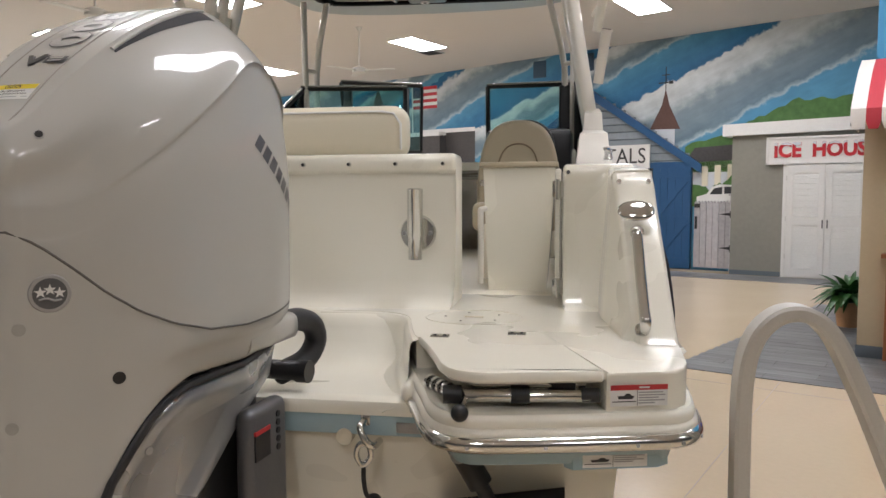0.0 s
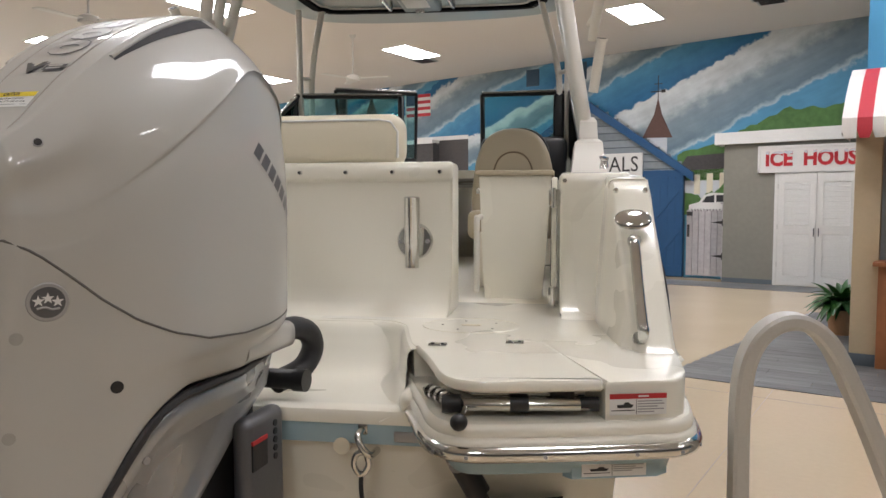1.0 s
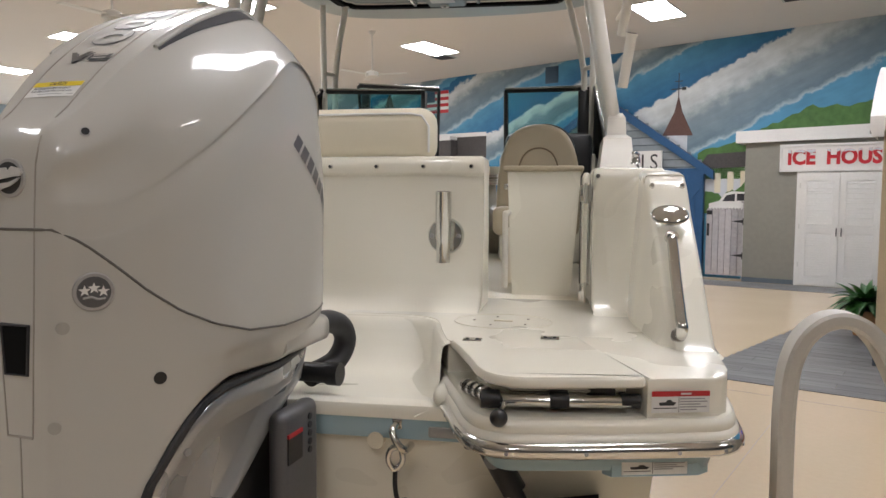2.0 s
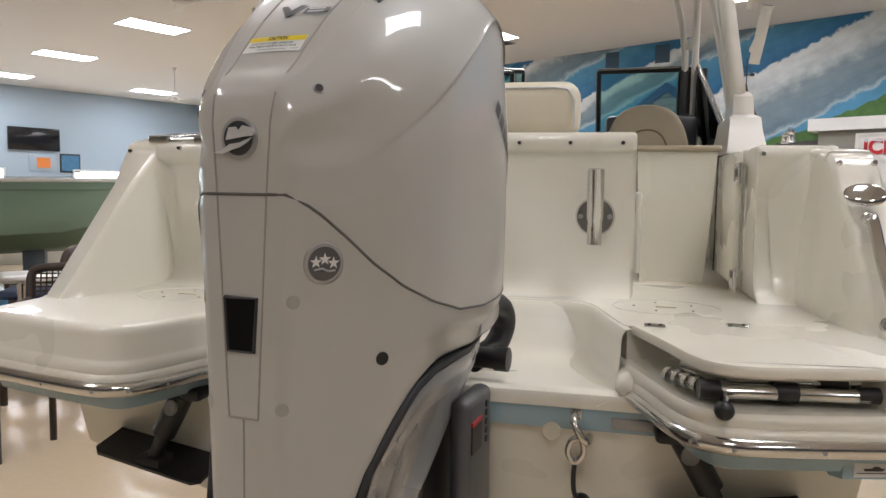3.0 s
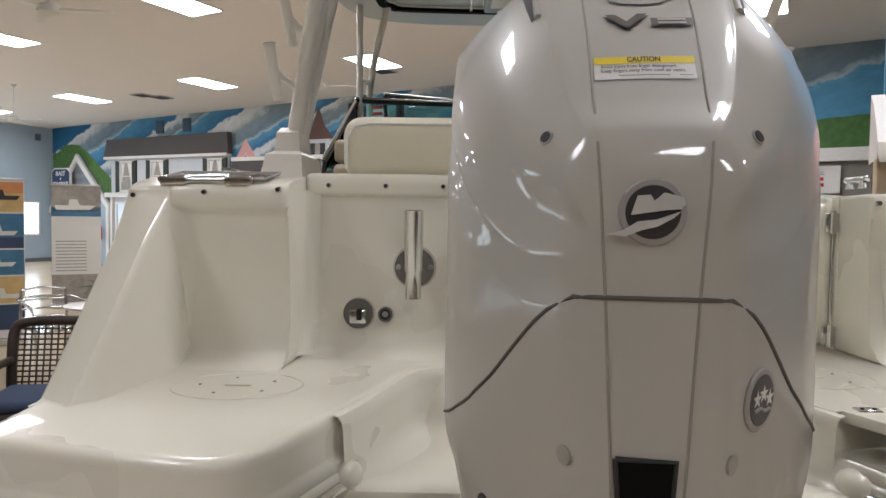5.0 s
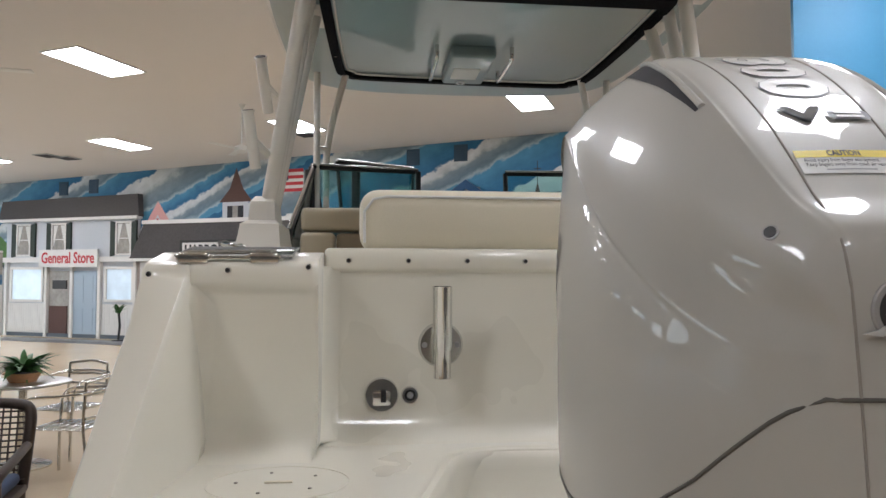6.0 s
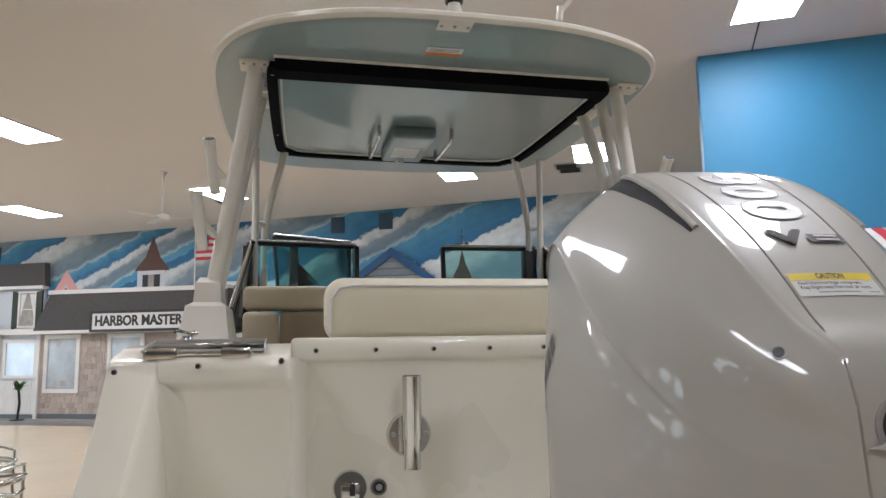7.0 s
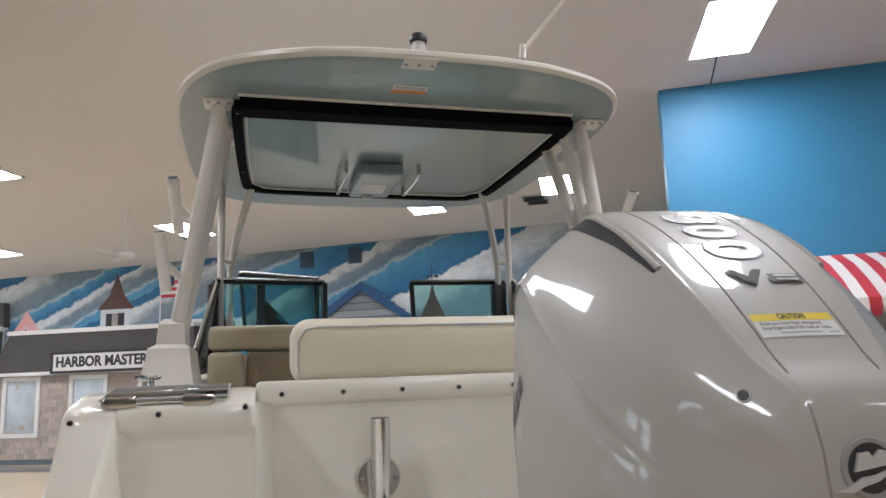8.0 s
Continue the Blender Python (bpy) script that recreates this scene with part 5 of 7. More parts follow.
for sg in (1, -1):
    p, n = beside(sg, 0.039, 1.666)
    part("plug_hole", disc(p, n, 0.0085, 0.004, 16), BADGE, cowl)
    part("plug", disc(p + n * 0.001, n, 0.0065, 0.004, 14), BLACK, cowl)
    # flat discs coloured as shade stand for the hollow dimples
    for f, z, r in ((0.014, 1.338, 0.011), (0.009, 1.169, 0.011)):
        p, n = rear(sg * (0.083 if z > 1.3 else 0.067), z)
        part("dimple", tube([p - n * 0.002, p + n * 0.0006], [r, r * 0.98], 16), DIMPLESHADE, cowl)
    p, n = beside(sg, 0.125, 1.233)
    part("bolt_hole", disc(p, n, 0.0115, 0.003, 16), BLACK, cowl)
    # air slots under the crown: dark sheets laid on stand for shaded depth
    A, B = [], []
    for f in np.linspace(0.20, 0.475, 16):
        k = (f - 0.20) / 0.275
        rs = float(np.interp(f, CF, [r[2] for r in CS]))
        w = 0.004 + 0.026 * k
        a = over(sg * (rs + 0.011), f, 0.0012)[0]
        b = over(sg * (rs + 0.011 + w), f, 0.0012)[0]
        A.append(a)
        B.append(b)
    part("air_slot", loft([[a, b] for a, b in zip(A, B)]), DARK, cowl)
    part("slot_lip", tube([a + Vector((-sg * 0.004, 0, 0.003)) for a in A], 0.005, 8), COWL, cowl)
    # side lettering as bars
    for k in range(7):
        f0 = 0.456 + 0.030 * k
        z0 = 1.672 - 0.0225 * k
        q = [beside(sg, f, z, 0.0012)[0] for f, z in ((f0, z0), (f0 + 0.023, z0 - 0.017), (f0 + 0.048, z0 + 0.009), (f0 + 0.025, z0 + 0.026))]
        if all(v is not None for v in q):
            part("bar", ([tuple(v) for v in q], [(0, 1, 2, 3)]), DARKMETAL, cowl, smooth=False)
vent = patch(rear, -0.031, 0.026, 1.258, 1.341, 0.002, MATTE, "drain_outlet", 6, 6, taper=0.22, label="black tapered outlet")
part("rim", tube([rear(a, z, 0.001)[0] for a, z in ((-0.032, 1.342), (0.027, 1.342), (0.021, 1.257), (-0.026, 1.257), (-0.032, 1.342))], 0.003, 8), RUBBER, vent)

# silver lower bracket: a rounded band round a sunk face
prof = [(0.69, 1.190), (0.58, 1.186), (0.47, 1.178), (0.37, 1.181), (0.275, 1.178), (0.222, 1.160), (0.186, 1.130), (0.155, 1.085), (0.122, 1.030), (0.06, 0.86), (0.02, 0.60), (0.20, 0.45), (0.30, 0.72), (0.40, 0.88), (0.48, 0.955), (0.55, 1.02), (0.62, 1.065), (0.675, 1.10)]
rw = [0.172, .198, .212, .214, .209, .200, .190, .174, .155, .125, .10, .10, .12, .138, .150, .158, .163, .165]


def sunk_ring(d, dw, sg):
    """The bracket's outline moved inward by d, its half width changed by dw."""
    m_ = len(prof)
    ring = []
    for i in range(m_):
        a, b = Vector(prof[i - 1]), Vector(prof[(i + 1) % m_])
        t = (b - a).normalized()
        ring.append((sg * (rw[i] + dw), prof[i][0] - t.y * d, prof[i][1] + t.x * d))
    return ring


bands = [(0.0, -0.022), (0.004, -0.008), (0.012, 0.0), (0.030, 0.003), (0.040, -0.001), (0.062, -0.013), (0.070, -0.015)]
bm = loft([sunk_ring(d, dw, 1) for d, dw in bands[::-1]] + [sunk_ring(d, dw, -1) for d, dw in bands], closed=True, caps=True)
brkt = part("side_bracket", bm, SILVER, motor, "silver painted lower cowling")
for sg in (1, -1):
    part("edge_seal", tube([(sg * (w + 0.001), y - 0.006, z + 0.005) for (y, z), w in list(zip(prof, rw))[:11]], 0.0095, 8), RUBBER, brkt)
    part("bolt", disc((sg * 0.178, 0.19, 1.075), (sg, -0.3, 0), 0.008, 0.012, 12), BADGE, brkt)
part("midsection", box(-0.10, 0.10, 0.10, 0.42, 0.30, 0.95, 0.03, 3), BLACK, motor)
mount = part("transom_bracket", box(-0.125, 0.125, 0.42, 0.68, 0.58, 1.10, 0.02, 3), BLACK, motor, "dark mounting bracket with trim numbers")
for sg in (1, -1):
    ck = part("clamp_plate", box(sg * 0.18 - 0.025, sg * 0.18 + 0.025, 0.51, 0.685, 0.50, 1.055, 0.022, 3), DARKMETAL, mount)
    part("label", box(sg * 0.2055 - 0.002, sg * 0.2055 + 0.002, 0.525, 0.592, 0.93, 0.995, 0), BLACK, ck)
    part("band", box(sg * 0.2055 - 0.003, sg * 0.2055 + 0.003, 0.525, 0.592, 0.993, 1.003, 0), RED, ck)
    for k in range(5):
        part("hole", disc((sg * 0.205, 0.632, 0.935 + 0.021 * k), (sg, 0, 0), 0.0085, 0.006, 14), BLACK, ck)
part("gearcase", loft([[(r * math.cos(a), 0.26 + l * math.sin(a), z) for a in np.linspace(0, 2 * math.pi, 20, endpoint=False)] for r, l, z in ((0.05, 0.16, 0.42), (0.04, 0.15, 0.34), (0.055, 0.20, 0.28), (0.06, 0.24, 0.24), (0.03, 0.16, 0.19), (0.01, 0.10, 0.05))], closed=True, caps=True), BLACK, motor)
hose = part("rigging_hose", tube(curve_pts([(0.145, 0.74, 1.217), (0.15, 0.84, 1.219), (0.158, 0.915, 1.192), (0.155, 0.945, 1.14), (0.14, 0.905, 1.09), (0.11, 0.81, 1.07)], 8), 0.032, 16), RUBBER, motor, "thick black ribbed rigging hose")
part("tilt_tube", tube([(0.05, 0.79, 1.087), (0.18, 0.79, 1.087)], 0.027, 16), BLACK, motor)
part("tilt_cap", tube([(0.18, 0.79, 1.087), (0.214, 0.79, 1.087)], 0.031, 16), BLACK, motor)
part("tilt_tube", tube([(-0.05, 0.79, 1.087), (-0.19, 0.79, 1.087)], 0.027, 16), BLACK, motor)
part("tilt_cap", tube([(-0.19, 0.79, 1.087), (-0.225, 0.79, 1.087), (-0.23, 0.79, 1.087)], [0.036, 0.036, 0.030], 18), BLACK, motor)
secs = []
for f_, xi, xo, zl, zh in ((0.46, 0.08, 0.243, 1.196, 1.283), (0.56, 0.09, 0.238, 1.194, 1.280), (0.64, 0.095, 0.222, 1.190, 1.270), (0.72, 0.10, 0.202, 1.184, 1.258), (0.775, 0.10, 0.190, 1.180, 1.252), (0.782, 0.105, 0.185, 1.184, 1.248)):
    cx_, cz_, hx, hz = (xi + xo) / 2, (zl + zh) / 2, (xo - xi) / 2, (zh - zl) / 2
    secs.append([(cx_ + hx * math.copysign(abs(math.cos(a)) ** 0.6, math.cos(a)), f_, cz_ + hz * math.copysign(abs(math.sin(a)) ** 0.6, math.sin(a))) for a in np.linspace(0, 2 * math.pi, 24, endpoint=False)])
part("hose_outlet", loft(secs, closed=True, caps=True), COWL, motor, "white chin of the lower cowl")

# ================= the room =================
U0, U1, V1 = -12.6, 24.0, 27.0


def in_room(ob, label="", kind="structure"):
    ob.matrix_basis = ROOM
    return tagged(ob, label, kind=kind)


in_room(part("floor", box(U0 - 0.3, U1 + 0.3, -V1 - 0.3, 0.3, -0.15, 0.0), FLOORM, None), "glossy beige showroom floor")
bm = bmesh.new()
v = [bm.verts.new((u, y, ceil_z(u) + d)) for d in (0, 0.2) for u, y in ((U0 - 0.3, 0.3), (U1 + 0.3, 0.3), (U1 + 0.3, -V1 - 0.3), (U0 - 0.3, -V1 - 0.3))]
for f in ((0, 1, 2, 3), (7, 6, 5, 4), (0, 4, 5, 1), (1, 5, 6, 2), (2, 6, 7, 3), (3, 7, 4, 0)):
    bm.faces.new([v[i] for i in f])
in_room(part("ceiling", bm, CEILM, None), "off-white painted ceiling")
in_room(part("wall_mural", slab([(U0, 0), (13.2, 0), (13.2, ceil_z(13.2) + 0.1), (U0, ceil_z(U0) + 0.1)], 0.0, 0.25), MURAL, None), "wall painted with a blue sky and streaks of cloud")
in_room(part("wall_left", box(U0 - 0.25, U0, -V1, 0.25, 0, 4.6), WALLGREY, None), "blue-grey painted wall")
in_room(part("wall_return", box(13.0, 13.2, -7.0, 0.0, 0, 5.1), WALLPALE, None), "grey return wall")
in_room(part("wall_blue", box(9.9, U1, -7.15, -6.95, 0, 5.4), WALLBLUE, None), "bright blue painted wall")
in_room(part("wall_right", box(U1, U1 + 0.25, -V1, -7.0, 0, 5.6), WALLDIM, None), "plain grey wall")
in_room(part("wall_back", box(U0, U1, -V1 - 0.25, -V1, 0, 5.6), WALLDIM, None), "plain grey wall")
in_room(part("baseboard", box(U0 + 0.001, U0 + 0.02, -V1, 0, 0, 0.12), SKIRT, None), "dark skirting board")
# floor joints
for k in range(6):
    in_room(part("floor_joint", box(U0, U1, -9.05 - 3.05 * k, -9.045 - 3.05 * k, 0.0, 0.0012), SHINGLE, None, smooth=False), "thin floor joint")
for k in range(7):
    in_room(part("floor_joint", box(-9 + 4.6 * k, -8.995 + 4.6 * k, -V1, 0, 0.0, 0.0011), SHINGLE, None, smooth=False), "thin floor joint")

# ceiling lights
def troffer(u, v, w=0.60, l=1.22):
    z = ceil_z(u)
    t = thing("ceiling_light", "recessed rectangular fluorescent ceiling light, lit", "ceiling light", ROOM @ pose(u, -v, z, 0, -math.degrees(math.atan(SKEW)), 0), "ceiling lights")
    part("diffuser", box(-w / 2, w / 2, -l / 2, l / 2, -0.012, -0.006), LAMP, t, "glowing diffuser")
    for a, b, c, d in ((-w / 2 - 0.025, w / 2 + 0.025, -l / 2 - 0.025, -l / 2), (-w / 2 - 0.025, w / 2 + 0.025, l / 2, l / 2 + 0.025), (-w / 2 - 0.025, -w / 2, -l / 2, l / 2), (w / 2, w / 2 + 0.025, -l / 2, l / 2)):
        part("frame", box(a, b, c, d, -0.016, 0.0), WHITEP, t)


for u, v in [(-10.75, 3.3), (-7.0, 3.1), (-2.93, 3.0), (1.45, 2.96), (6.15, 2.85), (8.62, 3.3), (-10.9, 7.4), (-7.2, 7.5), (-3.15, 7.68), (0.97, 7.6), (5.6, 7.9), (10.43, 8.58),
             # unseen lamps at guessed spots, added to light the stern and cowl
             (5.6, 12.4), (10.1, 12.7), (15.4, 12.4), (6.4, 17.2), (11.5, 18.2), (15.4, 17.4)]:
    troffer(u, v)
part("conduit", tube([ROOM @ Vector((10.4, -8.1, ceil_z(10.4) - 0.006)), ROOM @ Vector((10.5, -6.97, ceil_z(10.5) - 0.006))], 0.008, 8), DARK, None)
bpy.data.objects["conduit"]["kind"] = "structure"


def ceiling_vent(u, v):
    z = ceil_z(u)
    t = thing("ceiling_vent", "small grey ceiling vent", "ceiling vent", ROOM @ pose(u, -v, z), "ceiling vents")
    part("plate", box(-0.22, 0.22, -0.22, 0.22, -0.02, -0.002, 0.004), WALLPALE, t)
    for k in range(5):
        part("slat", box(-0.18, 0.18, -0.18 + 0.08 * k, -0.14 + 0.08 * k, -0.03, -0.02), DARK, t)


for u, v in ((1.2, 2.15), (-5.35, 2.72), (-5.2, 2.28), (8.15, 2.55), (8.2, 2.25)):
    ceiling_vent(u, v)


def ceiling_fan(u, v, yaw, z=None):
    zc = ceil_z(u)
    t = thing("ceiling_fan", "white three-bladed ceiling fan on a long rod", "ceiling fan", ROOM @ pose(u, -v, zc, 0, 0, yaw), "ceiling fans")
    part("rod", tube([(0, 0, 0), (0, 0, -0.75)], 0.014), PAPER, t)
    part("canopy", tube([(0, 0, 0), (0, 0, -0.07)], [0.07, 0.03]), PAPER, t)
    part("motor", tube([(0, 0, -0.72), (0, 0, -0.75), (0, 0, -0.83), (0, 0, -0.86)], [0.04, 0.12, 0.13, 0.05], 20), PAPER, t)
    for k in range(3):
        a = 2 * math.pi * k / 3
        bm = box(0.12, 0.70, -0.065, 0.065, -0.80, -0.788, 0.005)
        bmesh.ops.transform(bm, matrix=Matrix.Rotation(a, 4, "Z"), verts=bm.verts[:])
        part("blade", bm, PAPER, t)


ceiling_fan(1.44, 4.8, 20)
ceiling_fan(-6.75, 5.05, 10)
ceiling_fan(1.5, 9.95, 35)

# ---- painted and built facades along the mural ----
def facade(name, label, cat="shop front"):
    return thing(name, label, cat, ROOM)


def boards(parent, poly_u, z0, z1, step, y, material, name="board", clip=None, gap=0.0):
    """Lapped boards between z0 and z1; clip gives the span of u at a height."""
    z = z0
    while z < z1 - 0.01:
        zt = min(z + step, z1)
        a, b = clip((z + zt) / 2) if clip else poly_u
        if b - a > 0.05:
            bm = bmesh.new()
            zt -= gap
            q = [(a, y - 0.028, z), (b, y - 0.028, z), (b, y - 0.006, zt), (a, y - 0.006, zt), (a, y, z), (b, y, z), (b, y, zt), (a, y, zt)]
            vs = [bm.verts.new(p) for p in q]
            for f in ((0, 1, 2, 3), (0, 4, 5, 1), (3, 2, 6, 7), (0, 3, 7, 4), (1, 5, 6, 2)):
                bm.faces.new([vs[i] for i in f])
            part(name, bm, material, parent, smooth=False)
            zt += gap
        z = zt


def window(parent, u0, u1, z0, z1, y, glassm=PANEWARM, frame_w=0.06, mull=0, frame_m=WHITEP):
    w = part("window", slab(rect(u0, u1, z0, z1), y - 0.012, y), glassm, parent, smooth=False)
    for a in (rect(u0 - frame_w, u0, z0 - frame_w, z1 + frame_w), rect(u1, u1 + frame_w, z0 - frame_w, z1 + frame_w), rect(u0, u1, z1, z1 + frame_w), rect(u0, u1, z0 - frame_w, z0)):
        part("frame", slab(a, y - 0.05, y), frame_m, w, smooth=False)
    for k in range(mull):
        c = z0 + (z1 - z0) * (k + 1) / (mull + 1)
        part("mullion", slab(rect(u0, u1, c - 0.012, c + 0.012), y - 0.03, y), frame_m, w, smooth=False)
    return w


# painted hills and steeples lie flat on the wall
def painted(name, label, polys):
    t = thing(name, label, "mural painting", ROOM)
    for k, (poly, m_) in enumerate(polys):
        part("painted_shape", slab(poly, -0.004 - 0.003 * (k + 1), -0.001), m_, t, smooth=False)
    return t


def hill(pts, base):
    return [(pts[0][0], base)] + pts + [(pts[-1][0], base)]


def rough_line(pts, amp, seed):
    rnd = random.Random(seed)
    out_ = []
    for (a, b), (c, d) in zip(pts, pts[1:]):
        for k in range(6):
            t = k / 6
            out_.append((a + (c - a) * t, b + (d - b) * t + rnd.uniform(-amp, amp)))
    return out_ + [pts[-1]]


painted("painted_hill", "green hill painted low on the sky", [(hill(rough_line([(6.1, 2.55), (6.9, 2.75), (7.5, 3.05), (8.2, 3.35), (8.8, 3.32), (9.6, 3.55), (10.6, 3.6), (12.9, 3.3)], 0.035, 1), 2.0), GREENP)])
painted("painted_hill", "green hill painted behind the bait shop", [(hill(rough_line([(-12.58, 3.4), (-11.9, 3.75), (-11.3, 3.72), (-10.5, 3.15), (-9.8, 2.6)], 0.03, 2), 1.5), GREENP)])
painted("painted_steeple", "brown church steeple with a weather vane painted on the sky", [
    (rect(5.46, 5.88, 2.3, 2.95), SIDING), ([(5.36, 2.92), (5.99, 2.9), (5.76, 3.40), (5.68, 3.74), (5.60, 3.40)], DARKRED),
    (rect(5.672, 5.686, 3.7, 4.2), INK), (rect(5.53, 5.83, 3.86, 3.88), INK), (rect(5.75, 5.83, 3.84, 3.90), INK), (rect(5.60, 5.76, 4.02, 4.035), INK)])
painted("painted_steeple", "brown cupola with a small belfry painted on the sky", [
    (rect(-2.47, -1.70, 3.05, 3.58), SIDING), ([(-2.56, 3.56), (-1.58, 3.56), (-1.86, 3.90), (-2.06, 4.42), (-2.25, 3.90)], DARKRED),
    (rect(-2.32, -2.16, 3.12, 3.46), DARK), (rect(-2.0, -1.84, 3.12, 3.46), DARK), (rect(-2.16, -2.0, 3.12, 3.46), PICGREY)])
painted("painted_house", "pink gabled house painted on the sky", [([(-5.0, 2.3), (-3.95, 2.3), (-3.95, 2.9), (-4.5, 3.66), (-5.0, 2.9)], PINK), ([(-4.62, 2.6), (-4.38, 2.6), (-4.38, 3.1), (-4.5, 3.3), (-4.62, 3.1)], SIDING), (rect(-4.53, -4.47, 2.6, 3.2), LETTERRED)])
painted("painted_house", "white house, hedge and parked white car painted on the wall", [
    (rect(6.2, 7.3, 1.5, 2.25), SIDING), ([(6.1, 2.2), (7.3, 2.24), (7.3, 2.55), (6.3, 2.5)], ROOFM),
    (rect(6.45, 6.57, 1.72, 2.12), VINYL), (rect(6.70, 6.82, 1.72, 2.14), VINYL), (rect(6.95, 7.06, 1.74, 2.15), VINYL),
    (hill(rough_line([(6.2, 1.75), (6.6, 1.66), (6.9, 1.8), (7.3, 2.2)], 0.04, 5), 1.3), GREENP),
    ([(6.36, 1.32), (7.3, 1.32), (7.3, 1.72), (6.80, 1.75), (6.66, 1.70), (6.56, 1.56), (6.36, 1.50)], PAPER), ([(6.62, 1.55), (6.70, 1.67), (6.86, 1.70), (6.86, 1.55)], DARK), (rect(6.9, 7.15, 1.56, 1.70), DARK)])
flag = painted("painted_flag", "striped red, white and blue flag painted on the sky", [(rect(-0.88, -0.13, 3.76, 4.32), PAPER)] + [(rect(-0.88, -0.13, 3.76 + 0.16 * k, 3.84 + 0.16 * k), LETTERRED) for k in range(4)] + [(rect(-0.88, -0.55, 4.04, 4.32), NAVY), (rect(-0.91, -0.885, 2.6, 4.4), WHITEP)])
painted("painted_roof", "dark painted roof with a pale ridge", [([(-0.95, 2.2), (1.0, 2.2), (1.0, 3.12), (-0.55, 3.16)], ROOFM), (rect(-0.6, 1.0, 3.12, 3.22), WHITEP)])
for u, z in ((2.76, 4.43), (3.92, 4.47), (-7.75, 4.12), (-6.68, 4.14)):
    t = thing("wall_vent", "dark louvred wall vent high on the mural", "wall vent", ROOM, "wall vents")
    part("frame", slab(rect(u - 0.16, u + 0.16, z - 0.19, z + 0.19), -0.02, 0), VENTBLUE, t, smooth=False)
    for k in range(6):
        part("slat", slab(rect(u - 0.13, u + 0.13, z - 0.165 + 0.056 * k, z - 0.13 + 0.056 * k), -0.035, -0.02), VENTBLUE, t, smooth=False)

# rentals shed
shed = facade("rental_shed", "grey clapboard rental shed with blue trim and blue door", "shed")
pk, ev = (4.08, 3.84), 2.22
# dark backing paints in the shadow lines seen through the board gaps
part("shadow_backing", slab([(1.9, 0), (6.27, 0), (6.27, 2.25), pk, (1.9, 2.35)], -0.06, -0.01), SKIRT, shed, smooth=False)
boards(shed, (1.9, 6.27), 2.1, 3.7, 0.16, -0.06, BOARD, gap=0.022, clip=lambda z: (max(1.9, pk[0] - (pk[1] - z) / 0.705), min(6.27, pk[0] + (pk[1] - z) / 0.705)))
boards(shed, (1.9, 5.36), 0.1, 2.1, 0.16, -0.06, BOARD, gap=0.022)
for sg in (1, -1):
    part("fascia", slab([(pk[0], pk[1]), (pk[0] + sg * 2.38, pk[1] - 1.68), (pk[0] + sg * 2.38, pk[1] - 1.86), (pk[0], pk[1] - 0.2)], -0.16, -0.05), SHEDBLUE, shed, "blue fascia board", smooth=False)
part("lintel", slab(rect(5.0, 6.3, 2.10, 2.22), -0.12, -0.05), SHEDBLUE, shed, smooth=False)
part("opening", slab(rect(5.30, 5.50, 0, 2.1), -0.075, -0.055), DARK, shed, smooth=False)
dr = part("door", slab(rect(5.48, 6.27, 0.02, 2.1), -0.13, -0.07), SHEDBLUE, shed, "dark blue plank door", smooth=False)
for k in range(5):
    part("plank", slab(rect(5.49 + 0.156 * k, 5.64 + 0.156 * k, 0.03, 2.09), -0.14, -0.13), SHEDBLUE, dr, smooth=False)
for z in (0.12, 0.98, 1.9):
    part("brace", slab(rect(5.5, 6.25, z, z + 0.12), -0.16, -0.14), SHEDBLUE, dr, smooth=False)
for z in (0.24, 1.1):
    part("brace", slab([(5.52, z), (5.64, z), (6.24, z + 0.74), (6.12, z + 0.74)], -0.158, -0.14), SHEDBLUE, dr, smooth=False)
sg_ = part("sign", slab(rect(3.62, 5.42, 2.1, 2.6), -0.20, -0.15), WHITEP, shed, "white rentals sign", smooth=False)
lettering("lettering", "RENTALS", 0.46, 1.62, on_wall(4.52, -0.204, 2.35), INK, sg_)

# picket gate
fen = facade("picket_gate", "weathered grey plank gate with scalloped top and black strap hinges", "gate")
for k in range(6):
    u = 6.34 + 0.122 * k
    part("plank", slab([(u, 0.06), (u + 0.114, 0.06), (u + 0.114, 1.38), (u + 0.085, 1.42), (u + 0.057, 1.36), (u + 0.03, 1.42), (u, 1.38)], -0.10 - 0.003 * (k % 2), -0.06), FENCE, fen, smooth=False)
part("post", slab(rect(7.05, 7.18, 0, 1.52), -0.16, -0.04), FENCE, fen, smooth=False)
part("post_cap", slab(rect(7.02, 7.22, 1.52, 1.55), -0.18, -0.02), FENCE, fen, smooth=False)
for z in (0.45, 1.13):
    h = part("strap_hinge", slab([(6.82, z + 0.02), (7.06, z - 0.015), (7.06, z + 0.055)], -0.115, -0.10), BLACK, fen, smooth=False)
    part("hinge_plate", slab(rect(7.05, 7.08, z - 0.05, z + 0.09), -0.17, -0.15), BLACK, fen, smooth=False)
part("latch", slab(rect(6.36, 6.40, 0.85, 1.1), -0.13, -0.10), BLACK, fen, smooth=False)
part("latch", slab(rect(6.35, 6.45, 1.28, 1.36), -0.13, -0.10), BLACK, fen, smooth=False)

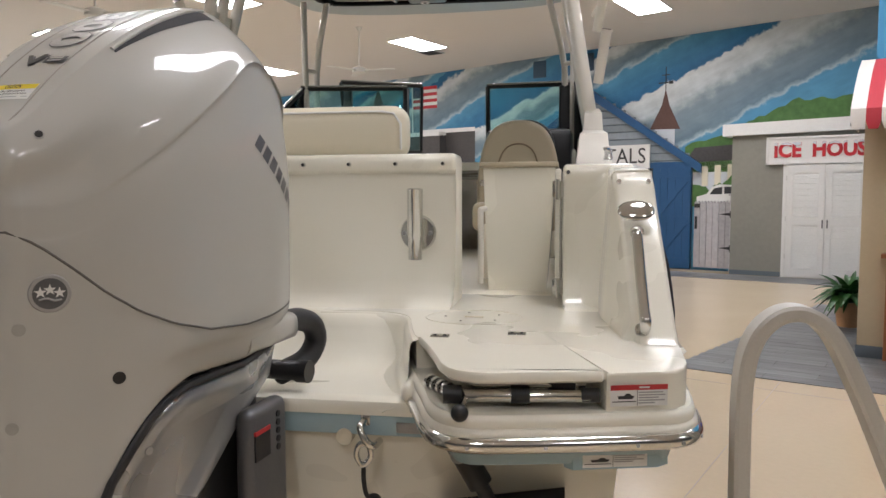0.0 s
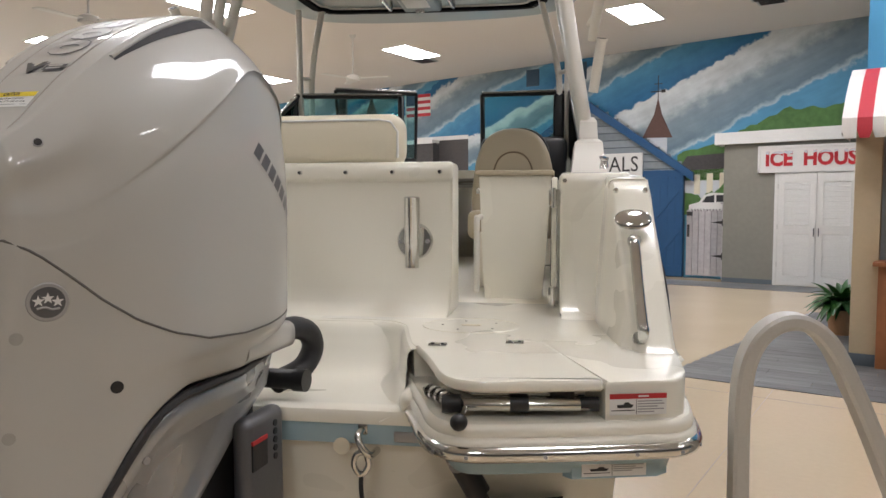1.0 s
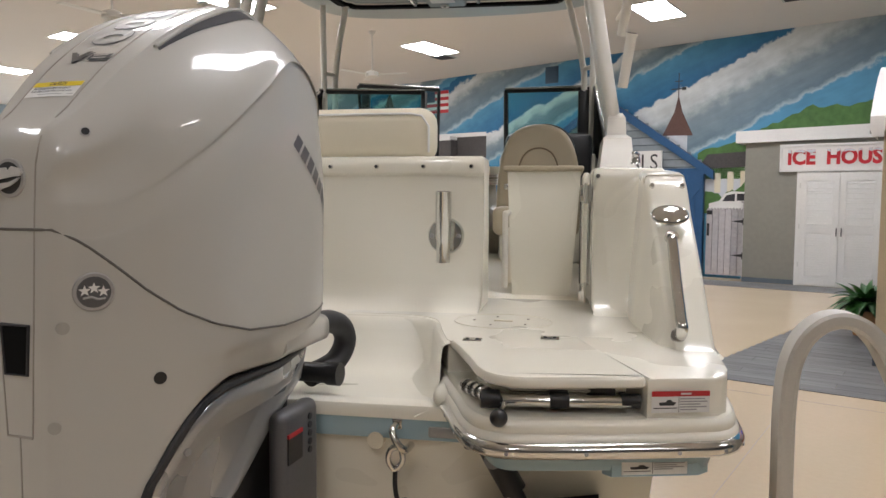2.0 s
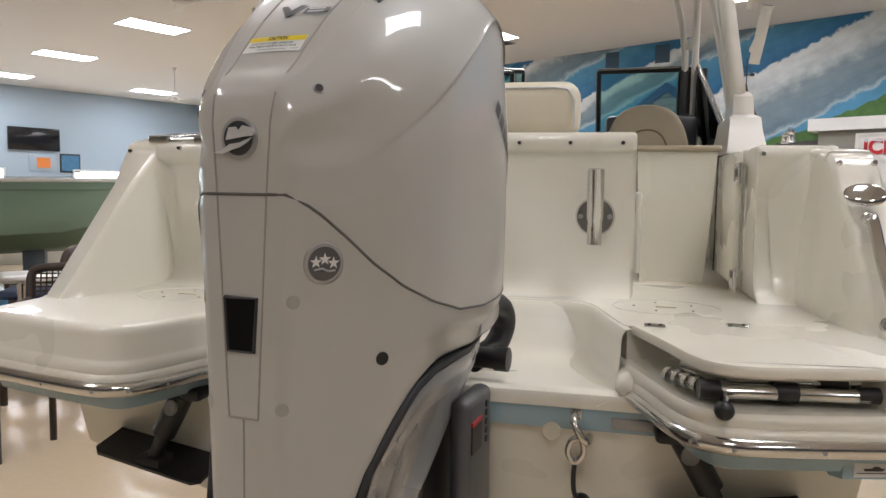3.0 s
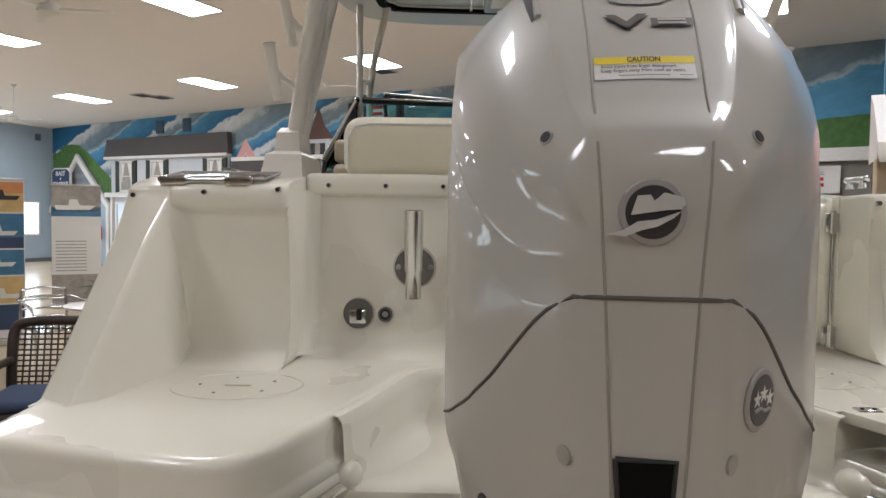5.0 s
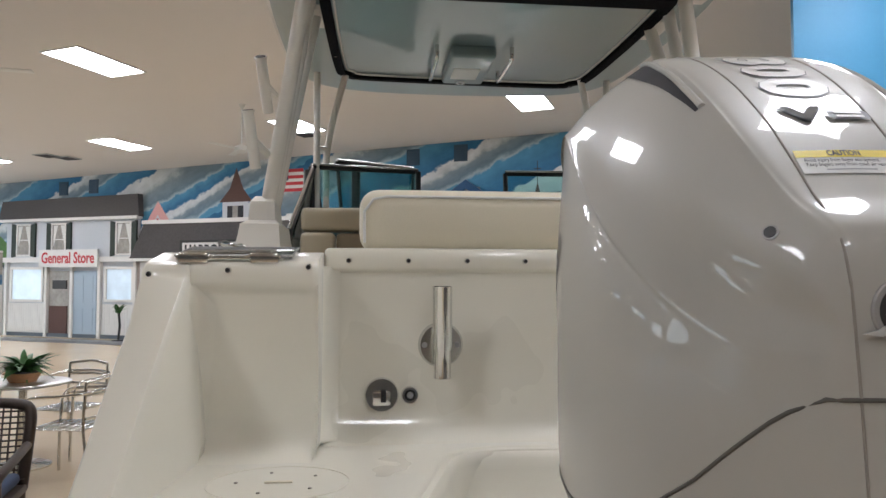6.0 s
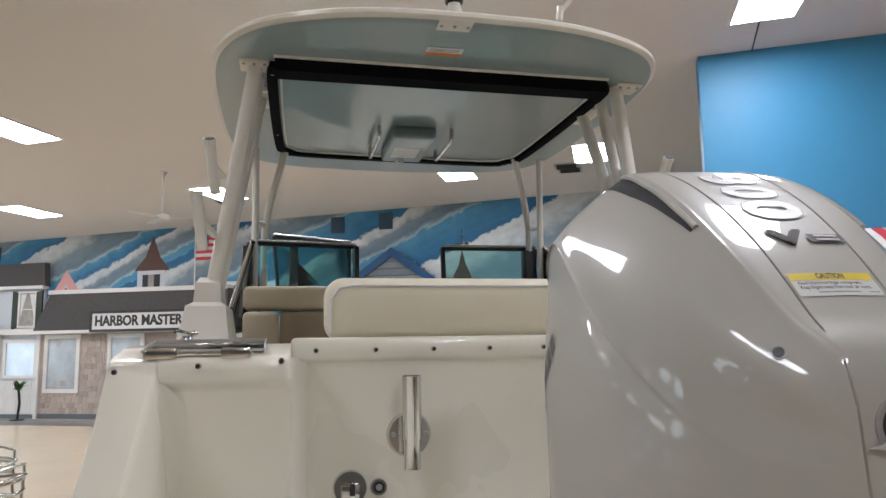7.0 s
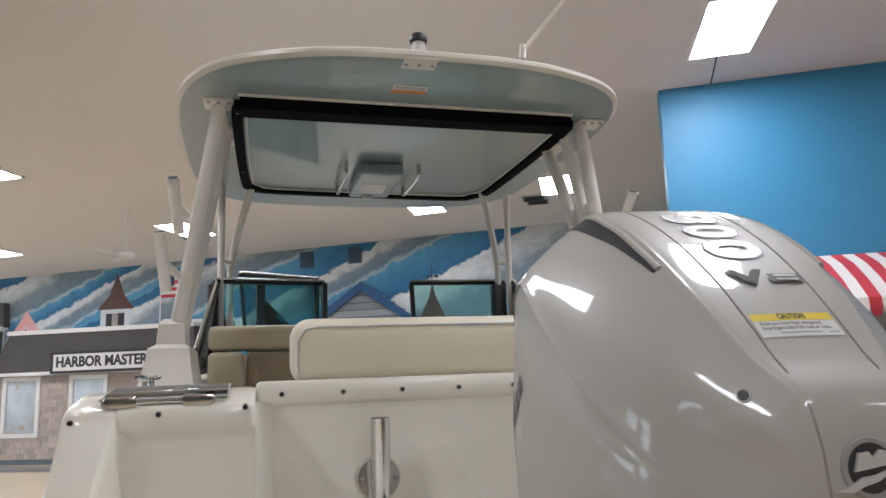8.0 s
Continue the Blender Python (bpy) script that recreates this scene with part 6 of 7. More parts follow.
# ice house
ice = facade("ice_house", "grey plywood ice house front with white louvred double doors", "shed")
part("wall", slab(rect(7.14, 12.0, 0.0, 2.72), -0.50, -0.02), GREYWALL, ice, smooth=False)
part("skirting", slab(rect(7.14, 8.08, 0.0, 0.09), -0.515, -0.50), SKIRT, ice, smooth=False)
part("roof_slab", slab([(6.98, 2.66), (12.1, 2.70), (12.1, 2.95), (6.98, 2.88)], -0.62, -0.02), WHITEP, ice, "white roof edge", smooth=False)
s2 = part("sign", slab(rect(7.78, 9.80, 2.12, 2.58), -0.56, -0.50), WHITEP, ice, "white ice house sign with red letters", smooth=False)
for a in (rect(7.76, 9.82, 2.56, 2.60), rect(7.76, 9.82, 2.10, 2.14), rect(7.76, 7.80, 2.10, 2.60), rect(9.78, 9.82, 2.10, 2.60)):
    part("frame", slab(a, -0.585, -0.50), WHITEP, s2, smooth=False)
lettering("lettering", "ICE  HOUSE", 0.36, 1.66, on_wall(8.72, -0.566, 2.345), LETTERRED, s2, "red block letters", 0.006, 0.015)
snow = lettering("snow_caps", "ICE  HOUSE", 0.36, 1.66, on_wall(8.72, -0.574, 2.345), SIDING, s2, "white snow on the letters", 0.004, 0.013)
sbm = bmesh.new()
sbm.from_mesh(snow.data)
inv = on_wall(8.72, -0.574, 2.345).inverted()
for v in sbm.verts:
    v.co = inv @ v.co
bmesh.ops.bisect_plane(sbm, geom=sbm.verts[:] + sbm.edges[:] + sbm.faces[:], plane_co=(0, 0.104, 0), plane_no=(0, 1, 0), clear_inner=True)
for v in sbm.verts:
    if v.co.y < 0.108:
        v.co.y += 0.012 * math.sin(58 * v.co.x) + 0.007 * math.sin(131 * v.co.x)
    v.co = on_wall(8.72, -0.574, 2.345) @ v.co
sbm.to_mesh(snow.data)
sbm.free()
dd = part("double_door", slab(rect(8.12, 9.42, 0.0, 2.10), -0.53, -0.50), WHITEP, ice, "white louvred double door", smooth=False)
for a in (rect(8.06, 8.12, 0, 2.14), rect(9.42, 9.48, 0, 2.14), rect(8.06, 9.48, 2.10, 2.16)):
    part("casing", slab(a, -0.55, -0.50), WHITEP, dd, smooth=False)
for c in (8.13, 8.775):
    leaf = part("leaf", slab(rect(c, c + 0.635, 0.02, 2.08), -0.548, -0.53), WHITEP, dd, smooth=False)
    for a in (rect(c, c + 0.10, 0.02, 2.08), rect(c + 0.535, c + 0.635, 0.02, 2.08), rect(c + 0.1, c + 0.535, 1.93, 2.08), rect(c + 0.1, c + 0.535, 0.98, 1.12), rect(c + 0.1, c + 0.535, 0.02, 0.18)):
        part("stile", slab(a, -0.572, -0.548), WHITEP, leaf, smooth=False)
    for z0, z1 in ((0.19, 0.97), (1.13, 1.92)):
        nn = 18
        for k in range(nn):
            za = z0 + (z1 - z0) * k / nn
            bm = bmesh.new()
            q = [(c + 0.1, -0.568, za), (c + 0.535, -0.568, za), (c + 0.535, -0.550, za + (z1 - z0) / nn), (c + 0.1, -0.550, za + (z1 - z0) / nn), (c + 0.1, -0.556, za - 0.004), (c + 0.535, -0.556, za - 0.004)]
            vs = [bm.verts.new(p) for p in q]
            bm.faces.new(vs[:4])
            bm.faces.new((vs[0], vs[4], vs[5], vs[1]))
            part("louvre", bm, WHITEP, leaf, smooth=False)
for u in (8.735, 8.815):
    part("handle", slab(rect(u - 0.008, u + 0.008, 0.93, 1.08), -0.60, -0.572), BLACK, dd, smooth=False)
for z in (0.35, 1.05, 1.8):
    part("hinge", slab(rect(8.112, 8.135, z, z + 0.09), -0.575, -0.55), BRUSHED, dd, smooth=False)

# harbor master front
hm = facade("harbor_master_office", "shingled harbor master front with a dark roof and white sign")
part("wall", slab(rect(-5.05, 0.1, 0.0, 2.2), -0.10, -0.01), SHINGLE, hm, smooth=False)
boards(hm, (-3.2, 0.1), 0.12, 2.15, 0.135, -0.10, SHINGLE, "shingle_course")
rnd = random.Random(77)
for k in range(15):
    u = -5.05
    while u < -3.22:
        w = min(rnd.uniform(0.11, 0.24), -3.2 - u)
        z = 0.12 + 0.135 * k
        part("shingle", slab(rect(u + 0.003, u + w - 0.003, z + rnd.uniform(-0.008, 0.004), z + 0.128), -0.125 - rnd.uniform(0, 0.008), -0.10), SHINGLE, hm, smooth=False)
        u += w

part("roof", slab([(-5.15, 2.12), (0.15, 2.12), (0.15, 3.05), (-4.68, 3.05)], -0.30, -0.02), ROOFM, hm, "dark shingled roof", smooth=False)
part("ridge", slab([(-4.72, 3.03), (0.15, 3.03), (0.15, 3.13), (-4.72, 3.13)], -0.34, -0.02), WHITEP, hm, smooth=False)
part("eave", slab(rect(-5.15, 0.15, 2.06, 2.14), -0.34, -0.05), WHITEP, hm, smooth=False)
s3_ = part("sign", slab(rect(-3.36, -0.86, 2.12, 2.54), -0.42, -0.36), WHITEP, hm, "white harbor master sign", smooth=False)
for a in (rect(-3.42, -0.80, 2.52, 2.58), rect(-3.42, -0.80, 2.08, 2.14), rect(-3.42, -3.36, 2.08, 2.58), rect(-0.86, -0.80, 2.08, 2.58)):
    part("frame", slab(a, -0.44, -0.36), INK, s3_, smooth=False)
lettering("lettering", "HARBOR MASTER", 0.33, 2.36, on_wall(-2.11, -0.425, 2.33), INK, s3_, "", 0.004, 0.012)
window(hm, -4.80, -3.98, 0.72, 1.94, -0.12, frame_w=0.10)
window(hm, -3.0, -2.2, 0.72, 1.94, -0.12, frame_w=0.10)
part("skirting", slab(rect(-5.05, 0.1, 0.0, 0.12), -0.14, -0.10), SKIRT, hm, smooth=False)
part("corner_board", slab(rect(-5.08, -4.96, 0.0, 2.1), -0.13, -0.05), SHINGLE, hm, smooth=False)

# general store
gs = facade("general_store", "white clapboard general store front with dark shutters")
part("wall", slab(rect(-9.75, -5.05, 0.0, 3.3), -0.08, -0.01), SIDING, gs, smooth=False)
boards(gs, (-9.7, -5.1), 2.2, 3.26, 0.11, -0.08, SIDING)
part("roof", slab([(-9.95, 3.26), (-4.95, 3.26), (-5.0, 3.86), (-9.8, 3.80)], -0.20, -0.01), ROOFM, gs, "grey roof", smooth=False)
part("eave", slab(rect(-9.9, -4.98, 3.20, 3.28), -0.24, -0.02), WHITEP, gs, smooth=False)
part("cornice", slab(rect(-9.9, -5.0, 2.06, 2.2), -0.22, -0.02), WHITEP, gs, smooth=False)
for a in (-9.05, -7.75, -5.5):
    w = window(gs, a - 0.22, a + 0.22, 2.28, 3.10, -0.10, PICGREY, 0.05, 1)
    part("curtain", slab([(a - 0.2, 3.08), (a - 0.05, 3.08), (a - 0.2, 2.5)], -0.125, -0.112), PAPER, w, smooth=False)
    part("curtain", slab([(a + 0.2, 3.08), (a + 0.05, 3.08), (a + 0.2, 2.5)], -0.125, -0.112), PAPER, w, smooth=False)
    for sg in (-1, 1):
        part("shutter", slab([(a + sg * 0.26, 2.24), (a + sg * 0.44, 2.20), (a + sg * 0.44, 3.16), (a + sg * 0.26, 3.12)], -0.15, -0.10), SHUTTER, gs, smooth=False)
s4 = part("sign", slab(rect(-8.28, -6.22, 1.92, 2.40), -0.30, -0.24), WHITEP, gs, "white general store sign with red lettering", smooth=False)
lettering("lettering", "General Store", 0.42, 1.86, on_wall(-7.25, -0.304, 2.16), LETTERRED, s4, "", 0.003, 0.008)
window(gs, -9.45, -8.35, 1.02, 1.86, -0.10, PANEGLOW, 0.07)
window(gs, -6.05, -5.2, 1.05, 1.86, -0.10, PANEGLOW, 0.07)
for a, b in ((-9.6, -8.2), (-6.2, -5.12)):
    pn = part("panelling", slab(rect(a, b, 0.1, 0.92), -0.12, -0.08), WHITEP, gs, smooth=False)
    k = a + 0.03
    while k < b - 0.06:
        part("slat", slab(rect(k, k + 0.075, 0.12, 0.9), -0.13, -0.12), WHITEP, pn, smooth=False)
        k += 0.085
part("opening", slab(rect(-8.1, -7.3, 0.0, 1.82), -0.10, -0.08), PICGREY, gs, "open doorway into the store", smooth=False)
part("cabinet", slab(rect(-8.05, -7.42, 0.02, 0.85), -0.13, -0.10), DARKRED, gs, smooth=False)
part("picture", slab(rect(-7.95, -7.45, 1.32, 1.56), -0.13, -0.10), INK, gs, smooth=False)
d2 = part("door", slab(rect(-7.2, -6.4, 0.02, 1.82), -0.13, -0.08), WALLGREY, gs, "pale blue panelled door", smooth=False)
for z0, z1 in ((0.15, 0.8), (0.95, 1.7)):
    for c in (-7.12, -6.78):
        part("door_panel", slab(rect(c, c + 0.28, z0, z1), -0.14, -0.13), WALLGREY, d2, smooth=False)
for a in (-8.2, -7.28, -6.32, -5.12, -9.7):
    part("post", slab(rect(a, a + 0.09, 0, 2.06), -0.18, -0.08), WHITEP, gs, smooth=False)
part("skirting", slab(rect(-9.75, -5.05, 0, 0.1), -0.14, -0.12), SKIRT, gs, smooth=False)
# planter post by the store
pp = thing("plant_stand", "dark slender plant stand with a small shrub", "plant stand", ROOM @ pose(-5.22, -0.55, 0))
part("stem", tube([(0, 0, 0), (0.05, 0, 0.4), (0, 0, 0.75)], 0.03), BLACK, pp)
part("base", tube([(0, 0, 0), (0, 0, 0.03)], 0.16), BLACK, pp)

# bait and tackle front
bt = facade("bait_shop", "grey shingled bait shop gable with white trim and a navy sign")
gp = (-11.26, 3.42)
part("wall", slab([(-12.55, 0), (-9.85, 0), (-9.85, 1.9), gp, (-12.55, 1.75)], -0.07, -0.012), BOARD, bt, smooth=False)
boards(bt, (-12.5, -9.9), 1.5, 3.3, 0.13, -0.07, BOARD, clip=lambda z: (max(-12.5, gp[0] - (gp[1] - z) / 1.25), min(-9.9, gp[0] + (gp[1] - z) / 1.12)))
part("trim", slab([gp, (-12.58, 1.72), (-12.58, 1.50), (gp[0], gp[1] - 0.22)], -0.16, -0.05), WHITEP, bt, smooth=False)
part("trim", slab([gp, (-9.78, 1.80), (-9.78, 1.58), (gp[0], gp[1] - 0.22)], -0.16, -0.05), WHITEP, bt, smooth=False)
s5 = part("sign", slab([(-12.25, 2.30), (-11.35, 2.30), (-11.35, 2.86), (-11.5, 2.98), (-12.1, 2.98), (-12.25, 2.86)], -0.30, -0.24), WHITEP, bt, "navy bait and tackle sign", smooth=False)
part("field", slab([(-12.21, 2.34), (-11.39, 2.34), (-11.39, 2.84), (-11.52, 2.94), (-12.08, 2.94), (-12.21, 2.84)], -0.306, -0.30), NAVY, s5, smooth=False)
lettering("lettering", "BAIT", 0.20, 0.46, on_wall(-11.80, -0.309, 2.80), PAPER, s5, "", 0.002, 0.006)
lettering("lettering", "&", 0.12, 0.07, on_wall(-11.80, -0.309, 2.64), PAPER, s5, "", 0.002, 0.004)
lettering("lettering", "TACKLE", 0.20, 0.72, on_wall(-11.80, -0.309, 2.46), PAPER, s5, "", 0.002, 0.006)
part("opening", slab(rect(-10.6, -9.95, 0, 1.9), -0.10, -0.07), WALLGREY, bt, smooth=False)
part("corner_post", slab(rect(-9.95, -9.82, 0, 1.7), -0.14, -0.06), WHITEP, bt, smooth=False)
part("panelling", slab(rect(-12.3, -10.7, 0.0, 1.75), -0.09, -0.07), WHITEP, bt, smooth=False)
fe = thing("fire_extinguisher", "dark red fire extinguisher on the wall", "fire extinguisher", ROOM @ pose(-10.15, -0.22, 0.75))
part("cylinder", tube([(0, 0, 0), (0, 0, 0.02), (0, 0, 0.40), (0, 0, 0.46)], [0.07, 0.085, 0.085, 0.03], 16), STRIPE_R, fe)
part("valve", tube([(0, 0, 0.46), (0, 0, 0.54)], 0.025), BLACK, fe)

# plank walkways on the floor
def plank_patch(name, label, polyfn, u0, u1, v0, v1, width=0.18, length=1.25):
    t = thing(name, label, "floor", ROOM, kind="structure")
    j = 0
    v_ = v0
    while v_ < v1 - 0.02:
        u_ = u0 - (j % 3) * 0.4
        while u_ < u1:
            a, b = max(u_, polyfn(v_)[0]), min(u_ + length, polyfn(v_)[1])
            if b - a > 0.04:
                part("plank", box(a + 0.002, b - 0.002, -v_ - width + 0.003, -v_, 0.0, 0.006), PLANK, t, smooth=False)
            u_ += length
        v_ += width
        j += 1
    return t


plank_patch("plank_walk", "grey wood-look plank strip before the painted shops", lambda v: (-9.0, 12.0), -9.0, 12.0, 0.62, 1.5, 0.22, 2.4)
# the walk to the kiosk lies across the floor
plank_patch("plank_walk", "grey wood-look plank floor leading to the kiosk", lambda v: (8.5 + (8.5 - v) * 0.13, 13.9), 8.4, 13.9, 3.9, 8.55, 0.185, 1.25)

# ---- kiosk under the blue wall ----
ki = thing("kiosk", "beige serving kiosk with a wooden counter and dark screen", "kiosk", ROOM)
part("pier", box(9.84, 10.06, -7.35, -6.90, 0.12, 2.62, 0.006), BEIGE, ki)
part("skirting", box(9.83, 10.07, -7.36, -6.89, 0.0, 0.12, 0.003), SKIRT, ki)
part("fascia", box(9.84, 14.0, -7.20, -7.16, 2.2, 2.8), BEIGE, ki)
ctr = part("counter", box(10.06, 13.8, -7.42, -7.16, 0.0, 0.97, 0.006), WOOD, ki, "reddish wood counter")
part("counter_top", box(10.02, 13.9, -7.55, -7.16, 0.97, 1.01, 0.008), WOOD, ctr)
part("backing", box(10.06, 13.8, -7.17, -7.155, 1.01, 2.3), WALLPALE, ki)
sc = part("screen", box(10.14, 10.80, -7.40, -7.34, 1.12, 1.62, 0.01), SCREEN, ki, "dark monitor showing blue")
part("display", box(10.17, 10.77, -7.405, -7.401, 1.15, 1.59), SCREENLIT, sc)
part("stand", box(10.35, 10.6, -7.48, -7.28, 1.01, 1.13, 0.01), BLACK, sc)
aw = thing("awning", "red and white striped scalloped canvas awning", "awning", ROOM)
n = 0
u = 9.78
while u < 14.2:
    m_ = STRIPE_R if n % 2 else STRIPE_W
    w = 0.115
    bm = bmesh.new()
    pr = [(-7.18, 2.82), (-7.5, 2.68), (-7.8, 2.49), (-8.06, 2.28), (-8.07, 2.18), (-8.06, 2.11)]
    secs = [[(u, y, z), (u + w, y, z)] for y, z in pr[:-1]]
    secs.append([(u + 0.022, pr[-1][0], pr[-1][1]), (u + w - 0.022, pr[-1][0], pr[-1][1])])
    loft(secs, bm=bm)
    loft([[(a, b + 0.004, c - 0.006) for a, b, c in s] for s in secs], bm=bm)
    part("stripe", bm, m_, aw)
    u += w
    n += 1
part("end_panel", ([(9.78, -7.18, 2.81), (9.78, -7.18, 2.14), (9.78, -8.055, 2.14), (9.78, -8.055, 2.28), (9.78, -7.8, 2.48), (9.78, -7.5, 2.67)], [(0, 1, 2, 3, 4, 5)]), STRIPE_W, aw)
part("batten", tube([(9.78, -8.045, 2.265), (14.2, -8.045, 2.265)], 0.012), POWDER, aw)


# ---- plants ----
def leaf_blade(bm, base, az, length, width, rise, droop, rnd):
    d = Vector((math.cos(az), math.sin(az), 0))
    s = Vector((-d.y, d.x, 0))
    prev = None
    for k in range(7):
        t = k / 6
        p = Vector(base) + d * length * t * (0.55 + 0.45 * t) + Vector((0, 0, rise * t - droop * t * t))
        w = width * math.sin(math.pi * min(0.98, 0.08 + t * 0.92)) ** 0.8
        a, c, b = bm.verts.new(p + s * w), bm.verts.new(p - Vector((0, 0, w * 0.35))), bm.verts.new(p - s * w)
        if prev:
            bm.faces.new((prev[0], a, c, prev[1]))
            bm.faces.new((prev[1], c, b, prev[2]))
        prev = (a, c, b)


def potted_plant(m, label, n, length, height, pot_r=0.16, pot_h=0.28, seed=3):
    t = thing("potted_plant", label, "plant", m)
    rnd = random.Random(seed)
    if pot_h:
        pt = part("pot", tube([(0, 0, 0), (0, 0, pot_h * 0.85), (0, 0, pot_h * 0.86), (0, 0, pot_h)], [pot_r * 0.75, pot_r, pot_r * 1.1, pot_r * 1.1], 20), POT, t, "terracotta pot")
        part("soil", disc((0, 0, pot_h), (0, 0, 1), pot_r * 0.95, 0.01, 20), DARK, pt)
    for k in range(n):
        bm = bmesh.new()
        az = rnd.uniform(0, 2 * math.pi)
        l = length * rnd.uniform(0.6, 1.1)
        leaf_blade(bm, (rnd.uniform(-.04, .04), rnd.uniform(-.04, .04), pot_h), az, l, l * 0.13, height * rnd.uniform(0.6, 1.2), height * rnd.uniform(0.4, 1.1), rnd)
        part("leaf", bm, LEAF, t)
    return t


potted_plant(ROOM @ pose(9.62, -5.6, 0), "lush green lily in a terracotta pot on the plank floor", 70, 0.40, 0.52, 0.15, 0.30, 3)
potted_plant(pose(-3.50, 4.58, 0.725), "low green plant in a dark bowl on a table", 60, 0.25, 0.24, 0.14, 0.08, 5)
potted_plant(pose(-7.4, 8.0, 0.725), "low green plant beside the menu board", 40, 0.42, 0.40, 0.16, 0.12, 8)
pb = bpy.data.objects["plant_stand"]
for k in range(30):
    rnd = random.Random(100 + k)
    bm = bmesh.new()
    leaf_blade(bm, (rnd.uniform(-.05, .05), rnd.uniform(-.05, .05), 0.72), rnd.uniform(0, 6.28), rnd.uniform(0.10, 0.2), 0.03, rnd.uniform(0.15, 0.4), 0.15, rnd)
    part("leaf", bm, LEAF, pb)


# ---- boarding step rail beside the boat ----
hr = thing("step_handrail", "bent flat-bar aluminium boarding step handrail", "handrail", pose(0, 0, 0))
path = curve_pts([(1.365, -0.80, 0.0), (1.365, -0.80, 0.4), (1.365, -0.80, 0.9), (1.366, -0.80, 1.14), (1.385, -0.80, 1.245), (1.43, -0.80, 1.300), (1.485, -0.80, 1.308), (1.535, -0.80, 1.272), (1.58, -0.80, 1.19), (1.66, -0.80, 1.0), (1.85, -0.80, 0.5), (2.03, -0.80, 0.0)], 12)
bm = bmesh.new()
rings = []
for i, p in enumerate(path):
    d = (Vector(path[min(i + 1, len(path) - 1)]) - Vector(path[max(i - 1, 0)])).normalized()
    nrm = Vector((d.z, 0, -d.x))
    ring = []
    for a, b in ((-0.011, -0.028), (-0.006, -0.031), (0.006, -0.031), (0.011, -0.028), (0.011, 0.028), (0.006, 0.031), (-0.006, 0.031), (-0.011, 0.028)):
        ring.append(bm.verts.new(Vector(p) + nrm * a * 1.5 + Vector((0, b, 0))))
    rings.append(ring)
for a, b in zip(rings, rings[1:]):
    for k in range(8):
        bm.faces.new((a[k], a[(k + 1) % 8], b[(k + 1) % 8], b[k]))
bm.faces.new(rings[0])
bm.faces.new(rings[-1][::-1])
part("bar", bm, RAILM, hr, smooth=False)
for x in (1.365, 2.03):
    part("foot", box(x - 0.06, x + 0.06, -0.86, -0.74, 0.0, 0.012, 0.003), BRUSHED, hr)


# ---- cafe furniture ----
def rattan_chair(m):
    c = thing("rattan_chair", "dark brown open-weave rattan armchair with a blue cushion", "chair", m, "rattan chairs")
    for x, y, h in ((-0.27, -0.25, 0.62), (0.27, -0.25, 0.62), (-0.25, 0.27, 0.46), (0.25, 0.27, 0.46)):
        part("leg", tube([(x, y, 0), (x, y, h)], 0.024, 10), RATTAN, c)
    part("seat", box(-0.28, 0.28, -0.26, 0.30, 0.38, 0.43, 0.015), RATTAN, c)
    part("cushion", box(-0.25, 0.25, -0.22, 0.27, 0.43, 0.50, 0.03, 3), CUSHION, c, "blue seat cushion")
    fr = part("back_frame", tube(curve_pts([(-0.25, 0.28, 0.40), (-0.265, 0.33, 0.64), (-0.265, 0.38, 0.82), (-0.20, 0.395, 0.868), (0.0, 0.40, 0.88), (0.20, 0.395, 0.868), (0.265, 0.38, 0.82), (0.265, 0.33, 0.64), (0.25, 0.28, 0.40)], 4), 0.032, 10), RATTAN, c)
    for k in range(13):
        x = -0.24 + 0.48 * k / 12
        part("strand", tube([(x, 0.31, 0.48), (x, 0.385, 0.86)], 0.006, 6), RATTAN, fr)
    for k in range(11):
        z = 0.50 + 0.033 * k
        y = 0.31 + 0.075 * (z - 0.48) / 0.38
        part("strand", tube([(-0.25, y, z), (0.25, y, z)], 0.006, 6), RATTAN, fr)
    for sg in (-1, 1):
        part("arm", tube(curve_pts([(sg * 0.265, 0.33, 0.64), (sg * 0.285, 0.0, 0.63), (sg * 0.28, -0.24, 0.60), (sg * 0.26, -0.26, 0.55)], 5), 0.026, 10), RATTAN, c)
    return c


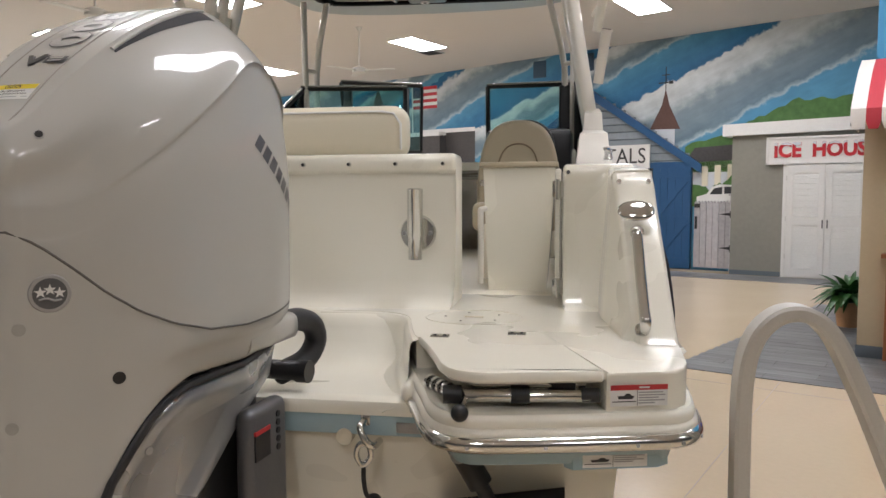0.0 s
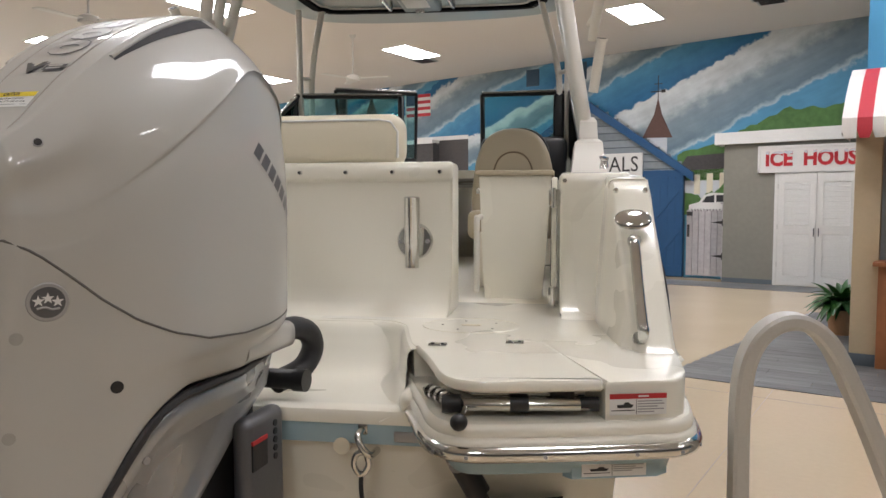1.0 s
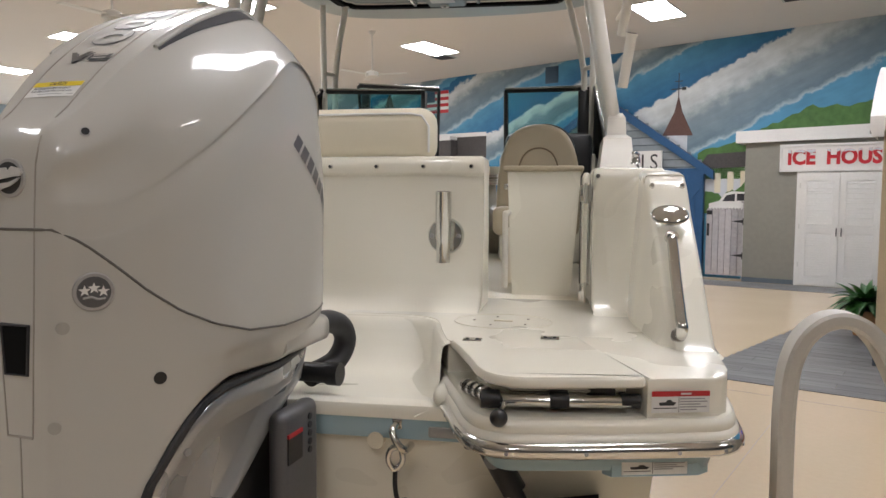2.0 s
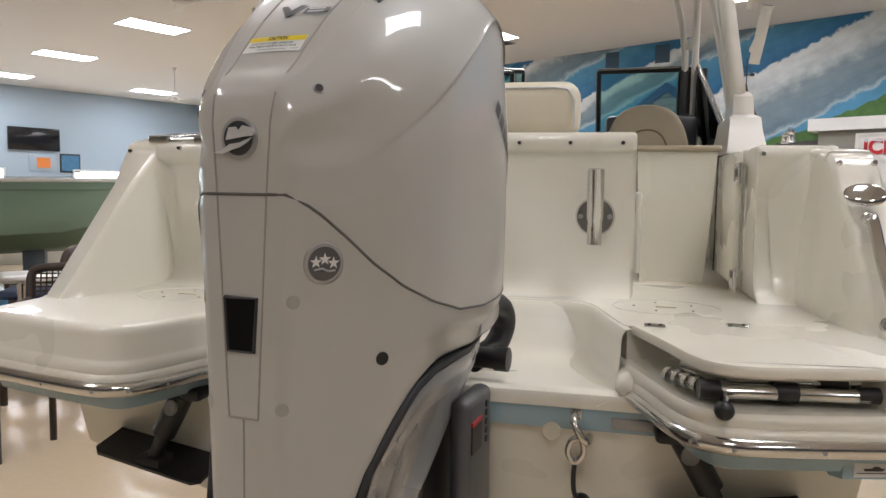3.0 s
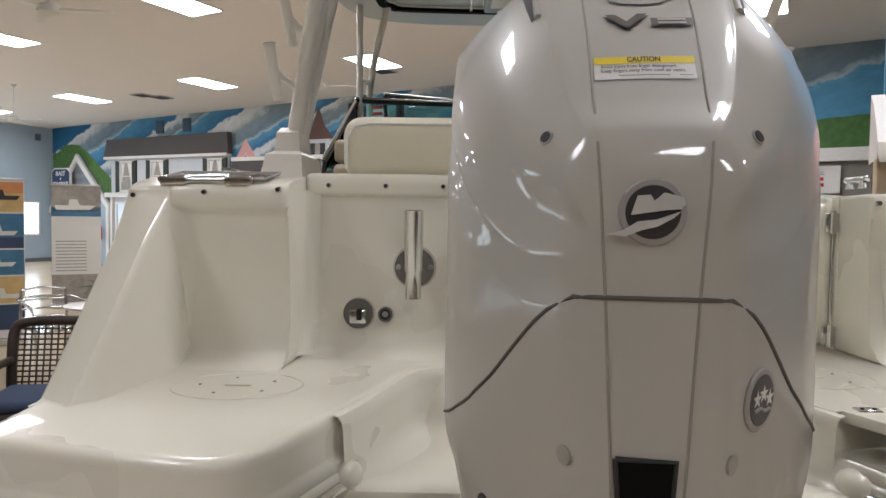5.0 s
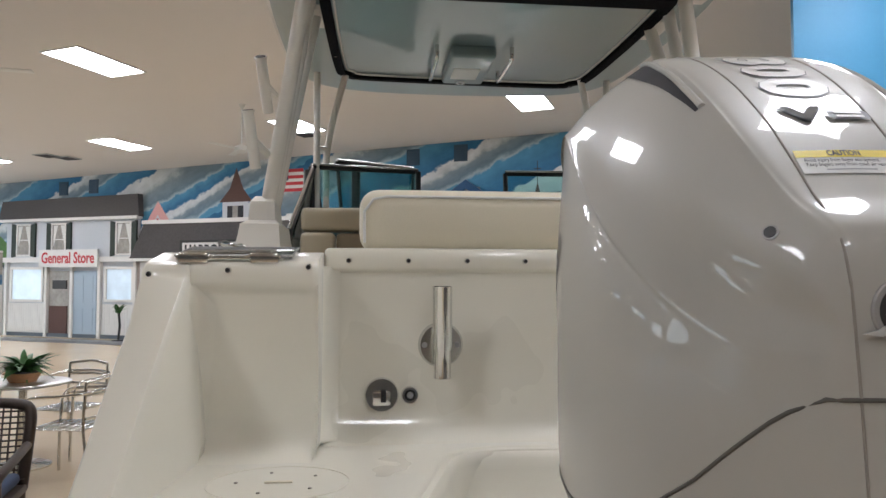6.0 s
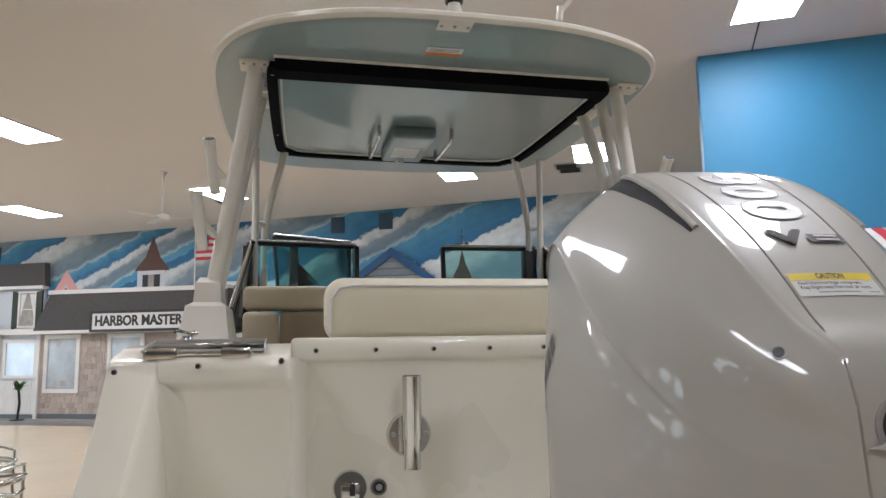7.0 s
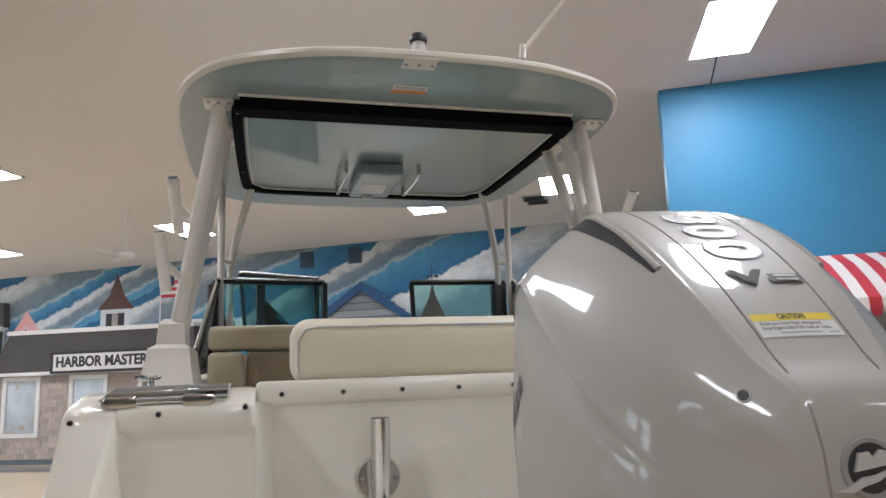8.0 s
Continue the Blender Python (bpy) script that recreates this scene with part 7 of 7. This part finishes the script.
def cafe_chair(m):
    c = thing("cafe_chair", "polished aluminium slatted cafe armchair", "chair", m, "aluminium cafe chairs")
    part("frame", tube(curve_pts([(-0.24, -0.22, 0.0), (-0.25, -0.22, 0.42), (-0.27, -0.18, 0.66), (-0.27, 0.1, 0.70), (-0.22, 0.28, 0.72), (0.0, 0.32, 0.73), (0.22, 0.28, 0.72), (0.27, 0.1, 0.70), (0.27, -0.18, 0.66), (0.25, -0.22, 0.42), (0.24, -0.22, 0.0)], 5), 0.0125), CHROME, c)
    for sg in (-1, 1):
        part("leg", tube(curve_pts([(sg * 0.25, 0.34, 0.0), (sg * 0.22, 0.26, 0.43), (sg * 0.21, 0.27, 0.80)], 5), 0.0125), CHROME, c)
    for k in range(6):
        part("slat", box(-0.22, 0.22, -0.2 + 0.078 * k, -0.14 + 0.078 * k, 0.425, 0.435, 0.002), CHROME, c)
    for k in range(3):
        z = 0.52 + 0.09 * k
        part("back_slat", tube(curve_pts([(-0.21, 0.27, z), (0, 0.32, z), (0.21, 0.27, z)], 5), 0.012), CHROME, c)
    part("top_rail", tube(curve_pts([(-0.21, 0.27, 0.80), (0, 0.33, 0.82), (0.21, 0.27, 0.80)], 5), 0.0125), CHROME, c)
    return c


def cafe_table(m):
    c = thing("cafe_table", "round aluminium cafe table on a pedestal", "table", m, "cafe tables")
    part("top", tube([(0, 0, 0.70), (0, 0, 0.705), (0, 0, 0.72), (0, 0, 0.725)], [0.36, 0.38, 0.38, 0.37], 36), BRUSHED, c)
    part("post", tube([(0, 0, 0.02), (0, 0, 0.7)], 0.035), CHROME, c)
    part("base", tube([(0, 0, 0), (0, 0, 0.012), (0, 0, 0.03)], [0.24, 0.24, 0.05], 24), CHROME, c)
    return c


c0 = rattan_chair(pose(-3.31, 1.96, 0, 0, 0, 26))
copy_thing(c0, pose(-2.72, 2.12, 0, 0, 0, 10))
copy_thing(c0, pose(-4.9, 3.4, 0, 0, 0, -60))
k0 = cafe_chair(pose(-2.95, 4.15, 0, 0, 0, -100))
copy_thing(k0, pose(-3.3, 5.0, 0, 0, 0, -20))
copy_thing(k0, pose(-4.2, 4.9, 0, 0, 0, 50))
copy_thing(k0, pose(-5.2, 2.7, 0, 0, 0, 100))
t0 = cafe_table(pose(-3.50, 4.58, 0))
copy_thing(t0, pose(-4.35, 2.75, 0))
copy_thing(t0, pose(-7.4, 8.0, 0))
br = thing("brochure", "folded blue brochure standing on a low table", "brochure", pose(-2.80, 0.92, 0.62, 0, 0, 30))
part("front", box(-0.08, 0.08, -0.006, 0.0, 0.0, 0.24), PICBLUE, br)
part("panel", box(-0.06, 0.06, -0.009, -0.006, 0.04, 0.10), PAPER, br)
part("back", box(-0.08, 0.08, 0.10, 0.106, 0.0, 0.20), PAPER, br)
sht = thing("side_table", "low dark side table by the chair", "table", pose(-2.85, 0.95, 0))
part("top", box(-0.26, 0.26, -0.24, 0.24, 0.585, 0.62, 0.01), RATTAN, sht)
for x in (-0.22, 0.22):
    for y in (-0.2, 0.2):
        part("leg", tube([(x, y, 0), (x, y, 0.6)], 0.02), RATTAN, sht)


# ---- banners ----
def banner(m, label, w, h, bands):
    b = thing("banner_stand", label, "banner", m)
    part("sheet", box(-w / 2, w / 2, -0.004, 0.004, 0.08, h), PAPER, b)
    part("base", box(-w / 2 - 0.02, w / 2 + 0.02, -0.12, 0.12, 0.0, 0.08, 0.02), BRUSHED, b)
    part("pole", tube([(0, 0.02, 0.05), (0, 0.02, h)], 0.012), BRUSHED, b)
    part("top_rail", box(-w / 2, w / 2, -0.012, 0.012, h, h + 0.03, 0.004), BRUSHED, b)
    for x0, x1, z0, z1, mm in bands:
        part("printed_panel", box(x0 * w, x1 * w, -0.0075, -0.004, 0.08 + z0 * (h - 0.08), 0.08 + z1 * (h - 0.08)), mm, b, smooth=False)
    return b


b1 = banner(pose(-5.64, 6.3, 0, 0, 0, 36), "tall roll-up banner with boat photographs on sunset and sea bands", 0.50, 1.95, [(-0.48, 0.48, 0.92, 0.99, PICORANGE), (-0.48, 0.48, 0.80, 0.92, SAND), (-0.48, 0.48, 0.64, 0.79, PICBLUE), (-0.48, 0.48, 0.57, 0.64, CUSHION), (-0.48, 0.48, 0.40, 0.56, PICBLUE), (-0.48, 0.48, 0.22, 0.39, SAND), (-0.48, 0.48, 0.05, 0.21, CUSHION)])
for z, x in ((1.72, 0.03), (1.30, 0.0), (0.93, -0.02), (0.55, 0.03)):
    part("printed_boat", slab([(x - 0.17, z), (x + 0.14, z), (x + 0.18, z + 0.05), (x + 0.02, z + 0.05), (x, z + 0.12), (x - 0.09, z + 0.12), (x - 0.11, z + 0.045), (x - 0.19, z + 0.045)], -0.0095, -0.0075), PAPER if z < 1.5 else INK, b1, smooth=False)
b2 = banner(pose(-6.62, 9.8, 0, 0, 0, 30), "tall menu banner with a boat photograph and rows of small print", 0.74, 2.02, [(-0.5, 0.5, 0.78, 1.0, PICGREY), (-0.5, 0.5, 0.74, 0.82, PICBLUE), (-0.5, 0.5, 0.0, 0.24, PICGREY)] + [(-0.42, 0.2, 0.27 + 0.028 * k, 0.278 + 0.028 * k, GREYINK) for k in range(10)])
part("printed_boat", slab([(-0.30, 1.62), (0.20, 1.62), (0.30, 1.70), (0.05, 1.70), (0.02, 1.80), (-0.10, 1.80), (-0.12, 1.70), (-0.32, 1.70)], -0.0095, -0.0075), PAPER, b2, smooth=False)

# ---- green boat on a stand ----
gb = thing("skiff", "mint green fibreglass skiff on a pedestal stand", "boat", Matrix.Translation((-6.75, 7.9, 0)) @ pose(0, 0, 0, 0, 0, 125))
secs = []
for y, w, zs, zc, zk in ((0.0, 0.06, 1.58, 1.30, 1.05), (0.5, 0.45, 1.57, 0.95, 0.62), (1.2, 0.75, 1.56, 0.80, 0.47), (2.5, 0.98, 1.54, 0.74, 0.42), (4.5, 1.02, 1.53, 0.74, 0.42), (6.2, 0.98, 1.53, 0.76, 0.45)):
    secs.append([(-w, y, zs), (-w * 0.98, y, (zs + zc) / 2), (-w * 0.9, y, zc), (-w * 0.5, y, (zc + zk) / 2 - 0.06), (0, y, zk), (w * 0.5, y, (zc + zk) / 2 - 0.06), (w * 0.9, y, zc), (w * 0.98, y, (zs + zc) / 2), (w, y, zs)])
gh_ = part("hull", loft(secs), MINT, gb, "mint green hull")
part("bottom", loft([[(x * 1.004, y, z - 0.006) for x, y, z in s[2:7]] for s in secs]), MINTDARK, gb, "darker green bottom")
part("deck", loft([[(-s[0][0] * 1.03, s[0][1], s[0][2] + 0.05), (s[0][0] * 1.03, s[0][1], s[0][2] + 0.05)] for s in secs]), GEL, gb)
for sg in (-1, 1):
    part("rub_rail", tube([(sg * -s[0][0] * 1.02, s[0][1], s[0][2] - 0.0) for s in secs], 0.03, 8), PAPER, gb)
    part("stripe", tube([(sg * -s[0][0] * 1.005, s[0][1], s[0][2] - 0.14) for s in secs], 0.008, 6), MINTDARK, gb)
part("console", box(-0.5, 0.5, 2.8, 4.2, 1.6, 2.15, 0.05), GEL, gb)
part("windscreen", loft([[(-0.45, 2.9, 2.12), (0.45, 2.9, 2.12)], [(-0.4, 3.2, 2.55), (0.4, 3.2, 2.55)]]), DARK, gb)
part("sun_top", box(-0.8, 0.8, 2.9, 5.2, 2.95, 3.02, 0.03), WHITEP, gb)
for x in (-0.6, 0.6):
    for y in (3.1, 5.0):
        part("top_leg", tube([(x, y, 1.58), (x, y, 2.96)], 0.02), BRUSHED, gb)
std = part("pedestal", box(-0.16, 0.16, 1.5, 1.8, 0.0, 0.50, 0.01), SKIRT, gb, "dark stand")
part("foot", box(-0.4, 0.4, 1.3, 2.0, 0.0, 0.06, 0.01), SKIRT, std)
part("pedestal", box(-0.16, 0.16, 4.6, 4.9, 0.0, 0.47, 0.01), SKIRT, gb)
pc = thing("platform_plinth", "low white display plinth", "plinth", pose(-9.4, 10.4, 0, 0, 0, 125))
part("block", box(-1.0, 1.0, -0.5, 4.5, 0.0, 0.45, 0.02), WHITEP, pc)

# ---- fittings on the blue-grey wall ----
LW = U0


def left_panel(name, label, cat, v0, v1, z0, z1, d, material):
    t = thing(name, label, cat, ROOM)
    part("body", box(LW, LW + d, -v1, -v0, z0, z1, min(0.01, d * 0.4)), material, t)
    return t


tv = left_panel("television", "black wall-mounted television, switched off", "television", 5.33, 6.75, 2.46, 3.12, 0.08, SCREEN)
sg1 = left_panel("wall_sign", "small white sign with an orange mark", "sign", 5.45, 6.2, 1.86, 2.36, 0.03, WALLGREY)
part("mark", box(LW + 0.03, LW + 0.036, -5.98, -5.6, 1.96, 2.26), ORANGE, sg1)
pic = left_panel("framed_picture", "small framed seascape picture on the wall", "picture", 4.72, 5.32, 1.84, 2.40, 0.04, INK)
part("print", box(LW + 0.04, LW + 0.046, -5.28, -4.76, 1.89, 2.35), PICBLUE, pic)
spk = left_panel("alarm_box", "small grey alarm box", "alarm", 0.45, 0.6, 3.85, 4.05, 0.08, SKIRT)
for k, (v0, v1, z0, z1) in enumerate(((0.55, 1.35, 0.9, 1.86), (2.1, 4.9, 0.95, 1.88), (6.9, 9.6, 0.95, 1.88), (11, 14, 0.95, 2.2), (15.5, 18.5, 0.95, 2.2), (20, 23, 0.95, 2.2))):
    w = tagged(thing("window_%d" % (k + 1), "daylit window in a white frame", "window", ROOM), kind="structure")
    part("pane", box(LW + 0.002, LW + 0.012, -v1, -v0, z0, z1), DAY, w, smooth=False)
    for a in ((v0 - 0.06, v0, z0 - 0.06, z1 + 0.06), (v1, v1 + 0.06, z0 - 0.06, z1 + 0.06), (v0, v1, z1, z1 + 0.06), (v0, v1, z0 - 0.06, z0)):
        part("frame", box(LW + 0.001, LW + 0.05, -a[1], -a[0], a[2], a[3]), WHITEP, w, smooth=False)
cnt = thing("display_counter", "long white display counter under the windows", "counter", ROOM)
part("body", box(LW + 0.1, LW + 0.7, -9.5, -2.0, 0, 0.8, 0.01), WHITEP, cnt)
part("top", box(LW + 0.06, LW + 0.76, -9.5, -2.0, 0.8, 0.84, 0.01), SKIRT, cnt)
